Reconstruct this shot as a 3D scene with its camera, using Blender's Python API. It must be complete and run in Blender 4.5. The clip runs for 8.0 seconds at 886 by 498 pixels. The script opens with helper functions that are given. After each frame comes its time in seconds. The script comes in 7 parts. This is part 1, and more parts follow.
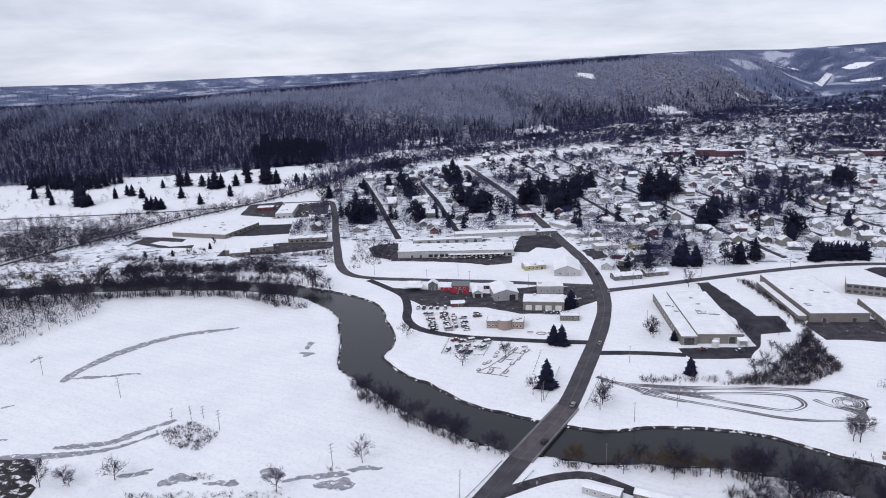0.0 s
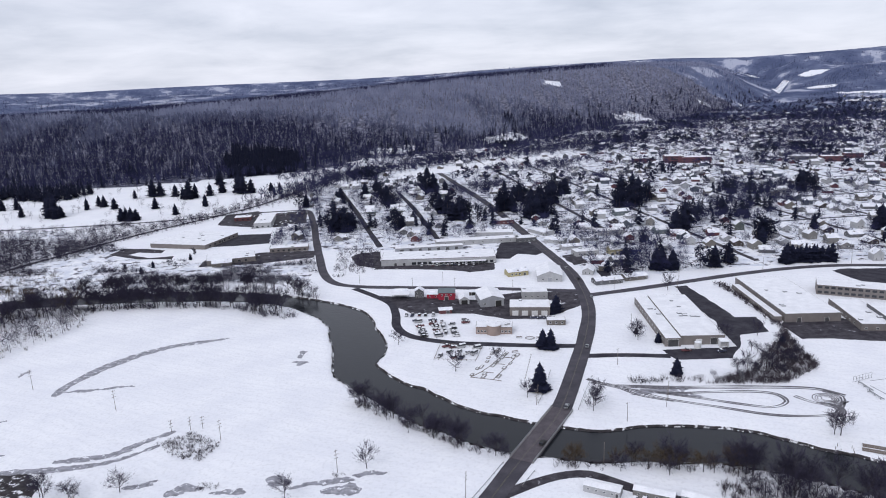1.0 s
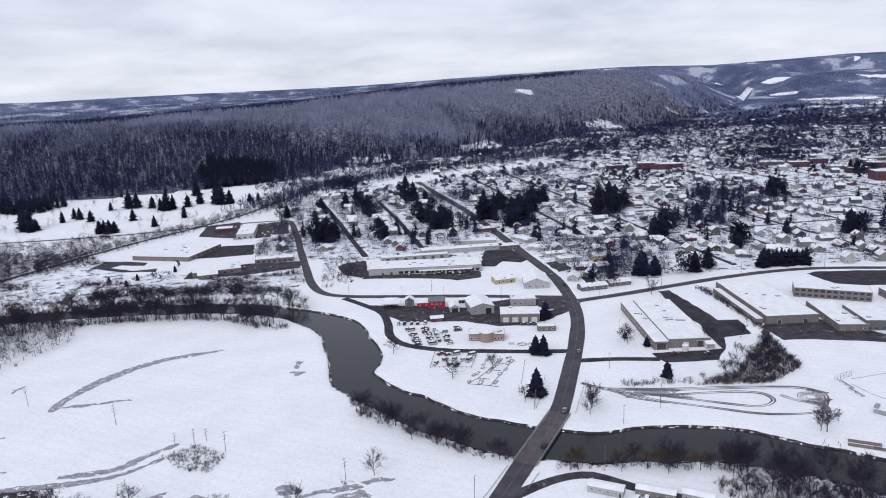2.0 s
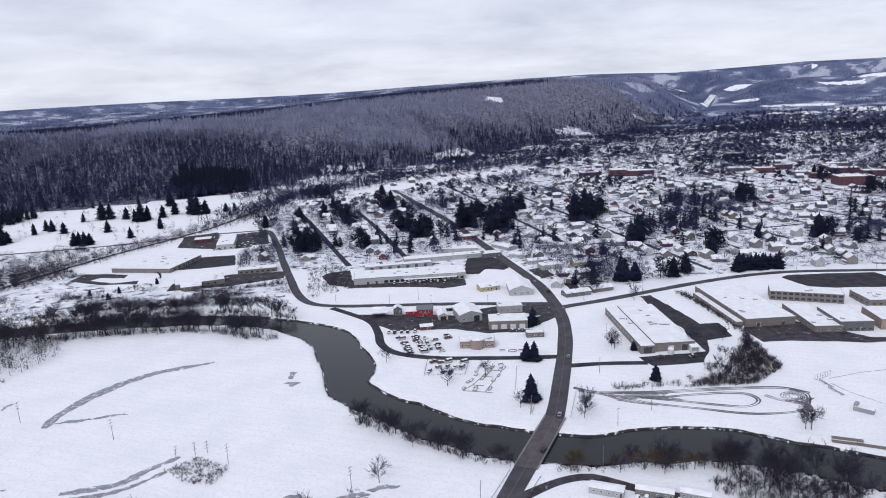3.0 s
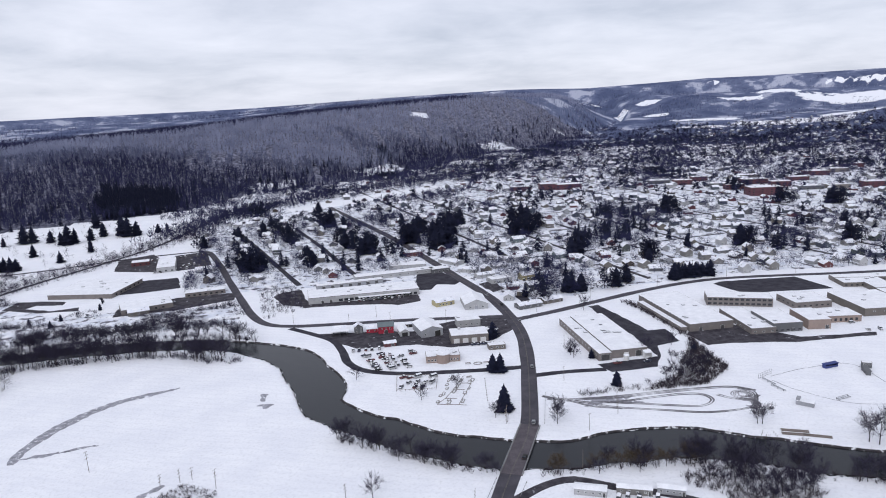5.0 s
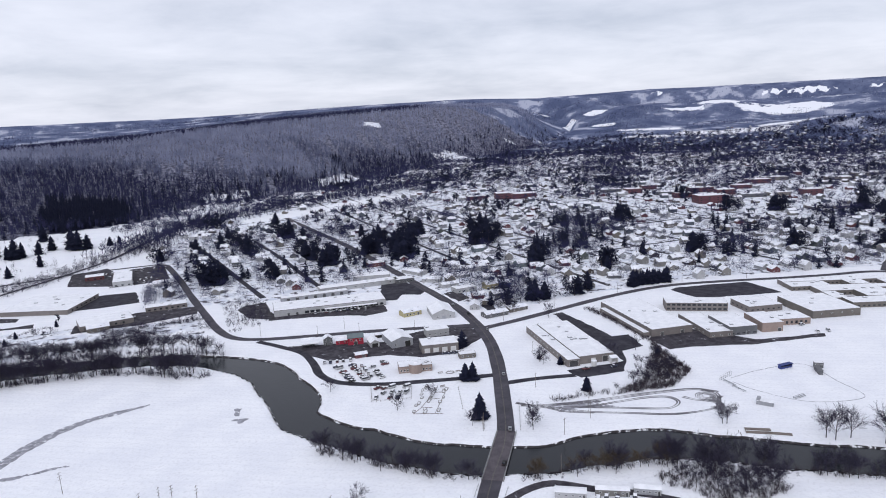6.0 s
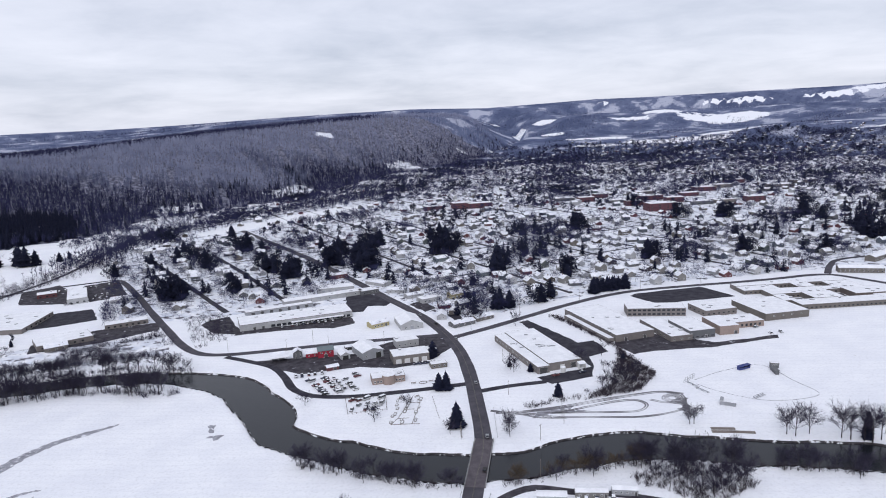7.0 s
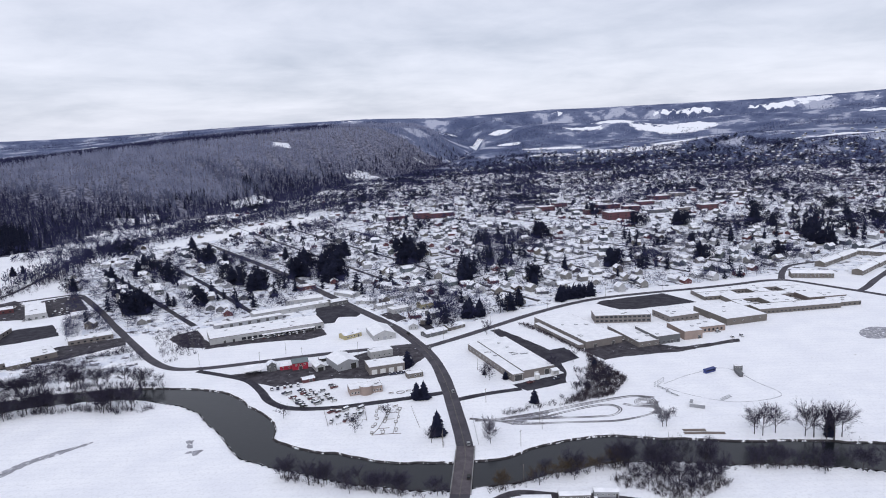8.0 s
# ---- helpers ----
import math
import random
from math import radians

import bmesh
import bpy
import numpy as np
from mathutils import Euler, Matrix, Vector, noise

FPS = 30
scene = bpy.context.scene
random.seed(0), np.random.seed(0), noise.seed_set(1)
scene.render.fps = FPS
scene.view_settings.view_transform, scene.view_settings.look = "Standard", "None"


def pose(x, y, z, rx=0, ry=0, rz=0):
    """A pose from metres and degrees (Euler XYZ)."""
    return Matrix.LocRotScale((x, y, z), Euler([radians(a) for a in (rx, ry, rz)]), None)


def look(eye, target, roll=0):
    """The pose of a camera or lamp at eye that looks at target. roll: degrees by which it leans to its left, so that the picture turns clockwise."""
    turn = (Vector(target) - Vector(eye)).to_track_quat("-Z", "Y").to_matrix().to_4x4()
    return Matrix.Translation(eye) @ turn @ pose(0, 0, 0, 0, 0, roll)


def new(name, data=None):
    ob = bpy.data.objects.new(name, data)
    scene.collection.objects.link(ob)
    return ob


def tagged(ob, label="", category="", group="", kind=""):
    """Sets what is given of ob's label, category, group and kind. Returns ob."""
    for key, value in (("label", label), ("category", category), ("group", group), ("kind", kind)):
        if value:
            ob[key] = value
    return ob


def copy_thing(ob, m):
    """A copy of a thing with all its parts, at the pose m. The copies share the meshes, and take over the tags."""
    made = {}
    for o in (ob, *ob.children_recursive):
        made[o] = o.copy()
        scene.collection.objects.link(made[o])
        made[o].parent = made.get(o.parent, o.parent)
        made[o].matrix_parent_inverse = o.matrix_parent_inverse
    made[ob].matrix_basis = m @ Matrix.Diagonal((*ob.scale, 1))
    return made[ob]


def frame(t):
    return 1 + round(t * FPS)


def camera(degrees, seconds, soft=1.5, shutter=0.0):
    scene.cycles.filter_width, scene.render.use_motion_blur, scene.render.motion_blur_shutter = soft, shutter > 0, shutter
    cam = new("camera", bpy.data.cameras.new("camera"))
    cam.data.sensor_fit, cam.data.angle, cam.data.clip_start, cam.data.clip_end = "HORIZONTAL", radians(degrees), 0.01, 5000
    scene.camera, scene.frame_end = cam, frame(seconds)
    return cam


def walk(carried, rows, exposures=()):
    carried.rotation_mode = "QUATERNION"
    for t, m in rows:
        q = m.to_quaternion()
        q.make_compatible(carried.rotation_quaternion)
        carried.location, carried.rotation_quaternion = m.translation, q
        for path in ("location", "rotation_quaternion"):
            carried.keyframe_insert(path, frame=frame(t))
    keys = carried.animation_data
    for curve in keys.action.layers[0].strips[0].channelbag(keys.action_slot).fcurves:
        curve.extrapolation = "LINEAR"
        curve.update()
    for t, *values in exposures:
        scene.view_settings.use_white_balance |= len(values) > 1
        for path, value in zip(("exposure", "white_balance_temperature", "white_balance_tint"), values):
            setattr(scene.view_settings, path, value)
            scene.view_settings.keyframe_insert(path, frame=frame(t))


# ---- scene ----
cam = camera(65.4, 8.0, soft=1.0)
PATH = [
    (0, (-1.283, -0.941, 141.337), (-1.352, 0.997, 140.85), -2.0),
    (0.5, (-7.455, -4.463, 142.627), (-7.476, -2.521, 142.148), -2.1),
    (1, (-13.642, -7.864, 144.033), (-13.616, -5.92, 143.562), -2.1),
    (1.5, (-19.884, -11.115, 145.456), (-19.815, -9.17, 144.994), -2.2),
    (3, (-39.461, -18.809, 150.662), (-39.26, -16.868, 150.224), -2.4),
    (3.5, (-46.037, -20.934, 151.972), (-45.782, -18.998, 151.54), -2.4),
    (4, (-52.905, -22.609, 153.344), (-52.594, -20.68, 152.919), -2.4),
    (5.5, (-73.592, -27.29, 158.564), (-73.098, -25.393, 158.164), -2.4),
    (6, (-80.487, -28.194, 160.012), (-79.919, -26.317, 159.622), -2.3),
    (6.5, (-87.462, -29.106, 161.602), (-86.82, -27.25, 161.222), -2.4),
    (7, (-94.219, -29.493, 163.134), (-93.514, -27.658, 162.764), -2.4),
    (7.5, (-101.146, -29.767, 164.451), (-100.382, -27.954, 164.09), -2.4),
    (8, (-108.05, -30.038, 165.762), (-107.225, -28.25, 165.413), -2.3),
]
walk(cam, [(t, look(e, a, r)) for t, e, a, r in PATH], exposures=[(0, 0.05, 6120, 14), (8, 0.05, 6120, 14)])
# ---------------------------------------------------------------- world and light
world = bpy.data.worlds.new("overcast_sky")
scene.world = world
world.use_nodes = True
wn, wl = world.node_tree.nodes, world.node_tree.links
wn.clear()


def wnode(kind, **sets):
    n = wn.new(kind)
    for key, value in sets.items():
        n.inputs[key].default_value = value
    return n


SUN_ELEVATION, SUN_ROTATION = radians(38), radians(215)
sky = wn.new("ShaderNodeTexSky")
sky.sky_type, sky.sun_disc = "NISHITA", False
sky.sun_elevation, sky.sun_rotation = SUN_ELEVATION, SUN_ROTATION
coord = wn.new("ShaderNodeTexCoord")
split = wn.new("ShaderNodeSeparateXYZ")
wl.new(coord.outputs["Generated"], split.inputs[0])
lift = wn.new("ShaderNodeMath")
lift.operation = "MAXIMUM"
lift.inputs[1].default_value = 0.0
wl.new(split.outputs["Z"], lift.inputs[0])
lift2 = wn.new("ShaderNodeMath")
lift2.operation = "ADD"
lift2.inputs[1].default_value = 0.16
wl.new(lift.outputs[0], lift2.inputs[0])
flat = wn.new("ShaderNodeCombineXYZ")
for axis in ("X", "Y"):
    div = wn.new("ShaderNodeMath")
    div.operation = "DIVIDE"
    wl.new(split.outputs[axis], div.inputs[0])
    wl.new(lift2.outputs[0], div.inputs[1])
    wl.new(div.outputs[0], flat.inputs[axis])
big = wnode("ShaderNodeTexNoise", Scale=0.55, Detail=5.0, Roughness=0.5, Distortion=0.6)
wl.new(flat.outputs[0], big.inputs["Vector"])
fine = wnode("ShaderNodeTexNoise", Scale=1.7, Detail=7.0, Roughness=0.6, Distortion=0.3)
wl.new(flat.outputs[0], fine.inputs["Vector"])
blend = wn.new("ShaderNodeMix")
blend.data_type = "FLOAT"
blend.inputs[0].default_value = 0.36
wl.new(big.outputs["Fac"], blend.inputs[2])
wl.new(fine.outputs["Fac"], blend.inputs[3])
ramp = wn.new("ShaderNodeValToRGB")
ramp.color_ramp.elements[0].position, ramp.color_ramp.elements[0].color = 0.33, (0.55, 0.585, 0.65, 1)
ramp.color_ramp.elements[1].position, ramp.color_ramp.elements[1].color = 0.64, (0.90, 0.91, 0.95, 1)
mid = ramp.color_ramp.elements.new(0.5)
mid.color = (0.76, 0.78, 0.83, 1)
wl.new(blend.outputs[0], ramp.inputs[0])
cloud = wnode("ShaderNodeBackground", Strength=1.0)
wl.new(ramp.outputs[0], cloud.inputs["Color"])
clear = wnode("ShaderNodeBackground", Strength=0.10)
wl.new(sky.outputs[0], clear.inputs["Color"])
cover = wnode("ShaderNodeMixShader", Fac=0.90)
wl.new(clear.outputs[0], cover.inputs[1])
wl.new(cloud.outputs[0], cover.inputs[2])
out = wn.new("ShaderNodeOutputWorld")
wl.new(cover.outputs[0], out.inputs["Surface"])

sun = new("sun", bpy.data.lights.new("sun", "SUN"))
sun.data.energy, sun.data.angle, sun.data.color = 1.15, radians(25), (1.0, 0.97, 0.93)
sun.matrix_world = pose(0, 0, 300, 52, 0, 180 - 215)

# ---------------------------------------------------------------- materials


def material(name, c1, c2, size=3.0, rough=0.8, bump=0.25, fine_size=0.3, metal=0.0, low=0.38, high=0.62, speck=None, speck_at=0.62,
             speck_size=1.0, lot=0.0, spec=0.5, coord_name="Object"):
    """Two tones mixed by broad noise, broken by fine grain, with a bump; speck: a third tone in patches; lot: how far it varies from piece to piece."""
    m = bpy.data.materials.new(name)
    m.use_nodes = True
    n, l = m.node_tree.nodes, m.node_tree.links
    bsdf = n["Principled BSDF"]
    tc = n.new("ShaderNodeTexCoord")
    vec = tc.outputs[coord_name]
    if lot:
        info = n.new("ShaderNodeObjectInfo")
        shift = n.new("ShaderNodeVectorMath")
        shift.operation = "MULTIPLY_ADD"
        shift.inputs[1].default_value = (1, 1, 1)
        comb = n.new("ShaderNodeCombineXYZ")
        mul = n.new("ShaderNodeMath")
        mul.operation = "MULTIPLY"
        mul.inputs[1].default_value = 173.0
        l.new(info.outputs["Random"], mul.inputs[0])
        for a in "XYZ":
            l.new(mul.outputs[0], comb.inputs[a])
        l.new(vec, shift.inputs[0])
        l.new(comb.outputs[0], shift.inputs[2])
        vec = shift.outputs[0]

    def noise_tex(length, detail=4.0):
        t = n.new("ShaderNodeTexNoise")
        t.inputs["Scale"].default_value = 1.0 / length
        t.inputs["Detail"].default_value = detail
        t.inputs["Roughness"].default_value = 0.6
        l.new(vec, t.inputs["Vector"])
        return t

    def band(src, a, b):
        r = n.new("ShaderNodeMapRange")
        r.inputs["From Min"].default_value, r.inputs["From Max"].default_value = a, b
        l.new(src, r.inputs["Value"])
        return r.outputs[0]

    def mixed(fac, a, b):
        x = n.new("ShaderNodeMix")
        x.data_type = "RGBA"
        l.new(fac, x.inputs[0])
        for k, v in ((6, a), (7, b)):
            if isinstance(v, tuple):
                x.inputs[k].default_value = (*v, 1)
            else:
                l.new(v, x.inputs[k])
        return x.outputs[2]

    broad, grain = noise_tex(size, 5.0), noise_tex(fine_size, 3.0)
    col = mixed(band(broad.outputs["Fac"], low, high), c1, c2)
    dark = tuple(v * 0.72 for v in c1)
    col = mixed(band(grain.outputs["Fac"], 0.5, 0.95), col, dark)
    if speck:
        third = noise_tex(speck_size, 6.0)
        col = mixed(band(third.outputs["Fac"], speck_at, speck_at + 0.06), col, speck)
    l.new(col, bsdf.inputs["Base Color"])
    bsdf.inputs["Roughness"].default_value = rough
    bsdf.inputs["Metallic"].default_value = metal
    bsdf.inputs["Specular IOR Level"].default_value = spec
    if bump:
        b = n.new("ShaderNodeBump")
        b.inputs["Strength"].default_value = bump
        b.inputs["Distance"].default_value = fine_size * 0.4
        l.new(grain.outputs["Fac"], b.inputs["Height"])
        l.new(b.outputs[0], bsdf.inputs["Normal"])
    return m


SNOW = (0.84, 0.848, 0.875)
SNOW2 = (0.78, 0.79, 0.83)
M = {}
M["snow"] = material("snow_field", SNOW, SNOW2, 22, 0.75, 0.35, 1.6, speck=(0.45, 0.44, 0.43), speck_at=0.70, speck_size=9, spec=0.2)
M["town"] = material("trodden_snow", SNOW, (0.60, 0.63, 0.71), 12, 0.8, 0.4, 1.5, speck=(0.085, 0.08, 0.10), speck_at=0.545, speck_size=9, spec=0.2)
M["litter"] = material("snowy_leaf_litter", (0.27, 0.275, 0.35), (0.050, 0.051, 0.080), 8, 0.9, 0.4, 1.5, low=0.34, high=0.58, spec=0.1)
M["bank"] = material("wet_bank_earth", (0.026, 0.023, 0.025), (0.055, 0.050, 0.054), 2.5, 0.9, 0.6, 0.5, spec=0.2, speck=(0.74, 0.75, 0.78), speck_at=0.545, speck_size=3.2)
# far wood tones lifted to blue, distance haze mixed into the base colour
M["far"] = material("far_hazy_wooded_hills", (0.080, 0.098, 0.172), (0.170, 0.195, 0.295), 150, 0.95, 0.5, 16, speck=(0.38, 0.40, 0.49), speck_at=0.545, speck_size=150, spec=0.0)
M["fields"] = material("far_snow_fields", (0.80, 0.81, 0.85), (0.66, 0.68, 0.74), 60, 0.9, 0.4, 6, speck=(0.11, 0.12, 0.17), speck_at=0.60, speck_size=90, spec=0.1)
M["roofsnow"] = material("snow_on_roof", SNOW, (0.74, 0.75, 0.78), 5, 0.75, 0.3, 0.6, lot=1, speck=(0.34, 0.33, 0.34), speck_at=0.70, speck_size=4, spec=0.2)
M["houseroof"] = material("snow_on_shingles", SNOW, (0.68, 0.70, 0.76), 3, 0.8, 0.4, 0.5, lot=1, speck=(0.12, 0.11, 0.115), speck_at=0.63, speck_size=3.5, spec=0.2)
M["asphalt"] = material("wet_asphalt", (0.032, 0.031, 0.041), (0.060, 0.058, 0.070), 7, 0.85, 0.25, 0.5, speck=(0.12, 0.117, 0.13), speck_at=0.67, speck_size=5, spec=0.06)
M["roadway"] = material("worn_road_asphalt", (0.062, 0.059, 0.071), (0.092, 0.087, 0.101), 9, 0.85, 0.25, 0.5, speck=(0.135, 0.13, 0.145), speck_at=0.66, speck_size=6, spec=0.06)
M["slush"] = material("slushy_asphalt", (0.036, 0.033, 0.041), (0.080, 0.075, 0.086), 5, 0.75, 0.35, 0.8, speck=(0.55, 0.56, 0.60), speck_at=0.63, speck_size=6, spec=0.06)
M["deck"] = material("bridge_deck_concrete", (0.082, 0.073, 0.084), (0.12, 0.107, 0.118), 5, 0.85, 0.2, 0.5, spec=0.08)
M["concrete"] = material("grey_concrete", (0.32, 0.31, 0.30), (0.22, 0.21, 0.205), 3, 0.85, 0.3, 0.4)
M["paint_line"] = material("road_paint", (0.13, 0.12, 0.095), (0.09, 0.085, 0.075), 2, 0.7, 0.1, 0.3)
M["melt"] = material("wet_grass_melt", (0.20, 0.20, 0.225), (0.36, 0.36, 0.40), 3, 0.7, 0.4, 0.7, speck=(0.76, 0.77, 0.81), speck_at=0.56, speck_size=2.2, spec=0.3)
M["rut"] = material("churned_mud_and_snow", (0.085, 0.08, 0.09), (0.20, 0.195, 0.215), 1.5, 0.8, 0.4, 0.4, speck=(0.70, 0.71, 0.75), speck_at=0.64, speck_size=1.6, spec=0.2)
M["bark"] = material("bare_bark", (0.044, 0.038, 0.044), (0.075, 0.066, 0.072), 1.5, 0.9, 0.3, 0.2, spec=0.1)
M["twig"] = material("bare_twigs", (0.033, 0.030, 0.052), (0.057, 0.051, 0.080), 6, 0.9, 0.0, 0.5, spec=0.1)
M["willow"] = material("yellow_brown_twigs", (0.085, 0.062, 0.036), (0.060, 0.044, 0.036), 4, 0.9, 0.0, 0.5, spec=0.1)
# twig colour pushed to blue, carrying distance haze and bluish shadow
M["hilltwig"] = material("haze_blue_bare_twigs", (0.026, 0.028, 0.066), (0.046, 0.048, 0.108), 25, 0.9, 0.0, 2.0, spec=0.05)
M["brush"] = material("brown_scrub_twigs", (0.048, 0.040, 0.052), (0.082, 0.070, 0.083), 8, 0.9, 0.0, 0.6, spec=0.05)
# both frost tones lean bluer than rime; the haze is in their colour
M["hillgrey"] = material("lightly_frosted_hazy_twigs", (0.088, 0.098, 0.162), (0.14, 0.154, 0.240), 40, 0.9, 0.0, 2.0, spec=0.05)
M["rime"] = material("frosted_hazy_twigs", (0.31, 0.33, 0.445), (0.20, 0.218, 0.315), 60, 0.9, 0.0, 2.0, spec=0.1)
M["needle"] = material("dark_conifer_needles", (0.010, 0.012, 0.029), (0.021, 0.024, 0.048), 3, 0.9, 0.0, 0.5, spec=0.1, speck=(0.16, 0.17, 0.19), speck_at=0.74, speck_size=1.2)
M["glass"] = material("dark_window_glass", (0.025, 0.028, 0.035), (0.05, 0.055, 0.065), 2, 0.12, 0.0, 0.5, spec=0.6)
M["trimwhite"] = material("white_trim_paint", (0.68, 0.68, 0.68), (0.58, 0.58, 0.57), 2, 0.6, 0.1, 0.3)
M["metaldark"] = material("dark_metal", (0.06, 0.06, 0.065), (0.10, 0.10, 0.10), 2, 0.5, 0.1, 0.3, metal=0.5)
M["galv"] = material("galvanised_steel", (0.40, 0.41, 0.42), (0.30, 0.31, 0.32), 2, 0.45, 0.1, 0.3, metal=0.7)
M["rubber"] = material("black_rubber", (0.02, 0.02, 0.02), (0.03, 0.03, 0.03), 1, 0.85, 0.1, 0.2)
M["pole"] = material("weathered_pole_wood", (0.14, 0.115, 0.10), (0.22, 0.19, 0.17), 1, 0.9, 0.3, 0.2)
WALLS = {
    "white": (0.62, 0.62, 0.60), "cream": (0.54, 0.50, 0.42), "grey": (0.30, 0.31, 0.33), "tan": (0.42, 0.34, 0.25), "blue": (0.17, 0.24, 0.34),
    "red": (0.42, 0.03, 0.05), "green": (0.20, 0.27, 0.22), "yellow": (0.55, 0.49, 0.32), "brown": (0.17, 0.11, 0.08), "brick": (0.26, 0.085, 0.07),
    "buff": (0.38, 0.33, 0.28), "teal": (0.30, 0.45, 0.48), "steel": (0.48, 0.50, 0.53), "darkblue": (0.04, 0.06, 0.20), "orange": (0.42, 0.28, 0.21),
}
for key, c in WALLS.items():
    g = sum(c) / 3
    k = 0.66 if key in ("white", "steel") else 0.40
    c = tuple(k * (v * 0.5 + g * tone * 0.5) for v, tone in zip(c, (0.97, 0.99, 1.06)))
    M["w_" + key] = material(key + "_wall", c, tuple(v * 0.82 for v in c), 4, 0.75, 0.15, 0.35)

M["w_yellow"] = material("pale_yellow_wall", (0.40, 0.36, 0.20), (0.34, 0.30, 0.17), 4, 0.75, 0.15, 0.35)
M["w_redbrick"] = material("weathered_red_brick", (0.115, 0.042, 0.055), (0.080, 0.034, 0.045), 4, 0.85, 0.2, 0.35)
M["w_crimson"] = material("crimson_wall", (0.34, 0.02, 0.045), (0.28, 0.018, 0.04), 4, 0.7, 0.15, 0.35)
M["w_navy"] = material("blue_painted_wall", (0.032, 0.05, 0.19), (0.026, 0.04, 0.15), 4, 0.7, 0.15, 0.35)
M["w_peach"] = material("peach_wall", (0.29, 0.225, 0.195), (0.25, 0.195, 0.17), 4, 0.75, 0.15, 0.35)
M["w_buff"] = material("buff_brick_wall", (0.195, 0.175, 0.165), (0.155, 0.14, 0.135), 4, 0.75, 0.15, 0.35)
# faint mown rows under the snow of the fields
n, l = M["snow"].node_tree.nodes, M["snow"].node_tree.links
b = n["Principled BSDF"]
tc, wv, mr, mx_ = n.new("ShaderNodeTexCoord"), n.new("ShaderNodeTexWave"), n.new("ShaderNodeMapRange"), n.new("ShaderNodeMix")
mp = n.new("ShaderNodeMapping")
mp.inputs["Rotation"].default_value = (0, 0, radians(-64))
wv.inputs["Scale"].default_value, wv.inputs["Distortion"].default_value, wv.inputs["Detail"].default_value, wv.inputs["Detail Scale"].default_value = 0.055, 5.0, 3.0, 0.4
mr.inputs["From Min"].default_value, mr.inputs["To Max"].default_value = 0.55, 0.15
mx_.data_type = "RGBA"
mx_.inputs[7].default_value = (0.66, 0.675, 0.725, 1)
l.new(tc.outputs["Object"], mp.inputs["Vector"])
l.new(mp.outputs[0], wv.inputs["Vector"])
l.new(wv.outputs["Fac"], mr.inputs["Value"])
l.new(mr.outputs[0], mx_.inputs[0])
l.new(b.inputs["Base Color"].links[0].from_socket, mx_.inputs[6])
l.new(mx_.outputs[2], b.inputs["Base Color"])

# open snow fields, with ragged edges and hedge lines, among the far woods
n, l = M["far"].node_tree.nodes, M["far"].node_tree.links
b = n["Principled BSDF"]
tc, at, rag, sums, mr, mx_ = n.new("ShaderNodeTexCoord"), n.new("ShaderNodeAttribute"), n.new("ShaderNodeTexNoise"), n.new("ShaderNodeMath"), n.new("ShaderNodeMapRange"), n.new("ShaderNodeMix")
at.attribute_name = "open_field"
rag.inputs["Scale"].default_value, rag.inputs["Detail"].default_value, rag.inputs["Roughness"].default_value = 1 / 95, 5.0, 0.65
sums.operation = "MULTIPLY_ADD"
sums.inputs[1].default_value = 3.6
mr.inputs["From Min"].default_value, mr.inputs["From Max"].default_value = 1.84, 2.0
mx_.data_type = "RGBA"
mx_.inputs[7].default_value = (0.80, 0.81, 0.85, 1)
l.new(tc.outputs["Object"], rag.inputs["Vector"])
l.new(rag.outputs["Fac"], sums.inputs[0])
l.new(at.outputs["Fac"], sums.inputs[2])
l.new(sums.outputs[0], mr.inputs["Value"])
l.new(mr.outputs[0], mx_.inputs[0])
l.new(b.inputs["Base Color"].links[0].from_socket, mx_.inputs[6])
l.new(mx_.outputs[2], b.inputs["Base Color"])

# river water: dark, glossy, faintly rippled
M["water"] = bpy.data.materials.new("river_water")
M["water"].use_nodes = True
n, l = M["water"].node_tree.nodes, M["water"].node_tree.links
b = n["Principled BSDF"]
b.inputs["Base Color"].default_value = (0.012, 0.014, 0.018, 1)
b.inputs["Specular IOR Level"].default_value = 0.42
b.inputs["Roughness"].default_value = 0.16
b.inputs["IOR"].default_value = 1.33
tc, tx, bp = n.new("ShaderNodeTexCoord"), n.new("ShaderNodeTexNoise"), n.new("ShaderNodeBump")
tx.inputs["Scale"].default_value, tx.inputs["Detail"].default_value = 0.6, 5
bp.inputs["Strength"].default_value, bp.inputs["Distance"].default_value = 0.25, 0.3
l.new(tc.outputs["Object"], tx.inputs["Vector"])
l.new(tx.outputs["Fac"], bp.inputs["Height"])
l.new(bp.outputs[0], b.inputs["Normal"])

# ---------------------------------------------------------------- mesh helpers


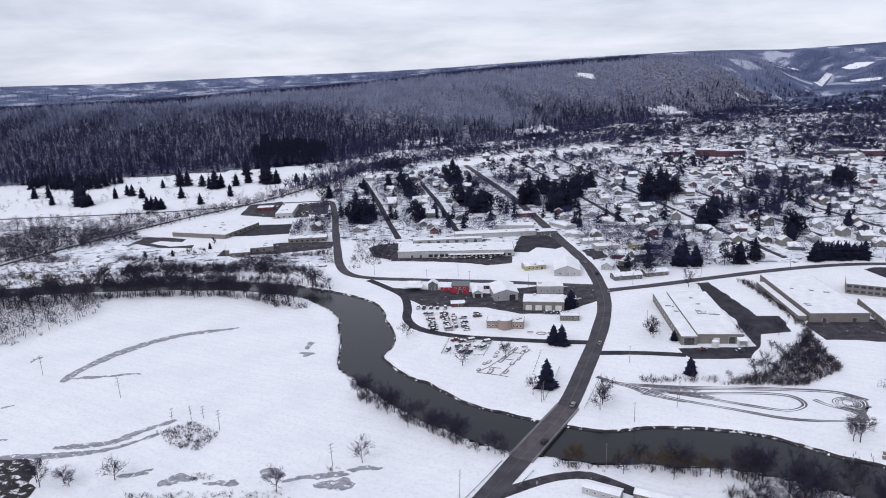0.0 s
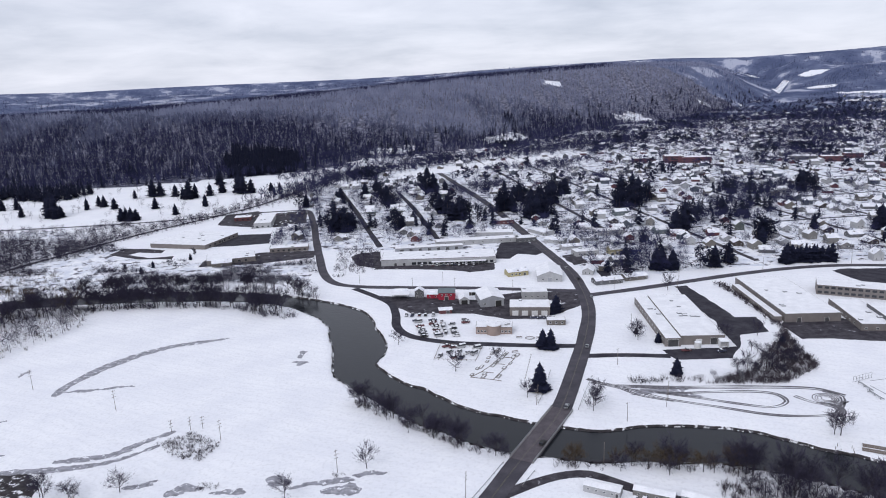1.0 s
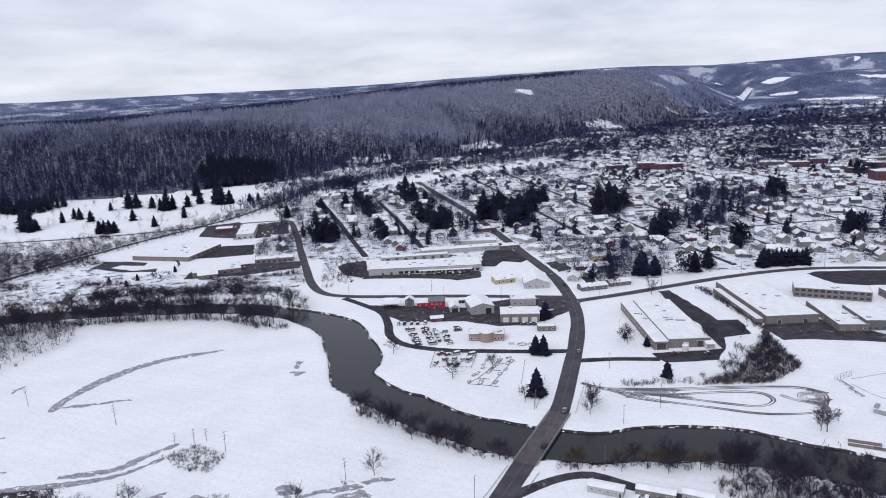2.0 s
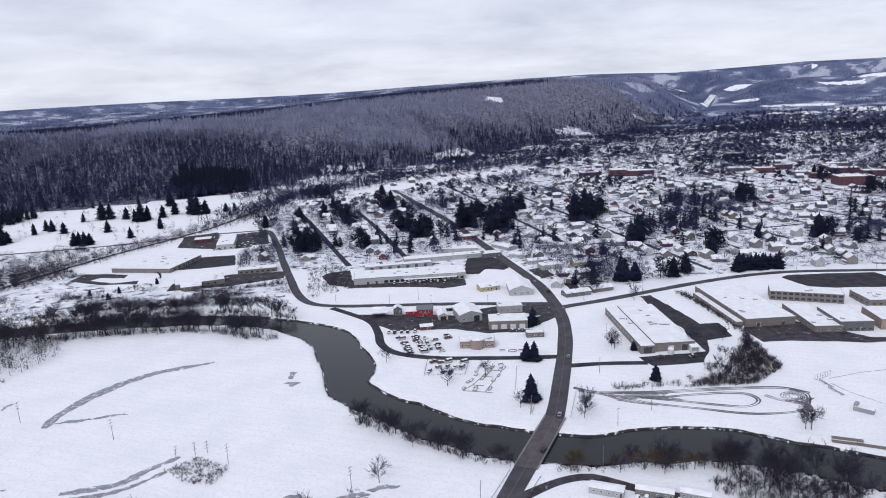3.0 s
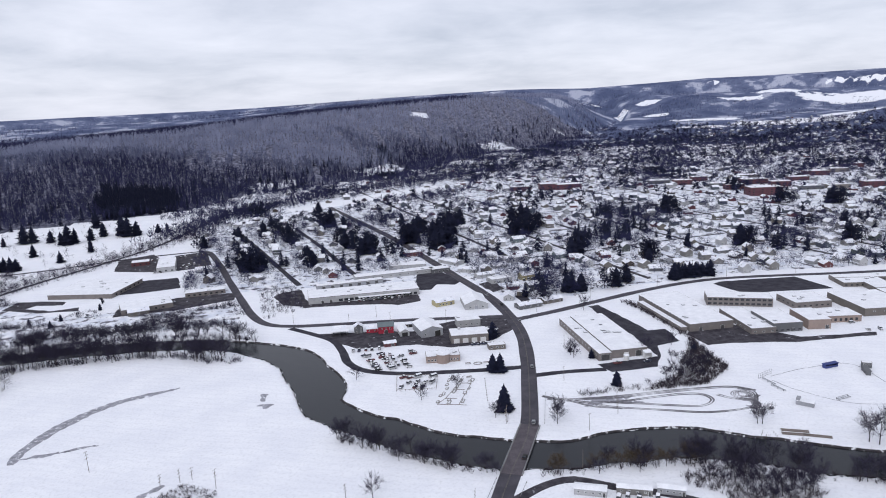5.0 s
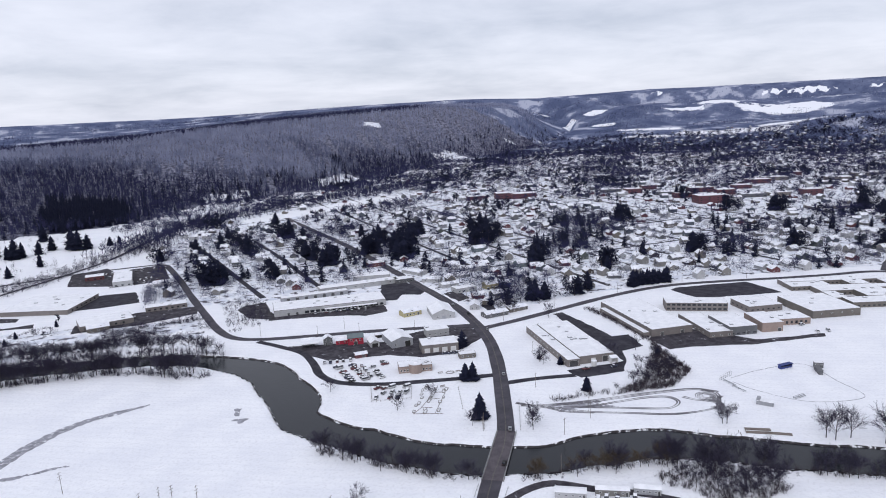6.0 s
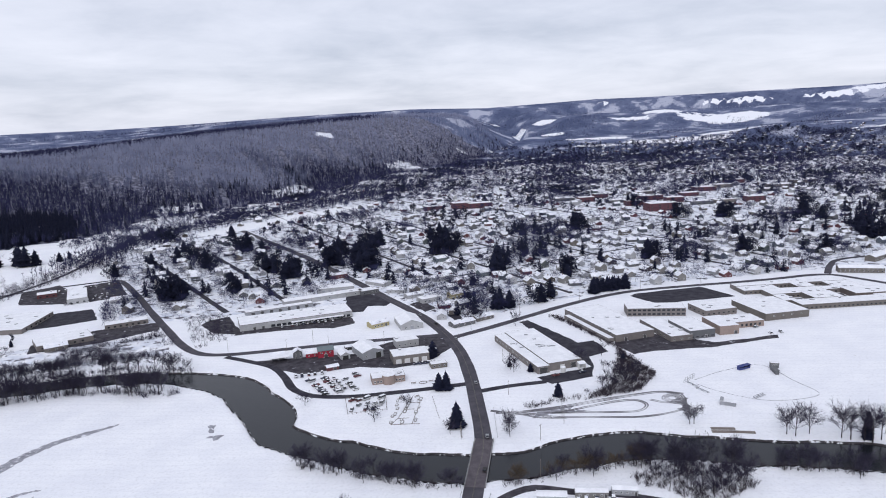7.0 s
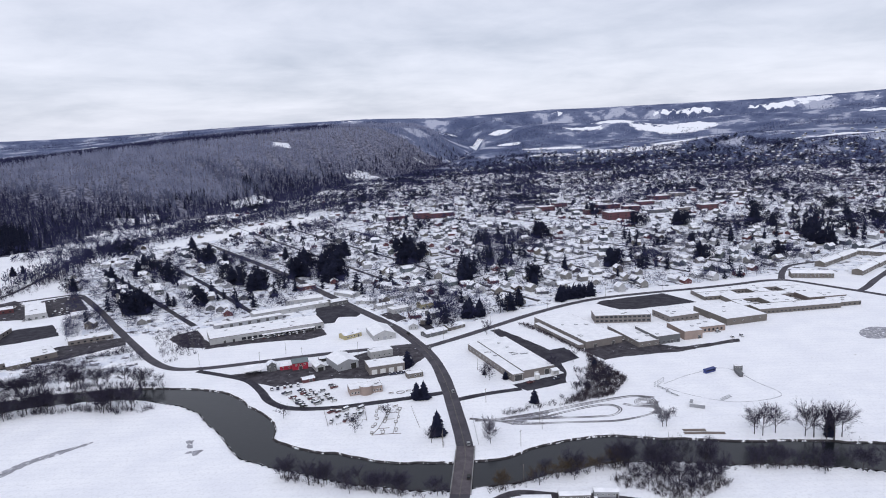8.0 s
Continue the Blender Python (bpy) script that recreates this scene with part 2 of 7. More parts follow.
class Mesh:
    """Collects vertices and faces of one part."""

    def __init__(self):
        self.v, self.f, self.m = [], [], []

    def add(self, verts, faces, mi=0):
        o = len(self.v)
        self.v += [tuple(p) for p in verts]
        self.f += [tuple(i + o for i in f) for f in faces]
        self.m += [mi] * len(faces)
        return self

    def box(self, x0, y0, z0, x1, y1, z1, mi=0):
        v = [(x, y, z) for z in (z0, z1) for x, y in ((x0, y0), (x1, y0), (x1, y1), (x0, y1))]
        return self.add(v, [(3, 2, 1, 0), (4, 5, 6, 7), (0, 1, 5, 4), (1, 2, 6, 5), (2, 3, 7, 6), (3, 0, 4, 7)], mi)

    def tube(self, a, b, ra, rb, sides=6, mi=0, cap=True):
        a, b = Vector(a), Vector(b)
        d = (b - a).normalized()
        s = d.orthogonal().normalized()
        t = d.cross(s)
        ring = lambda c, r: [c + (s * math.cos(k * 2 * math.pi / sides) + t * math.sin(k * 2 * math.pi / sides)) * r for k in range(sides)]
        fs = [(k, (k + 1) % sides, sides + (k + 1) % sides, sides + k) for k in range(sides)]
        if cap:
            fs += [tuple(range(sides - 1, -1, -1)), tuple(range(sides, 2 * sides))]
        return self.add(ring(a, ra) + ring(b, rb), fs, mi)

    def prism(self, outline, z0, z1, mi=0):
        k = len(outline)
        v = [(x, y, z0) for x, y in outline] + [(x, y, z1) for x, y in outline]
        f = [(i, (i + 1) % k, k + (i + 1) % k, k + i) for i in range(k)]
        return self.add(v, f + [tuple(range(k - 1, -1, -1)), tuple(range(k, 2 * k))], mi)

    def data(self, name, mats, smooth=False):
        me = bpy.data.meshes.new(name)
        me.from_pydata(self.v, [], self.f)
        for m in mats if isinstance(mats, (list, tuple)) else [mats]:
            me.materials.append(m)
        me.polygons.foreach_set("material_index", self.m)
        if smooth:
            me.polygons.foreach_set("use_smooth", [True] * len(self.f))
        me.update()
        return me


def part(name, mesh, mats, parent, label=""):
    """Links a Mesh as one object under a thing or a part."""
    ob = new(name, mesh.data(name, mats) if isinstance(mesh, Mesh) else mesh)
    ob.parent = parent
    return tagged(ob, label) if label else ob


def thing(name, label, category, m=None, group=""):
    ob = new(name)
    ob.empty_display_size = 0.5
    if m is not None:
        ob.matrix_basis = m
    return tagged(ob, label, category, group, "thing")


def big_mesh(name, verts, faces, mats, index=None, smooth=False):
    """A mesh from numpy arrays; all faces have the same number of corners."""
    me = bpy.data.meshes.new(name)
    nf, k = faces.shape
    me.vertices.add(len(verts))
    me.vertices.foreach_set("co", np.ascontiguousarray(verts, dtype=np.float32).ravel())
    me.loops.add(nf * k)
    me.loops.foreach_set("vertex_index", np.ascontiguousarray(faces, dtype=np.int32).ravel())
    me.polygons.add(nf)
    me.polygons.foreach_set("loop_start", np.arange(0, nf * k, k, dtype=np.int32))
    for m in mats if isinstance(mats, (list, tuple)) else [mats]:
        me.materials.append(m)
    if index is not None:
        me.polygons.foreach_set("material_index", np.ascontiguousarray(index, dtype=np.int32))
    me.polygons.foreach_set("use_smooth", np.full(nf, bool(smooth)))
    me.update(calc_edges=True)
    return me


def spline(points, step=4.0):
    """Smooth line through points (Catmull-Rom), as an array with about one row each step metres."""
    p = np.array(points, float)
    p = np.vstack([2 * p[0] - p[1], p, 2 * p[-1] - p[-2]])
    rows = []
    for i in range(1, len(p) - 2):
        a, b, c, d = p[i - 1:i + 3]
        k = max(2, int(np.hypot(*(c - b)[:2]) / step))
        t = np.linspace(0, 1, k, endpoint=False)[:, None]
        rows.append(0.5 * (2 * b + (c - a) * t + (2 * a - 5 * b + 4 * c - d) * t ** 2 + (3 * b - a - 3 * c + d) * t ** 3))
    rows.append(p[-2][None])
    return np.vstack(rows)


def distance(x, y, line):
    """Distance of points to a line of rows, and the row's third value there."""
    best, value = np.full(x.shape, 1e9), np.zeros(x.shape)
    for a, b in zip(line[:-1], line[1:]):
        d = b[:2] - a[:2]
        t = np.clip(((x - a[0]) * d[0] + (y - a[1]) * d[1]) / max(d @ d, 1e-9), 0, 1)
        q = np.hypot(x - a[0] - t * d[0], y - a[1] - t * d[1])
        near = q < best
        best = np.where(near, q, best)
        if len(a) > 2:
            value = np.where(near, a[2] + t * (b[2] - a[2]), value)
    return best, value


def smooth01(t):
    t = np.clip(t, 0, 1)
    return t * t * (3 - 2 * t)


def value_noise(x, y, seed=0):
    """Smooth noise of about -1..1 from sums of sines, for land forms."""
    r = np.random.RandomState(seed)
    s = np.zeros_like(x, dtype=float)
    for k in range(7):
        a, f, p = r.uniform(0, 2 * np.pi), r.uniform(0.6, 1.9), r.uniform(0, 6.28)
        s += np.sin(f * (x * np.cos(a) + y * np.sin(a)) + p)
    return s / 4.0


def inside(x, y, poly):
    c = np.zeros(np.shape(x), bool)
    k = len(poly)
    for i in range(k):
        (x0, y0), (x1, y1) = poly[i], poly[(i + 1) % k]
        if y0 != y1:
            c ^= ((y0 > y) != (y1 > y)) & (x < (x1 - x0) * (y - y0) / (y1 - y0) + x0)
    return c


# ---------------------------------------------------------------- the land
# river: x, y, width between the bank tops
RIVER = spline([(-904.5, 317.7, 24.0), (-565.4, 387.3, 24.0), (-426.1, 441.2, 24.0), (-336.4, 465.5, 20.0), (-268.5, 472.4, 20.0), (-201.5, 472.3, 20.0), (-147.7, 464.4, 20.0), (-107.8, 447.0, 21.0), (-75.3, 417.8, 29.0), (-63.5, 384.3, 28.8), (-57.4, 356.7, 30.0), (-57.9, 329.7, 23.0), (-36.3, 299.1, 24.0), (-7.1, 268.7, 25.4), (21.3, 250.7, 27.2), (49.9, 241.7, 25.0), (73.8, 241.7, 29.6), (104.2, 236.4, 29.0), (128.2, 221.1, 26.8), (151.3, 205.3, 26.0), (187.5, 183.6, 27.0), (214.9, 162.8, 31.0), (298.7, 99.1, 32.0), (430.3, -14.1, 32.0), (642.7, -191.2, 32.0)], 5)
HILL_FOOT = np.array([(-4900, -400), (-2600, 450), (-1500, 820), (-712, 1020), (-384, 1130), (-228, 1200), (-140, 1390), (95, 1500), (350, 1800),
                      (619, 2150), (950, 2420), (1330, 2760), (1560, 3020), (1690, 3400), (1740, 4300), (1760, 5200)], float)
SKYLINE = np.array([(-180, 0.5), (-60, 0.2), (-34, 0.10), (-26, -0.05), (-16, 0.22), (-7, 0.36), (-1, 0.50), (4, 0.64), (12.5, 0.86), (18, 0.95), (24, 0.78), (29, 1.0), (33, 1.2),
                    (37, 1.12), (41, 1.08), (46, 1.12), (51, 1.18), (57, 1.34), (75, 1.2), (180, 0.5)], float)
WATER_Z = -0.75


def bank_wobble(x, y):
    return 0.9 * value_noise(x / 7, y / 7, 8) + 0.4 * value_noise(x / 2.2, y / 2.2, 9)


def hill_width(x):
    return np.interp(x, [-700, 0, 400, 900, 1300, 1600], [760, 640, 470, 340, 320, 300])


def hill_depth(x, y):
    """How far a place lies up the wooded hill from its foot; below nought in the valley."""
    d, _ = distance(x, y, HILL_FOOT)
    up = y > np.interp(x, HILL_FOOT[:, 0], HILL_FOOT[:, 1])
    return np.where(up, d, -d)


def ground_z(x, y):
    x, y = np.asarray(x, float), np.asarray(y, float)
    r, az = np.hypot(x, y), np.degrees(np.arctan2(x, y))
    d = hill_depth(x, y)
    crest = np.interp(x, [-1400, -700, -300, 0, 400, 800, 1200, 1500], [80, 92, 112, 142, 164, 176, 176, 120])
    prof = smooth01(d / hill_width(x)) ** 0.8
    z = crest * prof + 5 * value_noise(x / 160, y / 160, 3) * prof
    # hillside at the far end of the town
    z = z + 58 * smooth01((r - 2550) / 850) * (d < 0) * (y > 0) * smooth01((az - 20) / 5)
    z = z + 50 * smooth01((az - 41) / 16) * smooth01((r - 1900) / 1500) * (d < 0) * (y > 0)
    # ridges all round
    spur = 1 - 0.5 * np.exp(-((r - 4150) / 130) ** 2) * (0.5 + 0.5 * value_noise(x / 500, y / 500, 66))
    far = 156 + 4600 * np.tan(np.radians(np.interp(az, SKYLINE[:, 0], SKYLINE[:, 1])))
    t = smooth01((r - 3350) / 1150)
    z = z * (1 - t) + (far * spur + 7 * value_noise(x / 260, y / 260, 5) + 11 * value_noise(x / 620, y / 620, 6)) * t
    # low spurs and foothills in the far valley
    for az0, daz, r0, dr, h in ((31.5, 3.2, 3620, 230, 62), (38, 3.0, 3750, 200, 44), (46.5, 4.0, 3150, 200, 26), (54, 4.0, 2750, 220, 30), (28, 1.6, 3900, 160, 50), (8, 9, 3650, 180, 22), (-14, 8, 3550, 180, 20)):
        z = z + h * np.exp(-((az - az0) / daz) ** 2 - ((r - r0 - 60 * value_noise(x / 400, y / 400, 67)) / dr) ** 2)
    # river bed
    q, w = distance(x, y, RIVER)
    edge = w / 2 + bank_wobble(x, y)
    return z - 3.0 * smooth01((edge + 0.4 - q) / 3.4)


def axis(lo, hi, a, b, step, grow, most):
    mid_ = list(np.arange(a, b + 0.1, step))
    up, s = [b], step
    while up[-1] < hi:
        s = min(s * grow, most)
        up.append(up[-1] + s)
    down, s = [a], step
    while down[-1] > lo:
        s = min(s * grow, most)
        down.append(down[-1] - s)
    return np.array(down[:0:-1] + mid_ + up[1:])


gx, gy = axis(-4700, 4700, -420, 300, 3.0, 1.06, 42), axis(-1500, 4850, 150, 500, 3.0, 1.045, 27)
X, Y = np.meshgrid(gx, gy)
Z = ground_z(X, Y)
nx, ny = len(gx), len(gy)
idx = np.arange(nx * ny).reshape(ny, nx)
quads = np.stack([idx[:-1, :-1], idx[:-1, 1:], idx[1:, 1:], idx[1:, :-1]], -1).reshape(-1, 4)
cx, cy = (X[:-1, :-1] + X[1:, 1:]).ravel() / 2, (Y[:-1, :-1] + Y[1:, 1:]).ravel() / 2
cz = (Z[:-1, :-1] + Z[1:, 1:]).ravel() / 2
TOWN = [(-150, 600), (-60, 590), (85, 560), (110, 470), (200, 492), (330, 495), (480, 470), (900, 300), (2600, 900), (2600, 2300), (1250, 2700), (619, 2130), (110, 1480), (-120, 1360), (-215, 1190), (-170, 800)]
kind = np.zeros(len(quads), int)
kind[inside(cx, cy, TOWN)] = 1
kind[inside(cx, cy, [(-900, 600), (-430, 455), (-262, 505), (-110, 500), (-116, 555), (-262, 575), (-330, 660), (-420, 740), (-900, 690)])] = 1
hd = hill_depth(cx, cy)
kind[hd > 0] = 2
rr = np.hypot(cx, cy)
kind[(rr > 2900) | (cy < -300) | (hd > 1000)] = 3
VALLEY_FIELDS = [(1640, 2940, 0.9, 90), (1760, 3230, 0.9, 110), (1640, 2700, 0.8, 60), (2119, 2993, 1.6, 70), (2322, 2969, 1.5, 110), (2474, 2751, 2.2, 210), (2640, 2700, 1.2, 160),
                 (2347, 2261, 1.7, 150), (1762, 2638, 1.6, 110), (1826, 2394, 2.2, 120), (1990, 2310, 2.2, 130), (2152, 2333, 1.6, 130), (1593, 2481, 1.6, 90), (2470, 2110, 1.3, 60), (2374, 1811, 1.8, 60), (2489, 1730, 1.6, 70), (1441, 1098, 2.6, 45)]
RIDGE_FIELDS = [(2960, 3100, 2.6, 110), (2890, 2740, 2.4, 60), (3290, 2760, 2.0, 120), (3450, 2658, 1.1, 150), (3535, 2452, 1.3, 50), (3191, 2103, 1.3, 110), (2402, 3608, 0.5, 60), (1230, 4170, 1.0, 70), (-238, 3531, 0.8, 90), (-200, 3300, 0.5, 40)]


def field_at(x, y):
    """Above nought in the open snow fields among the far woods, which lie long across the valley."""
    r, az = np.hypot(x, y), np.degrees(np.arctan2(x, y))
    best = np.full(np.shape(x), -1.0)
    for fields, wide, deep in ((VALLEY_FIELDS, 1.2, 0.5), (RIDGE_FIELDS, 1.2, 0.25)):
        for fx, fy, da, dr in fields:
            best = np.maximum(best, 1 - ((az - math.degrees(math.atan2(fx, fy))) / (wide * da)) ** 2 - ((r - math.hypot(fx, fy)) / (deep * dr)) ** 2)
    return best


def in_field(x, y):
    return field_at(x, y) + 0.4 * value_noise(x / 55, y / 40, 62) > 0


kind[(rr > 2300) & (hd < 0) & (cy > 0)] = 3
kind[(np.hypot((cx - 408) / 34, (cy - 2376) / 30) < 1)] = 5
kind[(hd > 0) & (hd < 75) & (cx > -250) & (value_noise(cx / 60, cy / 60, 12) > 0.25)] = 1
kind[(cz < -1.9) & (rr < 1500)] = 4
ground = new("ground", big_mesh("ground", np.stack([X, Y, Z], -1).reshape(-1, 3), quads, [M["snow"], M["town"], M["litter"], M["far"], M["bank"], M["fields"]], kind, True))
opens = ground.data.attributes.new("open_field", "FLOAT", "POINT")
opens.data.foreach_set("value", np.maximum(field_at(X, Y), -1).ravel().astype(np.float32))
tagged(ground, "snow-covered valley floor with wooded hills around it", "ground", kind="structure")


def ribbon(line, width, z, lift_edges=0.0, cols=2):
    """Vertices and quads of a strip along a line."""
    p = line[:, :2]
    t = np.gradient(p, axis=0)
    t /= np.linalg.norm(t, axis=1)[:, None]
    nrm = np.stack([-t[:, 1], t[:, 0]], -1)
    w = width if np.ndim(width) else np.full(len(p), width)
    offs = np.linspace(-0.5, 0.5, cols)
    v = np.stack([np.stack([p[:, 0] + nrm[:, 0] * w * o, p[:, 1] + nrm[:, 1] * w * o, np.full(len(p), z - abs(o) * 2 * lift_edges)], -1) for o in offs], 1)
    i = np.arange(len(p) * cols).reshape(len(p), cols)
    q = np.stack([i[:-1, 1:], i[:-1, :-1], i[1:, :-1], i[1:, 1:]], -1).reshape(-1, 4)
    return v.reshape(-1, 3), q


v, q = ribbon(RIVER, RIVER[:, 2] + 8, WATER_Z)
tagged(new("water", big_mesh("water", v, q, M["water"])), "dark open river water winding between snowy banks", "river", kind="structure")
# undercut earth along both banks
fine_line = spline(RIVER[::2], 1.2)
t = np.gradient(fine_line[:, :2], axis=0)
t /= np.linalg.norm(t, axis=1)[:, None]
for s in (-1, 1):
    nrm = np.stack([-t[:, 1], t[:, 0]], -1) * s
    cols = []
    mx, my = (fine_line[:, :2] + nrm * fine_line[:, 2:3] / 2).T
    wob = bank_wobble(mx, my)
    for off, z in ((0.12, 0.03), (-0.12, -0.03), (-0.5, -0.45), (-0.95, -0.95)):
        w = fine_line[:, 2] / 2 + wob + off + 0.25 * value_noise(mx / 0.9, my / 0.9, int(abs(off) * 10))
        p = fine_line[:, :2] + nrm * w[:, None]
        cols.append(np.column_stack([p, np.full(len(p), z) + 0.07 * value_noise(mx / 1.1, my / 1.1, 5)]))
    v = np.stack(cols, 1)
    i = np.arange(len(t) * 4).reshape(-1, 4)
    q = np.stack([i[:-1, 1:], i[:-1, :-1], i[1:, :-1], i[1:, 1:]], -1).reshape(-1, 4)
    if s > 0:
        q = q[:, ::-1]
    tagged(new("river_bank", big_mesh("river_bank", v.reshape(-1, 3), q, M["bank"])), "dark undercut earth along the snowy river bank", "river bank", kind="structure")
# ---------------------------------------------------------------- roads
ROADS = [
    ("road", "wet dark main road curving through the snow", [(-61.4, 104.2), (-24.2, 159.7), (1.2, 205.1), (18.8, 236.3), (38.3, 269.6), (56.6, 318.8), (72, 365.1), (82.5, 405.2), (87.9, 446.3), (89.3, 491.3), (86.8, 526.3), (81.2, 572.2), (71, 661.1), (55.2, 790.9), (31.3, 930.6), (-0.2, 1110.2)], 8.9, "roadway", 0.16),
    ("road", "wet dark side road past the school", [(90, 437.3), (125.9, 446.8), (171.7, 461.4), (209.6, 473), (253.4, 482.6), (293.4, 484.1), (343.6, 474.8), (386.7, 464.4), (433.8, 455), (470, 450), (488, 440), (494, 420), (499, 395), (503, 374), (507, 350), (514, 318), (536, 270)], 7.2, "roadway", 0.12),
    ("road", "wet dark road past the apartment rows", [(503, 374), (523, 380), (557, 394), (593, 407), (680, 440), (800, 480)], 6.5, "roadway", 0.11),
    ("road", "wet dark road behind the apartment rows", [(488, 446), (520, 470), (551, 485), (600, 483), (648, 487), (743, 509), (860, 540)], 6.0, "roadway", 0.11),
    ("road", "narrow dark road bending along the river bend", [(85.9, 447.3), (46.8, 456.7), (3.6, 466.1), (-36.5, 472.6), (-68.6, 479.2), (-88.7, 490.9), (-101.1, 518.7), (-112.9, 573.6), (-126.8, 643.4), (-139.8, 713.2), (-159, 798), (-171.2, 812.8)], 7.0, "roadway", 0.12),
    ("road", "narrow dark lane looping round the car yard", [(-72.5, 475.1), (-56.2, 454.3), (-44, 435.5), (-39.6, 411.5), (-38.4, 391.5), (-32.2, 376.6), (-22, 367.8), (-4.9, 360), (20.2, 354.3), (45.2, 349.7), (67.3, 347)], 5.5, "asphalt", 0.10),
    ("road", "short dark drive to the factory", [(64, 333), (85, 332), (108, 328)], 5.5, "asphalt", 0.10),
    ("road", "dark lane by the trailers south of the river", [(2, 207), (12, 213), (24, 219), (33, 221.5), (41, 221), (49, 215), (57, 209), (72, 200), (92, 182), (120, 160)], 5.0, "slush", 0.09),
    ("road", "straight wet residential street", [(-62.3, 602.3), (-79.3, 679), (-102.8, 788.7), (-141.2, 958.2)], 5.5, "asphalt", 0.10),
    ("road", "straight wet residential street", [(-8.5, 618), (-19.5, 689.9), (-34.8, 789.7), (-58.6, 919.4)], 5.5, "asphalt", 0.10),
    ("road", "slushy street across the fields", [(-909.6, 687.7), (-650.2, 736.2), (-528.4, 752.9), (-409.5, 762.5), (-323.7, 775.7), (-246, 802.8), (-171.2, 812.8)], 6.0, "slush", 0.09),
    *[("road", "slushy residential street between snowy yards", [(20 + 0.992 * k * 68 - 0.125 * s, 600 + 0.125 * k * 68 + 0.992 * s) for s in (s0, 150, 420, 700)], 5.0, "slush", 0.07) for k, s0 in ((2, -60), (3, -120), (4, -120), (5, -120), (6, -130), (7, -130), (8, -90), (9, -90))],
    *[("road", "slushy cross street between snowy yards", [(x0 + 0.992 * s, y0 + 0.125 * s) for s in (0, 200, 420, 640)], 4.5, "slush", 0.055) for x0, y0 in ((-20, 722), (-40, 842), (-55, 962), (-70, 1080), (130, 622))],
    ("road", "dark railway bed between bare shrubs", [(-474.1, 293.6), (-416.4, 464.4), (-389.6, 546.8), (-358.6, 621.2), (-316.8, 711.8), (-266, 796.5), (-227.1, 877.1), (-193.7, 997.5), (-164.8, 1098.1), (-55.5, 1189.7), (122.5, 1307.5), (399.4, 1535.8)], 6.0, "slush", 0.08),
]


def lay(name, label, pts, width, mat, z, solid=0.25):
    line = spline(pts, 5)
    w = width + 0.5 * value_noise(line[:, 0] / 7, line[:, 1] / 7, len(pts))
    v, q = ribbon(line, w, z, 0.06, 5)
    ob = new(name, big_mesh(name, v, q, M[mat]))
    return tagged(ob, label, "road", kind="structure"), line


LINES = []
for nm, lb, pts, w, mt, z in ROADS:
    ob, line = lay(nm, lb, pts, w, mt, z)
    LINES.append((line, w))


def lot(label, outline, mat, z, name="pavement", category="pavement", ragged=1.2, step=2.5):
    """A paved or thawed patch with an uneven edge."""
    pts = []
    k = len(outline)
    for i in range(k):
        a, b = np.array(outline[i], float), np.array(outline[(i + 1) % k], float)
        m = max(1, int(np.hypot(*(b - a)) / step))
        for j in range(m):
            c = a + (b - a) * j / m
            pts.append((c[0] + ragged * 0.6 * float(value_noise(c[0] / 3, c[1] / 3, 21) + 0.4 * value_noise(c[0] / 0.8, c[1] / 0.8, 23)), c[1] + ragged * 0.6 * float(value_noise(c[0] / 3, c[1] / 3, 22) + 0.4 * value_noise(c[0] / 0.8, c[1] / 0.8, 24))))
    bm = bmesh.new()
    f = bm.faces.new([bm.verts.new((x, y, z)) for x, y in pts])
    f.normal_update()
    if f.normal.z < 0:
        f.normal_flip()
    bmesh.ops.triangulate(bm, faces=[f])
    me = bpy.data.meshes.new(name)
    bm.to_mesh(me)
    bm.free()
    me.materials.append(M[mat])
    return tagged(new(name, me), label, category, kind="structure")


lot("wet dark loading yard round the factory", [(153, 449), (161, 450), (166, 382), (178, 381), (174, 357), (156, 354), (150, 338), (138, 322), (109, 323), (106, 337), (147, 337), (151, 380), (150, 420)], "asphalt", 0.06)
lot("wet dark loading apron beside the gymnasium", [(186, 366), (190, 372), (226, 374), (250, 338), (300, 330), (296, 325), (240, 331), (205, 342), (186, 344)], "slush", 0.06)
lot("dark thawed bog with standing meltwater", [(-216, 236), (-190, 241), (-175, 238), (-166, 226), (-160, 212), (-166, 202), (-190, 196), (-216, 200)], "bank", 0.03, "bog", "bog", 3.0, 2.0)
lot("cleared dark school car park", [(276, 472), (284, 476), (351, 467), (354, 425), (281, 438)], "asphalt", 0.06)
lot("cleared dark bay at the end of the shopping strip", [(-85.5, 570.4), (-77.3, 583.7), (-60.7, 586.0), (-58.8, 554.0), (-53.2, 533.4), (-63.0, 530.9), (-77.9, 541.2)], "slush", 0.05)
lot("cleared lane in front of the shopping strip", [(-57.9, 544.6), (-13.3, 531.1), (34.2, 535.2), (34.8, 524.6), (32.6, 511.4), (12.9, 506.7), (0.1, 514.5), (-30.9, 522.5), (-62.5, 525.6)], "slush", 0.056)
lot("cleared car park beside the shopping strip", [(35.4, 546.0), (41.9, 576.6), (47.7, 606.1), (66.7, 613.0), (78.7, 580.7), (80.2, 564.2), (72.4, 551.5), (57.0, 558.9), (48.5, 542.8)], "asphalt", 0.05)
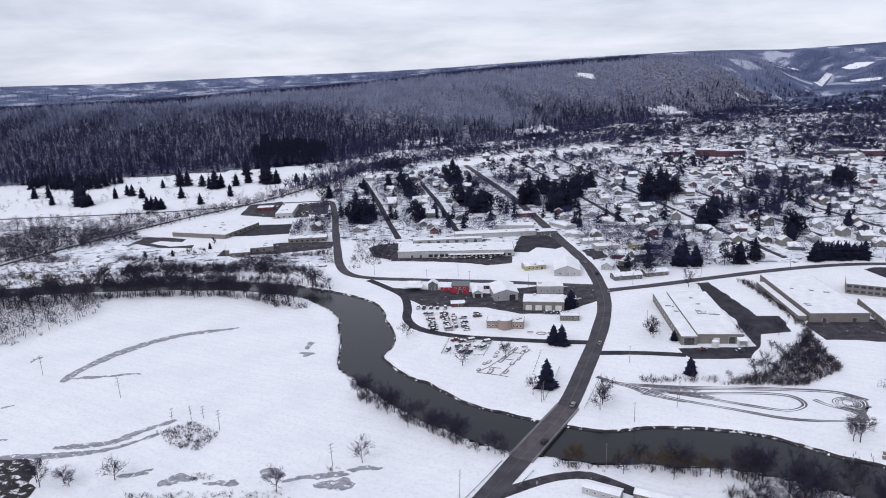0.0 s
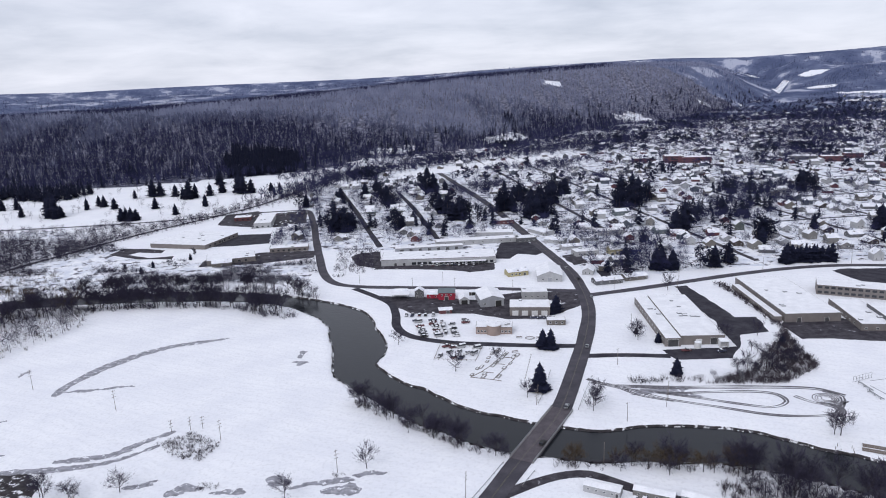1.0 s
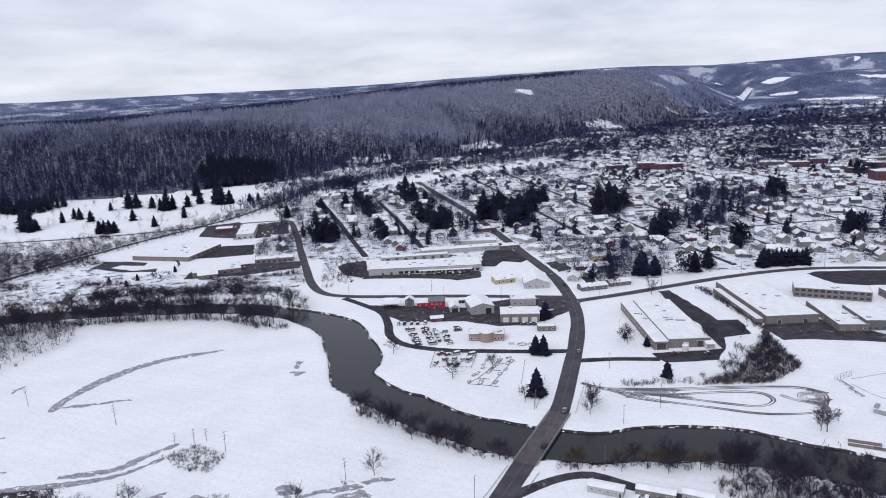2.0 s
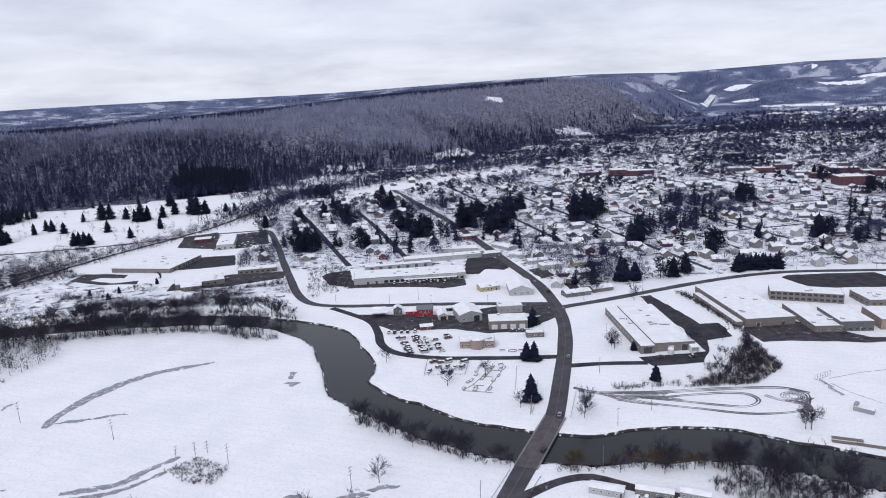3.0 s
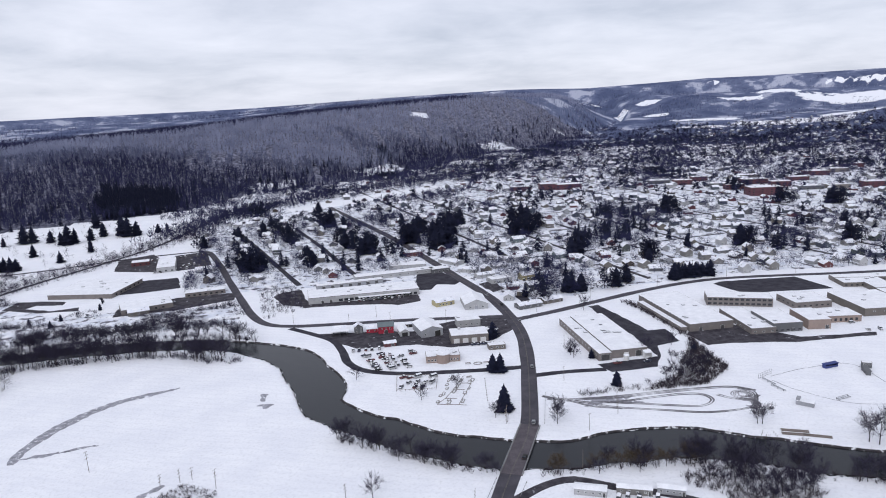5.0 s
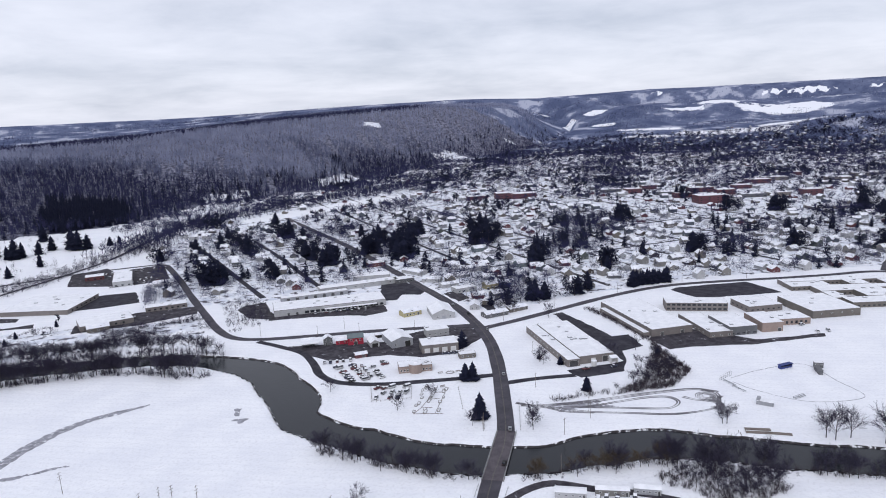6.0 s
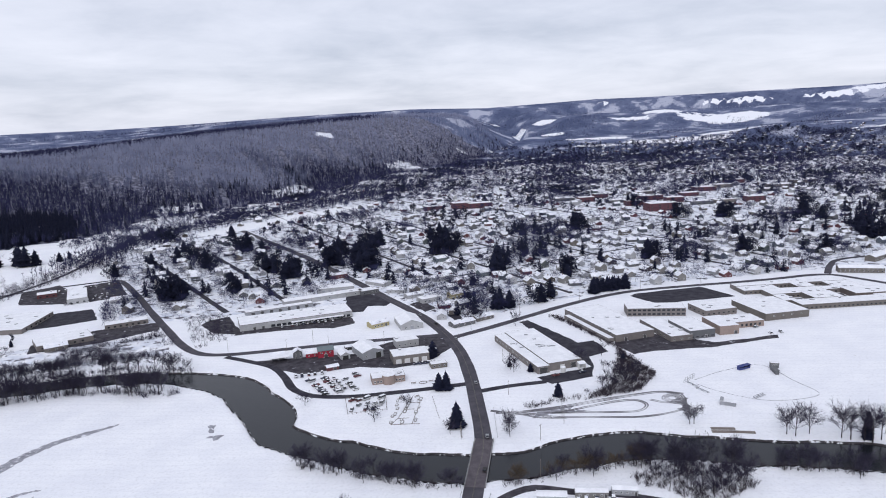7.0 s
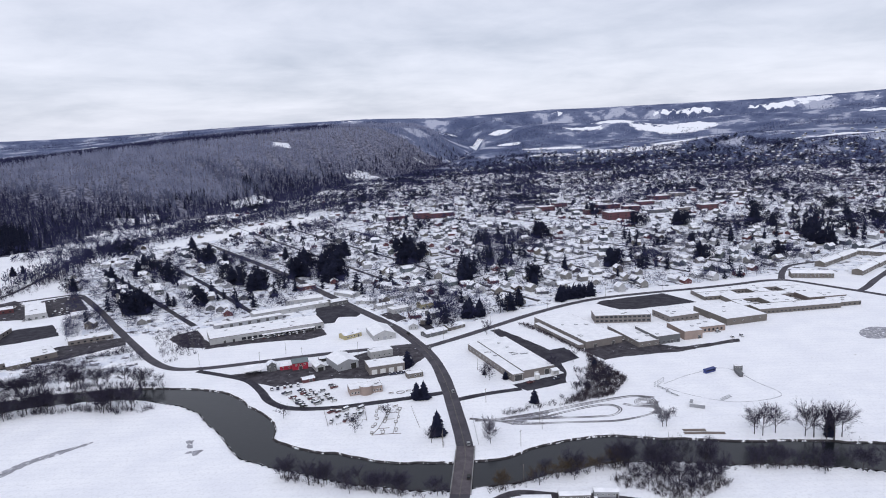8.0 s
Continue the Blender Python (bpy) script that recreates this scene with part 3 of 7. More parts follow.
lot("muddy dark yard of the workshops", [(-58, 456), (-40, 451), (-12, 446), (12, 437), (30, 446), (46, 450), (84, 447), (84, 420), (66, 404), (48, 394), (30, 396), (10, 408), (-8, 411), (-30, 414), (-42, 430)], "slush", 0.05)
lot("dark cleared car park of the large store", [(-228.6, 632.0), (-227.8, 674.7), (-205.8, 682.7), (-178.9, 681.9), (-170.7, 637.1), (-202.3, 631.3)], "asphalt", 0.05)
lot("slushy car park by the road", [(-250.4, 738.8), (-256.7, 797.5), (-222.9, 818.4), (-208.1, 775.7), (-203.1, 716.8)], "slush", 0.05)
lot("slushy car park of the roadside shops", [(-184.2, 714.1), (-197.8, 799.3), (-163.2, 808.8), (-149.9, 724.5)], "slush", 0.05)
lot("slushy loop drive behind the large store", [(-313.0, 614.3), (-308.1, 639.0), (-284.9, 634.0), (-264.8, 624.6), (-264.6, 613.3), (-287.3, 620.3), (-292.8, 612.0), (-269.3, 596.4), (-247.5, 600.4), (-245.2, 587.6), (-278.2, 593.2)], "slush", 0.045)
lot("slushy yard behind the low shops", [(-212, 556), (-214, 580), (-168, 600), (-120, 600), (-118, 575), (-160, 560)], "slush", 0.05)
STRIP = np.array([(-65, 1105), (30, 1160), (140, 1230), (235, 1305)], float)
lot("smooth snowy strip beside the railway", [(-60, 1085), (40, 1128), (165, 1200), (250, 1290), (215, 1318), (110, 1258), (20, 1198), (-70, 1130)], "snow", 0.05, "snow_strip", "field", 3.0, 8)
for px, py, rx_, ry_ in ((-89, 353, 3, 5), (-88, 339, 5, 3), (-91, 220, 8, 3), (-111, 223, 9, 4), (-127, 226, 8, 3), (-62, 222, 11, 4), (-50, 219, 10, 4), (-74, 226, 9, 3), (-236, 340, 5, 3),
                       (-190, 316, 13, 1.6), (-176, 318, 8, 1.5), (-40, 228, 8, 2), (-205, 252, 14, 2), (79, 287, 7, 2.2)):
    lot("thawed wet grass showing through the snow", [(px + rx_ * k_ * math.cos(a * math.pi / 9), py + ry_ * k_ * math.sin(a * math.pi / 9) + 0.12 * rx_ * k_ * math.cos(a * math.pi / 9)) for a in range(18) for k_ in [0.75 + 0.45 * float(value_noise(px + 2.1 * math.cos(a * math.pi / 9), py + 2.1 * math.sin(a * math.pi / 9), 33))]], "melt", 0.02 + 0.004 * (int(px + py) % 8), "melt_patch", "wet patch", 2.6, 0.7)
for pts, w in (([(-204, 310), (-203, 324), (-191, 350), (-170, 371), (-138, 382)], 6.5), ([(-171, 247), (-150, 250), (-140, 260), (-130, 269)], 4.5), ([(-215, 240), (-188, 240), (-161, 241), (-146, 246), (-132, 257)], 4.0),
               ([(-262, 262), (-235, 275), (-212, 285)], 3.0), ([(-240, 268), (-220, 272)], 2.5)):
    line = spline(pts, 0.7)
    t = np.linspace(0, 1, len(line))
    line = line + np.stack([value_noise(line[:, 0] / 5, line[:, 1] / 5, 41), value_noise(line[:, 0] / 5, line[:, 1] / 5, 42)], -1) * 0.6
    w = w * (0.35 + np.sin(np.pi * np.clip(t * 0.9 + 0.08, 0, 1))) * 0.8 + 0.9 * value_noise(line[:, 0] / 4, line[:, 1] / 4, 4) + 1.1 * value_noise(line[:, 0] / 1.1, line[:, 1] / 1.1, 43)
    w = np.maximum(w, 0.15)
    v, q = ribbon(line, w, 0.045)
    tagged(new("ditch", big_mesh("ditch", v, q, M["melt"])), "shallow thawed ditch of wet grass in the snow field", "ditch", kind="structure")
# wheel tracks on the playing field
TRACKS = [([(58.5, 304), (68.7, 296), (93, 290.8), (117.5, 288.5), (141.6, 286.3), (159.8, 283.2), (169, 275)], (-0.7, 0.5, 1.7)),
          ([(66, 298), (77.5, 289.6), (89.7, 279.5), (110.3, 269.2), (129.7, 260.5), (149.1, 258), (158, 261), (166.8, 273.7), (162, 281)], (-0.7, 0.6)),
          ([(84, 288), (96.3, 285), (114, 284.6), (130.4, 283.4), (139.8, 279.7), (140.9, 272), (132.8, 267.4), (122.5, 270.3), (104.2, 278.9), (88, 286)], (-0.6, 0.5)),
          ([(60, 300), (71, 293), (79, 284), (92, 277)], (-0.5, 0.5)), ([(147, 277), (152, 270), (160, 267), (167, 270)], (-0.7, 0.7))]
for pts, offs in TRACKS + [([(159.5 + rad * math.cos(a), 273 + rad * 0.9 * math.sin(a)) for a in np.linspace(rad, rad + 5.6, 16)], (0,)) for rad in (2.2, 3.1, 3.9, 4.8, 6.0)] + [([(154.5 + rad * math.cos(a), 263 + rad * math.sin(a)) for a in np.linspace(-2.6 + .1 * rad, 1.2 + .1 * rad, 12)], (0,)) for rad in (3.4, 4.6, 5.6, 6.6)]:
    for off in offs:
        line = spline(pts, 1.5)
        t = np.gradient(line, axis=0)
        t /= np.linalg.norm(t, axis=1)[:, None]
        off_n = off * (1 + 0.5 * value_noise(line[:, 0] / 16, line[:, 1] / 16, 17 + int(off * 10) % 7))
        line = line + np.stack([-t[:, 1], t[:, 0]], -1) * off_n[:, None]
        v, q = ribbon(line, 0.8 + 0.4 * value_noise(line[:, 0] / 4, line[:, 1] / 4, 2), 0.05 + 0.004 * (int(off * 10) % 5))
        tagged(new("wheel_track", big_mesh("wheel_track", v, q, M["rut"])), "muddy wheel track looping over the snow", "wheel track", kind="structure")
lot("grey slush churned by turning wheels", [(76, 291.5), (84, 286), (96, 282.5), (108, 279), (104, 283), (98, 285), (103, 288.5), (88, 291)], "melt", 0.03, "melt_patch", "wet patch", 1.4, 0.9)
lot("bare round infield of the far ball diamond", [(406.2, 280.4), (397.5, 276.7), (388.5, 275.8), (381.4, 277.9), (378.0, 282.5), (379.2, 288.3), (384.8, 294.0), (393.5, 298.0), (403.0, 299.1), (410.5, 296.9), (413.9, 292.1), (412.3, 286.0)], "melt", 0.03, "melt_patch", "wet patch", 1.0, 1.0)

# ---------------------------------------------------------------- trees
TR = np.random.RandomState(7)


def sliver(rows, a, d, ln, w):
    """A thin three-cornered twig from a along d."""
    s = np.cross(d, TR.normal(size=3))
    s /= np.linalg.norm(s) + 1e-9
    rows.append((a - s * w, a + s * w, a + d * ln))


def unit(v):
    return v / (np.linalg.norm(v) + 1e-9)


def bare_tree(h, limbs, subs, twigs, twig_w, spread=0.55, low=0.15):
    """Trunk and limbs as a Mesh, and the twigs of the crown as triangles."""
    wood, crown = Mesh(), []
    r0 = 0.016 * h
    top = np.array([TR.uniform(-.03, .03) * h, TR.uniform(-.03, .03) * h, h * 0.62])
    midp = np.array([0, 0, h * low])
    wood.tube((0, 0, -0.3), midp, r0 * 1.25, r0 * 0.85, 6, cap=False)
    wood.tube(midp, top, r0 * 0.85, r0 * 0.35, 5, cap=False)
    for i in range(limbs):
        t = TR.uniform(0.05, 1.0)
        base = midp + (top - midp) * t if t > 0.1 else midp
        a = 2 * np.pi * i / limbs + TR.uniform(-.5, .5)
        d = unit(np.array([np.cos(a) * spread, np.sin(a) * spread, TR.uniform(0.45, 1.0)]))
        ln = h * TR.uniform(0.34, 0.5) * (1.15 - 0.3 * t)
        end = base + d * ln
        wood.tube(base, end, r0 * 0.36, r0 * 0.07, 4, cap=False)
        for j in range(subs):
            u = TR.uniform(0.25, 1.0)
            p = base + d * ln * u
            e = unit(d * 0.8 + TR.normal(size=3) * 0.5 + np.array([0, 0, 0.25]))
            l2 = ln * TR.uniform(0.35, 0.65)
            sliver(crown, p, e, l2, twig_w * 1.5)
            for k in range(twigs):
                f = unit(e + TR.normal(size=3) * 0.55 + np.array([0, 0, 0.12]))
                sliver(crown, p + e * l2 * TR.uniform(0.2, 0.95), f, l2 * TR.uniform(0.4, 0.8), twig_w)
    tri = np.array(crown)
    return wood, tri


def tri_mesh(name, tri, mat):
    return big_mesh(name, tri.reshape(-1, 3), np.arange(len(tri) * 3).reshape(-1, 3), mat)


def conifer(h, tiers, per, width=0.22, taper=0.8):
    """Trunk as a Mesh, drooping boughs as triangles."""
    wood = Mesh().tube((0, 0, -0.3), (0, 0, h * 0.93), 0.018 * h, 0.004 * h, 6, cap=False)
    rows = []
    for i in range(tiers):
        t = i / (tiers - 1)
        z = h * (0.08 + 0.90 * t)
        rad = h * width * (1 - t) ** taper + 0.02 * h
        rad *= TR.uniform(0.68, 1.22)
        m = max(4, int(per * (1 - 0.6 * t)))
        for k in range(m):
            a = 2 * np.pi * (k + TR.uniform(-.4, .4)) / m + i
            d = np.array([np.cos(a), np.sin(a), 0])
            s = np.array([-np.sin(a), np.cos(a), 0])
            rr_ = rad * TR.uniform(0.55, 1.2)
            w = rr_ * TR.uniform(0.26, 0.5)
            zz = z + TR.uniform(-.04, .04) * h
            root = np.array([0, 0, zz + 0.07 * h])
            tip = d * rr_ + np.array([0, 0, zz - 0.025 * h])
            for sgn in (-1, 1):
                rows.append((root, d * rr_ * 0.55 + s * w * sgn + np.array([0, 0, zz - 0.01 * h]), tip))
            rows.append((d * rr_ * 0.35 + s * w * 0.9 + np.array([0, 0, zz]), d * rr_ * 0.45 - s * w * 0.9 + np.array([0, 0, zz - 0.01 * h]), tip * np.array([0.85, 0.85, 1]) + np.array([0, 0, -0.05 * h])))
    return wood, np.array(rows)


def shrub(h, stems, twigs):
    rows = []
    for i in range(stems):
        a = TR.uniform(0, 6.28)
        d = unit(np.array([np.cos(a) * TR.uniform(.1, .8), np.sin(a) * TR.uniform(.1, .8), 1.0]))
        p = np.array([TR.uniform(-.25, .25) * h, TR.uniform(-.25, .25) * h, -0.1])
        ln = h * TR.uniform(0.6, 1.05)
        sliver(rows, p, d, ln, 0.016 * h)
        for k in range(twigs):
            sliver(rows, p + d * ln * TR.uniform(.25, .85), unit(d + TR.normal(size=3) * .5), ln * TR.uniform(.25, .55), 0.010 * h)
    return np.array(rows)


def scatter(name, label, category, protos, places, sizes, mats, flat_z=None, turn=None):
    """One object of kind stuff: triangle prototypes (triangles, material indices) set down at many places."""
    vs, ms = [], []
    pick = TR.randint(0, len(protos), len(places))
    for i, (tri, mi) in enumerate(protos):
        sel = np.where(pick == i)[0]
        if not len(sel):
            continue
        a = TR.uniform(0, 6.28, len(sel)) if turn is None else turn[sel]
        c, s = np.cos(a)[:, None], np.sin(a)[:, None]
        flat_t = tri.reshape(-1, 3)
        sc = sizes[sel][:, None]
        x = (flat_t[None, :, 0] * c - flat_t[None, :, 1] * s) * sc + places[sel][:, 0:1]
        y = (flat_t[None, :, 0] * s + flat_t[None, :, 1] * c) * sc + places[sel][:, 1:2]
        z = flat_t[None, :, 2] * sc + places[sel][:, 2:3]
        vs.append(np.stack([x, y, z], -1).reshape(-1, 3))
        ms.append(np.tile(mi, len(sel)))
    v = np.concatenate(vs)
    ob = new(name, big_mesh(name, v, np.arange(len(v)).reshape(-1, 3), mats, np.concatenate(ms)))
    return tagged(ob, label, category, kind="stuff")


def simple_tree(h, n_limb, n_twig, w, spread=0.6):
    """A far leafless tree: triangles only."""
    rows, mi = [], []
    r = 0.016 * h + 0.05
    for a in (0, 2.1, 4.2):
        s = np.array([np.cos(a), np.sin(a), 0]) * r
        rows.append((s, -s * 0.6, np.array([0, 0, h * 0.85])))
    for i in range(n_limb):
        a = TR.uniform(0, 6.28)
        d = unit(np.array([np.cos(a) * spread, np.sin(a) * spread, TR.uniform(.5, 1.1)]))
        p = np.array([0, 0, h * TR.uniform(.22, .75)])
        ln = h * TR.uniform(.2, .36)
        sliver(rows, p, d, ln, w * 0.9)
        for k in range(n_twig):
            sliver(rows, p + d * ln * TR.uniform(.3, .95), unit(d + TR.normal(size=3) * .6), h * TR.uniform(.08, .17), w)
    return np.array(rows), np.zeros(len(rows), int)


def streak_tree(h, n_twig, w):
    """A forest tree far off: a thin trunk and a narrow crown of rising twigs, triangles only."""
    rows = []
    for a in (0, 1.6):
        q = np.array([np.cos(a), np.sin(a), 0]) * 0.22
        rows.append((q, -q, np.array([0, 0, h * 0.8])))
    for i in range(n_twig):
        a, t = TR.uniform(0, 6.28), TR.uniform(.28, .8)
        out_ = np.array([np.cos(a), np.sin(a), 0]) * h * TR.uniform(.01, .13) * (1.25 - t)
        sliver(rows, out_ + np.array([0, 0, h * t]), unit(np.array([np.cos(a) * .3, np.sin(a) * .3, 1.0]) + TR.normal(size=3) * .18), h * TR.uniform(.18, .34), w * TR.uniform(.6, 1.2))
    return np.array(rows), np.zeros(len(rows), int)


def round_pine(h, clumps, size, wide=0.30):
    """Trunk as a Mesh and an uneven, rounded crown of needle tufts as triangles."""
    wood = Mesh().tube((0, 0, -0.3), (0, 0, h * 0.8), 0.02 * h, 0.006 * h, 6, cap=False)
    rows = []
    lobes = [(np.array([TR.normal() * .45 * wide * h, TR.normal() * .45 * wide * h, h * z]), h * wide * TR.uniform(.55, .85) * (1.15 - 0.55 * z)) for z in np.linspace(.2, .84, 7)]
    for i in range(clumps):
        c, rad = lobes[i % 7]
        d = unit(TR.normal(size=3))
        p = c + d * rad * np.array([1.15, 1.15, .75]) * TR.uniform(.35, 1.0)
        for k in range(2):
            a, b = unit(TR.normal(size=3) + d * .4), unit(TR.normal(size=3))
            s = size * h * TR.uniform(.7, 1.3)
            rows.append((p - b * s * .6, p + b * s * .6, p + a * s * 1.2))
    return wood, np.array(rows)


def bare_crown(h, n_twig, w, wide=0.42):
    """A far leafless tree with a spreading, rounded crown: triangles only."""
    rows = []
    r = 0.008 * h + 0.05
    for a in (0, 1.6):
        s = np.array([np.cos(a), np.sin(a), 0]) * r
        rows.append((s, -s, np.array([0, 0, h * 0.6])))
    for i in range(n_twig):
        d = unit(TR.normal(size=3) + np.array([0, 0, .55]))
        p = np.array([0, 0, h * .42]) + d * h * np.array([wide, wide, .5]) * TR.uniform(.15, .62)
        sliver(rows, p, unit(d + TR.normal(size=3) * .35), h * TR.uniform(.2, .36), w * TR.uniform(.6, 1.3))
    return np.array(rows), np.zeros(len(rows), int)


def with_z(p):
    return np.column_stack([p, ground_z(p[:, 0], p[:, 1])])


def free(p, gap=3.0):
    """Keeps the places off roads and water."""
    ok = np.ones(len(p), bool)
    for line, w in LINES:
        ok &= distance(p[:, 0], p[:, 1], line)[0] > w / 2 + gap
    q, w = distance(p[:, 0], p[:, 1], RIVER)
    return p[ok & (q > w / 2 + 0.5)]


# woods on the long hill: bare below, frosted above, evergreens here and there
p = np.column_stack([TR.uniform(-1500, 1350, 150000), TR.uniform(900, 3300, 150000)])
d = hill_depth(p[:, 0], p[:, 1])
az, r = np.degrees(np.arctan2(p[:, 0] + 50, p[:, 1])), np.hypot(p[:, 0], p[:, 1])
keep = (d > -12) & (d < 950) & (az > -37) & (az < 30) & (TR.uniform(0, 1, len(p)) < np.clip(1650 / r, 0.3, 1) ** 2 * 1.15)
keep &= ~((np.hypot((p[:, 0] - 408) / 30, (p[:, 1] - 2366) / 40) < 1))
keep &= ~((d < 60) & (p[:, 0] > -250) & (value_noise(p[:, 0] / 60, p[:, 1] / 60, 12) > 0.3) & (TR.uniform(0, 1, len(p)) < 0.8))
keep &= ~((d > 10) & (d < 300) & (p[:, 0] > -280) & (value_noise(p[:, 0] / 17, p[:, 1] / 75, 13) > 0.62))
p, d = p[keep], d[keep]
edge_x, edge_y = 34 + 13 * value_noise(p[:, 0] / 22, p[:, 1] / 22, 32), 22 * value_noise(p[:, 0] / 24, p[:, 1] / 24, 33)
evergreen = inside(p[:, 0] + edge_x, p[:, 1] + edge_y, [(-327, 1150), (-208, 1180), (-236, 1350), (-366, 1340)]) | ((value_noise(p[:, 0] / 55, p[:, 1] / 55, 31) > 1.15) & (d < 160)) | ((TR.uniform(0, 1, len(p)) < 0.05) & (d < 150))
open_side = smooth01((p[:, 0] + 420) / 420)
ups = 0.13 * value_noise(p[:, 0] / 21, p[:, 1] / 150, 73) + 0.07 * value_noise(p[:, 0] / 9, p[:, 1] / 60, 74)
frac = d / hill_width(p[:, 0]) + 0.26 * open_side * (d > 70) - 0.16 * (1 - open_side) + 0.19 * value_noise(p[:, 0] / 150, p[:, 1] / 110, 71) + ups + TR.normal(size=len(p)) * 0.08
frost = (frac > 0.58) & ~evergreen & (d < 1.15 * hill_width(p[:, 0]))
crest = (d > (0.90 + 0.05 * value_noise(p[:, 0] / 90, p[:, 1] / 90, 72)) * hill_width(p[:, 0])) & (d < 1.2 * hill_width(p[:, 0])) & (p[:, 0] < 700)
frost &= ~crest
pale = (frac > 0.32) & ~crest & ~frost & ~evergreen
bare = ~frost & ~evergreen & ~pale
far_bare = [streak_tree(17, 15, 0.40) for _ in range(10)]
far_ever = []
for _ in range(4):
    wood, tri = conifer(18, 9, 8, 0.27)
    far_ever.append((tri, np.zeros(len(tri), int)))
P3 = with_z(p)
for sel, nm, lb, pr, mt in ((bare, "woodland", "leafless woods on the hillside, tinted blue like haze", far_bare, M["hilltwig"]), (pale, "woodland", "lightly frosted leafless woods halfway up the hill", far_bare, M["hillgrey"]), (frost, "woodland", "frosted pale leafless woods high on the hillside", far_bare, M["rime"]),
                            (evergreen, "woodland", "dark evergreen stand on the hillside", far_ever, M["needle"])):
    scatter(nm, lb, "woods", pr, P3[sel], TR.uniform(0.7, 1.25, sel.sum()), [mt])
# ---------------------------------------------------------------- bridge
way = Vector((24.4, 42.3, 0)).normalized()
bridge = thing("bridge", "two-lane concrete road bridge over the dark river", "bridge", pose(28.9, 253.4, 0, 0, 0, math.degrees(math.atan2(way.y, way.x))))
LB, WB = 48.0, 10.0
part("deck", Mesh().box(-LB / 2, -WB / 2, -0.9, LB / 2, WB / 2, 0.20), M["deck"], bridge, "pale purple-grey concrete deck")
for s in (-1, 1):
    part("girder", Mesh().box(-LB / 2, s * 4.2 - 0.4, -1.7, LB / 2, s * 4.2 + 0.4, -0.9), M["concrete"], bridge)
    part("kerb", Mesh().box(-LB / 2, s * 4.75 - 0.25, 0.20, LB / 2, s * 4.75 + 0.25, 0.42), M["concrete"], bridge, "raised concrete kerb")
    rail = part("railing", Mesh().box(-LB / 2, s * 4.85 - 0.06, 0.95, LB / 2, s * 4.85 + 0.06, 1.15).box(-LB / 2, s * 4.85 - 0.05, 0.62, LB / 2, s * 4.85 + 0.05, 0.76), M["galv"], bridge, "galvanised steel railing")
    post = Mesh().box(-0.08, -0.08, 0.4, 0.08, 0.08, 1.15).data("post", M["galv"])
    for i in range(17):
        o = part("post", post, None, rail)
        o.location = (-LB / 2 + 0.5 + i * (LB - 1) / 16, s * 4.85, 0)
for x in (-9, 9):
    part("pier", Mesh().box(x - 0.7, -5.2, -4.5, x + 0.7, 5.2, -1.7).tube((x, -5.2, -4.5), (x, -5.2, -1.7), 0.7, 0.7, 10).tube((x, 5.2, -4.5), (x, 5.2, -1.7), 0.7, 0.7, 10), M["concrete"], bridge)
for x in (-LB / 2 + 1.2, LB / 2 - 1.2):
    part("abutment", Mesh().box(x - 1.2, -5.0, -4.5, x + 1.2, 5.0, -0.9), M["concrete"], bridge)

# centre line of the main road, in worn dashes
main = LINES[0][0]
for off in (-0.16, 0.16):
    t = np.gradient(main, axis=0)
    t /= np.linalg.norm(t, axis=1)[:, None]
    line = main + np.stack([-t[:, 1], t[:, 0]], -1) * off
    v, q = ribbon(line, 0.14, 0.225)
    tagged(new("road_marking", big_mesh("road_marking", v, q, M["paint_line"])), "worn yellow centre line on the main road", "road marking", kind="structure")


def guard_rail(pts):
    line = spline(pts, 4)
    g = thing("guard_rail", "galvanised steel guard rail along the road", "guard rail", group="guard rails")
    for a, b in zip(line[:-1], line[1:]):
        d = unit(np.append(b - a, 0))
        s = np.array([-d[1], d[0], 0]) * 0.05
        a3, b3 = np.append(a, 0), np.append(b, 0)
        part("beam", Mesh().add([a3 + s + (0, 0, .45), b3 + s + (0, 0, .45), b3 + s + (0, 0, .78), a3 + s + (0, 0, .78), a3 - s + (0, 0, .45), b3 - s + (0, 0, .45), b3 - s + (0, 0, .78), a3 - s + (0, 0, .78)],
                                [(0, 1, 2, 3), (7, 6, 5, 4), (3, 2, 6, 7), (0, 4, 5, 1)]), M["galv"], g)
    pm = Mesh().box(-.08, -.08, -0.3, .08, .08, .75).data("post", M["pole"])
    for a in line[::1]:
        o = part("post", pm, None, g)
        o.location = (a[0], a[1], 0)


guard_rail([(31.2, 280.5), (36, 293.5), (42.7, 315.6)])
guard_rail([(47.8, 272.7), (53.1, 285.8), (61.8, 306.9)])
guard_rail([(9.8, 231.2), (-0.9, 213), (-16.6, 187.8)])
guard_rail([(20.9, 224.3), (15.1, 215.2)])

# ---------------------------------------------------------------- buildings
WIN = {}


def window_mesh(w, h, frame_mat="trimwhite"):
    key = (round(w, 2), round(h, 2), frame_mat)
    if key not in WIN:
        f, d = 0.12, 0.07
        m = Mesh()
        m.box(-w / 2, -d, 0, -w / 2 + f, 0.02, h).box(w / 2 - f, -d, 0, w / 2, 0.02, h)
        m.box(-w / 2 + f, -d, 0, w / 2 - f, 0.02, f).box(-w / 2 + f, -d, h - f, w / 2 - f, 0.02, h)
        m.box(-w / 2 + f, -0.025, f, w / 2 - f, 0.0, h - f, 1)
        WIN[key] = m.data("window", [M[frame_mat], M["glass"]])
    return WIN[key]


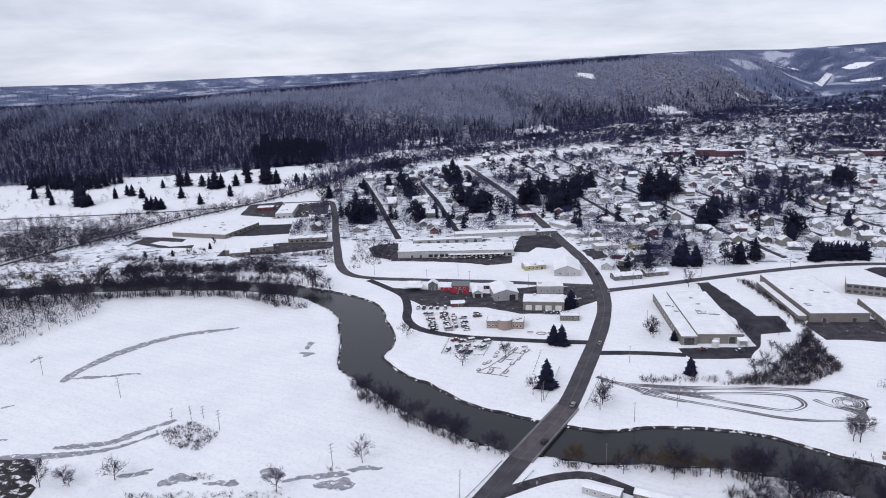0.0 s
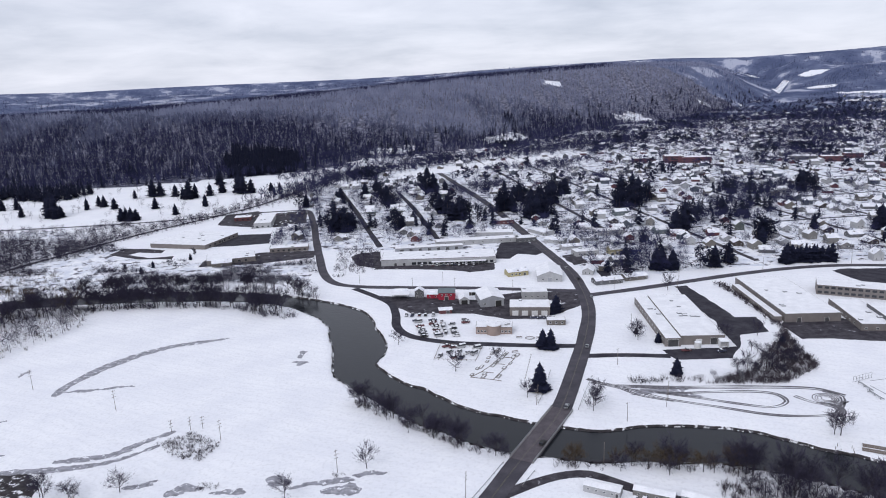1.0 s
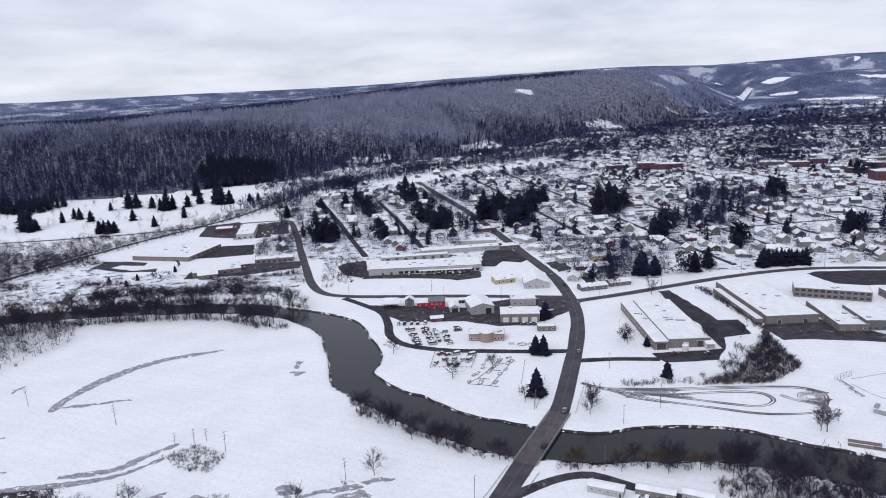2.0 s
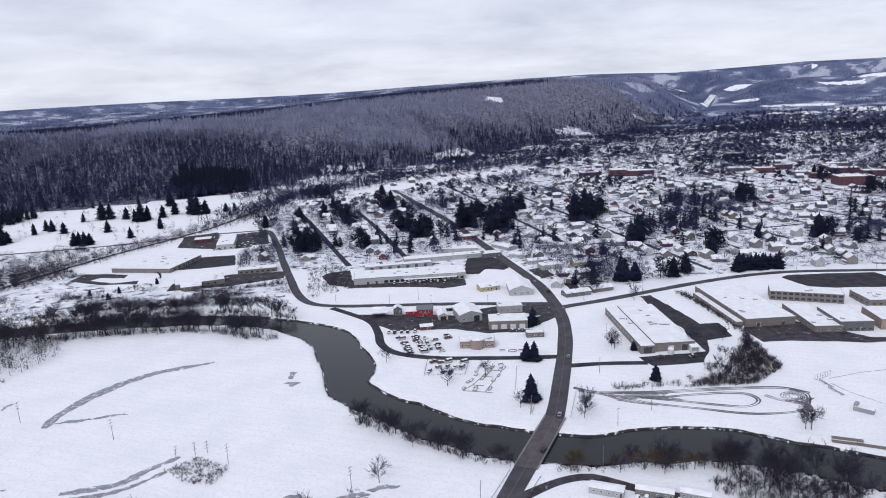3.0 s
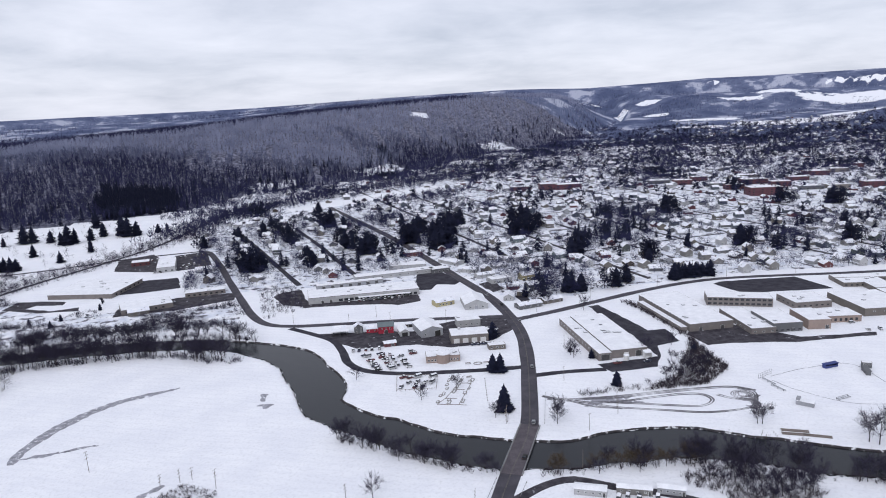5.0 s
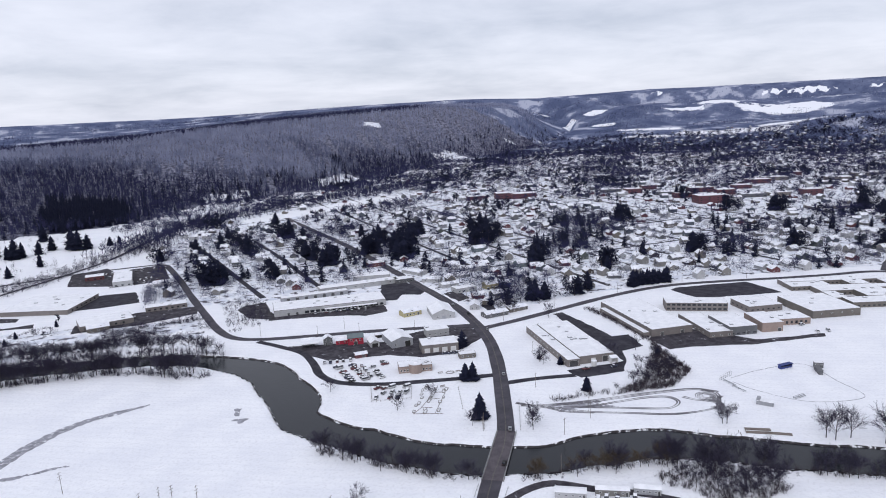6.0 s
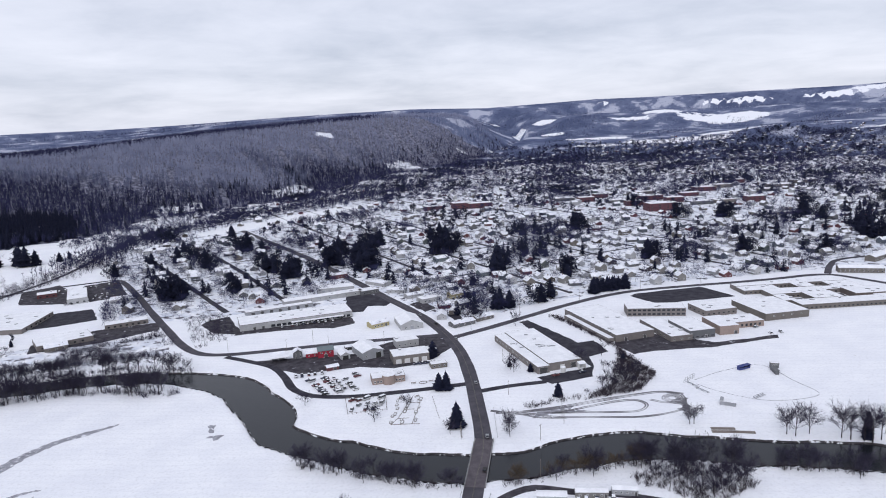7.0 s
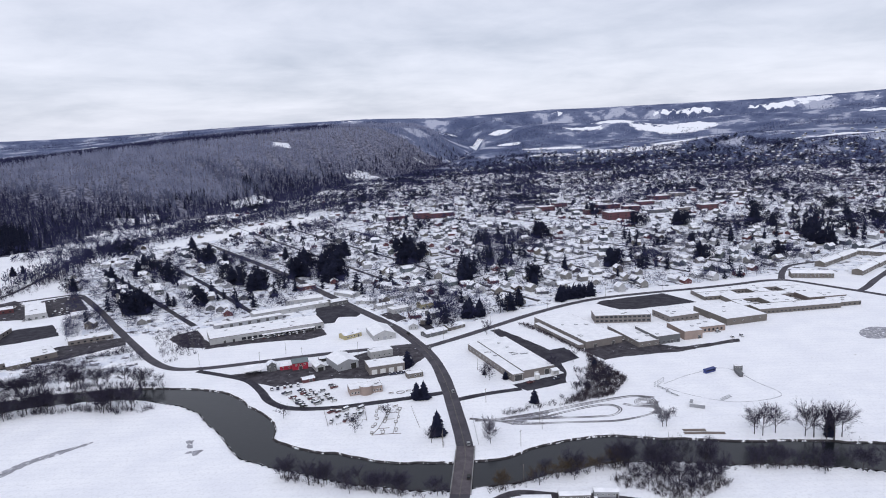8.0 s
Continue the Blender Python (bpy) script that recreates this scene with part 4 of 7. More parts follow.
def set_on(ob, side, L, W, along, z):
    """Sets a part on a side of a building of length L (x) and width W (y): s, n, e or w; along: from that side's middle."""
    rz, x, y = {"s": (0, along, -W / 2), "n": (180, -along, W / 2), "e": (90, L / 2, along), "w": (-90, -L / 2, -along)}[side]
    ob.matrix_basis = pose(x, y, z, 0, 0, rz)
    return ob


def door_mesh(w, h, mat):
    return Mesh().box(-w / 2 - .1, -.06, 0, -w / 2, .02, h + .1, 1).box(w / 2, -.06, 0, w / 2 + .1, .02, h + .1, 1).box(-w / 2, -.06, h, w / 2, .02, h + .1, 1).box(-w / 2, -.03, 0, w / 2, .01, h).data("door", [mat, M["trimwhite"]])


def flat_building(name, label, category, cx_, cy_, L, W, h, rot=0, wall="buff", wins=(), doors=(), units=0, parapet=0.35, fascia="concrete", base_z=0.0, wall_label="", group=""):
    """A flat-roofed building: walls with a parapet, a snowy roof, a dark roof edge; wins: (side, first, last, count, width, height, sill); doors: (side, along, width, height, colour)."""
    b = thing(name, label, category, pose(cx_, cy_, base_z, 0, 0, rot), group)
    x, y, t = L / 2, W / 2, 0.35
    m = Mesh()
    m.box(-x, -y, -0.3, x, -y + t, h).box(-x, y - t, -0.3, x, y, h).box(-x, -y + t, -0.3, -x + t, y - t, h).box(x - t, -y + t, -0.3, x, y - t, h)
    part("wall", m, M["w_" + wall], b, wall_label)
    part("roof", Mesh().box(-x + .1, -y + .1, h + 0.004, x - .1, y - .1, h + 0.17), M["roofsnow"], b, "flat roof under smooth snow")
    e = Mesh()
    o = 0.12
    t = 0.1
    e.box(-x - o, -y - o, h - .06, x + o, -y + t, h + 0.14).box(-x - o, y - t, h, x + o, y + o, h + 0.14).box(-x - o, -y + t, h, -x + t, y - t, h + 0.14).box(x - t, -y + t, h, x + o, y - t, h + 0.14)
    part("roof_edge", e, M[fascia], b)
    for side, a0, a1, n_, w_, h_, z_ in wins:
        for i in range(n_):
            a = a0 if n_ == 1 else a0 + (a1 - a0) * i / (n_ - 1)
            set_on(part("window", window_mesh(w_, h_, "metaldark" if w_ > 1.6 else "trimwhite"), None, b), side, L, W, a, z_)
    for side, a, w_, h_, c in doors:
        set_on(part("door", door_mesh(w_, h_, M[c]), None, b), side, L, W, a, 0.0)
    rs = random.Random(int(abs(cx_ * 7 + cy_ * 13)))
    for i in range(units):
        ux, uy = rs.uniform(-x * .8, x * .8), rs.uniform(-y * .75, y * .75)
        a, c = rs.uniform(.8, 1.6), rs.uniform(.6, 1.2)
        u = part("roof_unit", Mesh().box(ux - a, uy - c, h - parapet, ux + a, uy + c, h - parapet + 1.0).box(ux - a * .7, uy - c * .7, h - parapet + 1.0, ux + a * .7, uy + c * .7, h - parapet + 1.15), M["galv"], b, "grey rooftop air unit")
        part("snow_cap", Mesh().box(ux - a * .9, uy - c * .9, h - parapet + 1.15, ux + a * .9, uy + c * .9, h - parapet + 1.32), M["roofsnow"], u)
    return b


def gable_building(name, label, category, cx_, cy_, L, W, h, rise, rot=0, wall="white", wins=(), doors=(), roof="houseroof", chimney=False, porch=0.0, wing=None, group="", roof_label="", over=0.45):
    """A building with a gabled roof; the ridge runs along x. wing: (x, length, width, height, rise) of a cross gable to the south."""
    b = thing(name, label, category, pose(cx_, cy_, 0, 0, 0, rot), group)
    x, y = L / 2, W / 2
    wall_m, roof_m = Mesh(), Mesh()

    def hull(m, L0, L1, w, hh, rr_, turned=False, cx0=0.0):
        f = (lambda a, c, z: (cx0 + c, -a, z)) if turned else (lambda a, c, z: (a, c, z))
        vv = [f(L0, -w, -.3), f(L1, -w, -.3), f(L1, w, -.3), f(L0, w, -.3), f(L0, -w, hh), f(L1, -w, hh), f(L1, w, hh), f(L0, w, hh), f(L0, 0, hh + rr_), f(L1, 0, hh + rr_)]
        m.add(vv, [(0, 1, 5, 4), (2, 3, 7, 6), (1, 2, 6, 9, 5), (3, 0, 4, 8, 7), (4, 5, 9, 8), (6, 7, 8, 9)])

    def cover_(m, L0, L1, w, hh, rr_, turned=False, cx0=0.0):
        f = (lambda a, c, z: (cx0 + c, -a, z)) if turned else (lambda a, c, z: (a, c, z))
        k, th = rr_ / w, 0.28
        for s in (-1, 1):
            e = w + over
            ze = hh - over * k
            vv = [f(L0 - over, s * e, ze + .03), f(L1 + over, s * e, ze + .03), f(L1 + over, 0, hh + rr_ + .03), f(L0 - over, 0, hh + rr_ + .03),
                  f(L0 - over, s * e, ze + th), f(L1 + over, s * e, ze + th), f(L1 + over, 0, hh + rr_ + th), f(L0 - over, 0, hh + rr_ + th)]
            fs = [(4, 5, 6, 7), (0, 3, 2, 1), (0, 1, 5, 4), (1, 2, 6, 5), (3, 0, 4, 7), (2, 3, 7, 6)]
            m.add(vv, [fc if (s < 0) != turned else fc[::-1] for fc in fs])

    hull(wall_m, -x, x, y, h, rise)
    cover_(roof_m, -x, x, y, h, rise)
    part("wall", wall_m, M["w_" + wall], b)
    part("roof", roof_m, M[roof], b, roof_label or "gabled roof under patchy snow")
    if wing:
        wx, wlen, ww, wh, wr = wing
        wm, wr_m = Mesh(), Mesh()
        hull(wm, y - 0.3, y + wlen, ww / 2, wh, wr, True, wx)
        cover_(wr_m, 0.3, y + wlen, ww / 2, wh, wr, True, wx)
        part("wing", wm, M["w_" + wall], b)
        part("wing_roof", wr_m, M[roof], b)
    if porch:
        p_ = part("porch", Mesh().box(-x + .4, -y - porch, 2.35, x - .4, -y - .01, 2.55), M[roof], b, "snowy open porch roof")
        pm = Mesh().box(-.07, -.07, 0, .07, .07, 2.35).data("post", M["trimwhite"])
        for i in range(3):
            o_ = part("post", pm, None, p_)
            o_.location = (-x + .6 + i * (L - 1.2) / 2, -y - porch + .15, 0)
    if chimney:
        part("chimney", Mesh().box(x * .3 - .35, .4, h + rise * .3, x * .3 + .35, 1.1, h + rise + .9).box(x * .3 - .42, .33, h + rise + .9, x * .3 + .42, 1.17, h + rise + 1.05), M["w_brick"], b, "brick chimney")
    for side, a0, a1, n_, w_, h_, z_ in wins:
        for i in range(n_):
            a = a0 if n_ == 1 else a0 + (a1 - a0) * i / (n_ - 1)
            set_on(part("window", window_mesh(w_, h_), None, b), side, L, W, a, z_)
    for side, a, w_, h_, c in doors:
        set_on(part("door", door_mesh(w_, h_, M[c]), None, b), side, L, W, a, 0.0)
    return b


# factory: two joined halls
flat_building("factory", "long low tan factory with a snow-covered flat roof", "factory", 132.6, 378.4, 23.6, 73, 5.2, -3.6, "buff",
              wins=[("e", -30, 30, 9, 1.4, 1.0, 3.2)], doors=[("s", 6, 3.4, 3.8, "metaldark"), ("s", -2, 3, 3.2, "trimwhite"), ("s", 9.6, 2.4, 3, "w_steel"), ("e", 20, 1.2, 2.2, "metaldark")], units=8)
flat_building("factory_annexe", "narrow lower annexe along the tan factory", "factory", 116.2, 377.6, 8.4, 73.4, 4.7, -3.6, "buff",
              wins=[("w", -32, 32, 12, 1.5, 1.2, 2.0)], doors=[("s", 0, 5.5, 4, "metaldark")], units=2)
lean = thing("dock_shelter", "small white loading dock shelter at the factory", "dock shelter", pose(140, 337.5, 0, 0, 0, -4))
part("wall", Mesh().box(-2.2, -1.6, 0, -2, 1.6, 3.6).box(2, -1.6, 0, 2.2, 1.6, 3.6).box(-2, 1.4, 0, 2, 1.6, 3.6), M["trimwhite"], lean)
part("roof", Mesh().add([(-2.5, -2, 3.6), (2.5, -2, 3.6), (2.5, 1.8, 4.3), (-2.5, 1.8, 4.3), (-2.5, -2, 3.85), (2.5, -2, 3.85), (2.5, 1.8, 4.55), (-2.5, 1.8, 4.55)],
                         [(0, 3, 2, 1), (4, 5, 6, 7), (0, 1, 5, 4), (1, 2, 6, 5), (2, 3, 7, 6), (3, 0, 4, 7)]), M["roofsnow"], lean)
silo = thing("storage_tank", "squat white storage tank beside the factory wall", "tank", pose(126, 337.5, 0))
part("shell", Mesh().tube((0, 0, 0), (0, 0, 3.4), 1.7, 1.7, 16), M["trimwhite"], silo)
part("lid", Mesh().tube((0, 0, 3.4), (0, 0, 4.0), 1.8, 0.4, 16), M["roofsnow"], silo)

# school: gymnasium, classroom wings, blocks round courtyards
flat_building("school_gymnasium", "large tan school gymnasium with snow-covered flat roof", "school", 208, 408, 32, 77, 5.2, -3, "buff",
              wins=[("w", -31, 31, 14, 2.2, 1.0, 4.6)], doors=[("s", -8, 2.4, 2.6, "metaldark"), ("s", 8, 2.4, 2.6, "metaldark")], units=5)
flat_building("gymnasium_annexe", "low snow-roofed passage along the gymnasium wall", "school", 188.5, 405, 4.5, 66, 3.2, -3, "buff", wins=[("w", -28, 28, 10, 1.2, .8, 1.6)])
flat_building("classroom_wing", "two-storey classroom wing with rows of dark windows", "school", 260, 417, 46, 17, 6.4, -27, "buff",
              wins=[("s", -21, 21, 12, 2.6, 1.6, 1.0), ("s", -21, 21, 12, 2.6, 1.6, 4.2)], units=2)
flat_building("school_block", "low tan school block with a snowy flat roof", "school", 236, 374, 17, 46, 4.0, -9, "buff", wins=[("s", -6, 6, 3, 1.6, 1.1, 0.9), ("w", -14, 14, 6, 1.6, 1.1, 0.9)], units=3)
flat_building("school_block", "taller school block with dark upper walls", "school", 251.5, 364, 20, 30, 6.2, -9, "grey", wins=[("s", -8, 8, 5, 2.0, 0.9, 1.0)], doors=[("s", 3, 2.0, 2.4, "metaldark")], units=1)
flat_building("school_hall", "tall peach-coloured school hall with blank walls", "school", 274.5, 359.5, 15, 26, 6.7, -13, "peach", doors=[("s", 5, 2.4, 2.6, "metaldark")], units=1, fascia="trimwhite")
flat_building("school_block", "peach school block with tall dark windows", "school", 298, 362, 25, 18, 4.6, -12, "peach", wins=[("s", -9, 9, 6, 1.8, 2.0, 1.0)], units=2)
flat_building("school_block", "brick school block beside the car park", "school", 303, 399, 28, 25, 5.0, -8, "buff", wins=[("s", -11, 11, 6, 1.8, 1.0, 1.7), ("w", -9, 9, 4, 1.8, 1.0, 1.7)], units=3)
flat_building("school_block", "wide brick auditorium with a snowy flat roof", "school", 341, 377, 38, 44, 5.6, -10, "tan", wins=[("s", -12, 12, 4, 1.4, 0.9, 2.9)], units=2)
# low wings round four courtyards, butted together
for k_, (u0, u1, v0, v1, h_, c, lb) in enumerate(((-45, 60, 36, 46, 3.8, "buff", "long low snow-roofed wing facing the school road"), (-45, -11, 20.3, 35.7, 3.5, "tan", "low snow-roofed wing beside a dark courtyard"), (5, 21, 20.3, 35.7, 4.3, "tan", "low snow-roofed wing between two courtyards"),
                                                (36, 60, 20.3, 35.7, 3.6, "buff", "low snow-roofed wing beside a dark courtyard"), (-30, 21.7, 2.3, 20, 4.0, "tan", "wide snow-roofed wing in the middle of the school"), (22, 60, 9.3, 20, 3.7, "buff", "low snow-roofed wing beside a dark courtyard"),
                                                (-30, -19, -17.7, 2, 3.7, "tan", "narrow snow-roofed wing beside a dark courtyard"), (-4, 21.7, -17.7, 2, 4.5, "tan", "wide brick school block with a snowy flat roof"), (36, 72, -12, 9, 4.7, "orange", "brick school wing with a white roof edge"),
                                                (-25, 50, -34, -18, 4.2, "tan", "long brick school wing facing the snowy field"), (50.3, 72, -30, -12.3, 3.5, "tan", "low brick end wing of the school"))):
    u, w_ = (u0 + u1) / 2, (v0 + v1) / 2
    n_ = max(3, int((u1 - u0) / 4))
    flat_building("school_block", lb, "school", 400 + .956 * u + .292 * w_, 393 - .292 * u + .956 * w_, u1 - u0, v1 - v0, h_, -17, c, wins=[("s", -(u1 - u0) * .44, (u1 - u0) * .44, n_, 1.8, 1.2, 0.9)], units=2 + k_ % 3, fascia="trimwhite" if c == "orange" else "concrete")
# dark slush sheets laid in the courtyards, their shade put into the colour
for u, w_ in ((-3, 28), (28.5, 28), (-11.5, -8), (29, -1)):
    lot("school courtyard laid dark to stand for shade", [(400 + .956 * (u + i_) + .292 * (w_ + j_), 393 - .292 * (u + i_) + .956 * (w_ + j_)) for i_, j_ in ((-6, -7), (6, -7), (6, 7), (-6, 7))], "slush", 0.06)

# shopping strip and the halls behind it
flat_building("shopping_strip", "long white shopping strip with dark shopfronts", "shop", -10, 547, 93, 27, 5.2, -1.5, "white",
              wins=[("s", -20, 16, 9, 3.4, 2.2, 0.5), ("s", 20, 43, 6, 2.8, 2.0, 0.6)], doors=[("s", -35, 2, 2.3, "metaldark"), ("s", -28, 2, 2.3, "metaldark"), ("s", 18, 2, 2.3, "metaldark")], units=9, fascia="w_brick")
aw = thing("shop_canopy", "low snow-covered canopy over the shopfronts", "canopy", pose(6, 531, 0, 0, 0, -1.5))
part("roof", Mesh().box(-22, -1.8, 2.9, 22, 1.4, 3.3), M["roofsnow"], aw)
for i in range(9):
    part("post", Mesh().tube((-21 + i * 5.25, -1.5, 0), (-21 + i * 5.25, -1.5, 2.9), .09, .09, 6), M["trimwhite"], aw)
flat_building("storage_hall", "long white storage hall with snowy roof", "warehouse", 44, 633, 36, 16, 4.6, -8, "white", doors=[("s", -12 + 6 * i, 3, 3, "w_steel") for i in range(5)], units=1)
flat_building("storage_hall", "long low white hall behind the shops", "warehouse", 26, 606, 76, 12, 4.0, 5, "white", wins=[("s", -30, 30, 8, 1.4, 1, 1.6)], units=2)
flat_building("storage_hall", "narrow low white hall behind the shops", "warehouse", -18, 585, 60, 8, 3.6, 4, "steel", doors=[("s", -24 + 8 * i, 3, 2.8, "metaldark") for i in range(7)])
gable_building("yellow_shop", "small yellow shop with a snowy roof", "shop", 48, 495, 16, 9, 3.6, 1.6, 14, "yellow", wins=[("s", -5, 1, 3, 1.5, 1.3, 1)], doors=[("s", 5, 1.6, 2.2, "metaldark")])
gable_building("white_hall", "broad white gabled hall with smooth snowy roof", "hall", 71, 486, 27, 18, 4.5, 3.4, 84, "white", wins=[("w", -5, 5, 2, 1.4, 1.2, 1.2)], doors=[("w", 0, 3, 3, "w_steel")], roof="roofsnow", roof_label="broad gabled roof under smooth snow")

# workshops on the muddy yard
# black panel on the solid wall paints the dark inside of the doorway
gable_building("white_warehouse", "white gabled metal warehouse, black panel as its open doorway", "warehouse", 22, 432, 22, 15.5, 5.2, 2.4, 96, "steel", wins=[("w", -5, -5, 1, 1.4, 1.2, 1.6)], doors=[("w", 4, 4, 4, "rubber")], roof="roofsnow", roof_label="low gabled roof under smooth snow")
flat_building("long_workshop", "long grey-tan workshop with pale roller doors", "workshop", 45.5, 408, 25, 15, 5.6, -7, "buff", doors=[("s", -9 + 6 * i, 3.6, 3.2, "trimwhite") for i in range(4)], units=1, fascia="trimwhite")
flat_building("workshop_annexe", "lower grey annexe at the long workshop", "workshop", 62, 410.5, 8, 10, 4.4, -7, "buff", wins=[("s", -2, 2, 2, 1.2, 1, 1.2)])
flat_building("white_store", "white flat-roofed storehouse behind the workshop", "warehouse", 53, 438, 17, 9, 5, -3, "white", wins=[("s", -6, 6, 4, 1.2, 1, 1.4)], units=1, fascia="trimwhite")
gable_building("red_shop", "dark red shop with a pale teal metal roof", "shop", -6, 444, 11, 9.5, 5, 1.8, -6, "crimson", wins=[("s", -3, 3, 3, 1.2, 1.2, 2.8)], doors=[("s", 0, 2.6, 2.4, "metaldark")], roof="w_teal", roof_label="pale teal metal roof dusted with snow")
gable_building("red_annexe", "low red annexe with a snowy roof", "shop", -15.5, 447, 8, 6, 3, 1.2, -6, "crimson", wins=[("s", -2, 2, 2, 1, 1, 1)])
gable_building("red_shed", "small weathered red shed in the yard", "shed", -8, 413, 8, 4.5, 2.6, 1.0, 4, "red", doors=[("s", 1.5, 2, 2, "metaldark")])
# the garage's shaded inside is a black panel on its front
gable_building("open_garage", "small white garage, black panel as its open front", "garage", 5, 434, 11, 6.5, 3.4, 1.8, 92, "white", doors=[("w", 0, 4.2, 2.8, "rubber")], roof="roofsnow", roof_label="gabled roof under smooth snow")
gable_building("small_house", "narrow two-storey grey house by the yard", "house", -25, 448.5, 6, 6, 5, 1.8, 88, "grey", wins=[("w", -1.6, 1.6, 2, .9, 1.3, 3.0), ("w", 1.6, 1.6, 1, .9, 1.3, .9)], doors=[("w", -1.4, 1, 2, "metaldark")])
can = thing("fuel_canopy", "open snow-topped canopy on posts in the yard", "canopy", pose(-38, 447, 0, 0, 0, -6))
part("roof", Mesh().box(-6.5, -4, 3.4, 6.5, 4, 4.1), M["roofsnow"], can)
for x in (-5, 0, 5):
    for y in (-3, 3):
        part("post", Mesh().box(x - .15, y - .15, 0, x + .15, y + .15, 3.4), M["metaldark"], can)
gable_building("small_house", "small grey house behind the canopy", "house", -38, 454.5, 9, 5, 3, 1.6, -6, "grey", wins=[("s", -2.5, 2.5, 2, 1, 1.1, .9)])
# black panel again for the shade inside the shed
gable_building("gravel_shed", "small snowy-roofed shed, black panel as its open front", "shed", 13, 449, 7, 4, 2.6, .9, 0, "brown", doors=[("s", 0, 4, 2.2, "rubber")])
# brick restaurant with a round tower
diner = flat_building("brick_restaurant", "tan brick restaurant with a round tower", "restaurant", 20, 376, 21, 10, 4.2, -8, "peach", wins=[("s", -9, -5, 3, 1.2, 1.4, 1), ("s", 5, 9, 3, 1.2, 1.4, 1)], units=2, fascia="w_tan")
part("tower", Mesh().tube((0, -4, 0), (0, -4, 5.8), 4.2, 4.2, 20), M["w_peach"], diner, "round tan brick tower")
part("tower_roof", Mesh().tube((0, -4, 5.8), (0, -4, 6.2), 4.5, 4.3, 20).tube((0, -4, 6.2), (0, -4, 6.8), 1.6, 1.3, 12), M["roofsnow"], diner)
flat_building("brick_annexe", "low brick house with a snowy roof", "house", 58, 384.5, 11, 6, 3.0, -6, "tan", wins=[("s", -3.5, 3.5, 3, 1.3, 1.2, 1)], fascia="w_tan")

# large store and low shops beyond the river bend
flat_building("large_store", "large low store with a snowy flat roof", "shop", -247, 657, 60, 56, 4.0, -17, "buff", wins=[("e", -20, 20, 6, 2.4, 1.6, 1)], doors=[("e", 0, 3, 2.6, "metaldark")], units=7)
flat_building("low_shop", "low tan shop with a snowy roof", "shop", -190, 577, 40, 25, 4, 16, "buff", wins=[("s", -16, 12, 6, 1.8, 1.4, 1)], units=2)
flat_building("low_shop", "long low tan row of shops", "shop", -145, 606, 34, 13, 3.8, 6, "buff", wins=[("s", -14, 14, 7, 2, 1.4, .9)], units=2)
flat_building("white_store", "white flat-roofed shop by the car park", "shop", -197, 738, 18, 50, 5.4, 6, "white", wins=[("s", -6, 6, 3, 2, 1.4, 1)], units=2)
flat_building("red_store", "small red-fronted shop with snowy roof", "shop", -228, 765, 18, 14, 4, 8, "red", wins=[("s", -6, 6, 3, 2, 1.6, .8)], units=1)
gable_building("low_shop", "gabled tan shop with a wide roof", "shop", -193, 560, 16, 10, 3.2, 2.2, 14, "tan", wins=[("s", -5, 5, 3, 1.2, 1.2, 1)], doors=[("s", 0, 1.2, 2.1, "metaldark")])
gable_building("low_shop", "small white shop by the dark car park", "shop", -155, 700, 18, 10, 3.6, 2, 8, "white", wins=[("s", -6, 6, 4, 1.2, 1.2, 1)])

# shops along the main road
for i, (x, y, L, W, h, r, c) in enumerate(((112, 548, 20, 12, 4, 8, "white"), (70, 606, 18, 12, 4, 8, "grey"), (150, 620, 26, 12, 4.6, 8, "white"), (118, 500, 13, 9, 3.6, 60, "tan"), (60, 690, 18, 12, 4, 8, "red"))):
    flat_building("roadside_shop", "low %s roadside shop with a snowy flat roof" % c, "shop", x, y, L, W, h, r, c, wins=[("s", -L * .35, L * .35, 4, 1.5, 1.3, 1)], doors=[("w", 0, 1.4, 2.2, "metaldark")], units=1)

JUNCTION = [(102.2, 491.7, 13, 8, 3.4, 2.2, 70, "white"), (109.2, 464.6, 20, 9, 3.2, 1.4, 10, "grey"), (130.6, 471.8, 17, 9, 3.0, 1.4, 12, "tan"), (129.4, 511.7, 10, 9, 5.4, 2.0, 10, "grey"), (137.8, 548.0, 13, 9, 4.4, 2.4, 10, "yellow"), (151.0, 545.6, 10, 8, 4.2, 2.0, 10, "navy"), (162.9, 596.4, 11, 8, 3.6, 2.2, 80, "red"), (161.9, 633.9, 12, 9, 3.8, 2.4, 10, "red"), (197.8, 615.5, 13, 9, 4.4, 3.0, 10, "teal")] + [
    (96.1, 595.3, 18, 11, 3.4, 1.4, -30, "white"), (104.4, 568.8, 17, 9, 3.4, 1.2, 8, "white"), (186.1, 709.6, 16, 9, 4.6, 2.4, 8, "teal"), (88.9, 635.1, 26, 11, 3.4, 1.4, -60, "white"), (127.5, 598.9, 14, 9, 3.2, 2.0, 8, "white"), (177.2, 594.6, 11, 8, 3.4, 2.2, 75, "cream"), (179.1, 552.9, 11, 8, 4.8, 2.6, 10, "white"), (170.3, 512.2, 12, 8, 3.4, 2.2, 80, "white")]
for x, y, L, W, h, rise, r, c in JUNCTION:
    gable_building("roadside_house", "%s gabled house under snow near the road junction" % {"navy": "blue", "teal": "pale teal"}.get(c, c), "house", x, y, L, W, h, rise, r, c, wins=[("s", -L * .3, L * .3, 3, 1.1, 1.2, 1), ("w", -W * .2, W * .2, 2, 1.0, 1.2, 1)], doors=[("s", L * .42, 1.0, 2.05, "metaldark")], group="houses of the town")
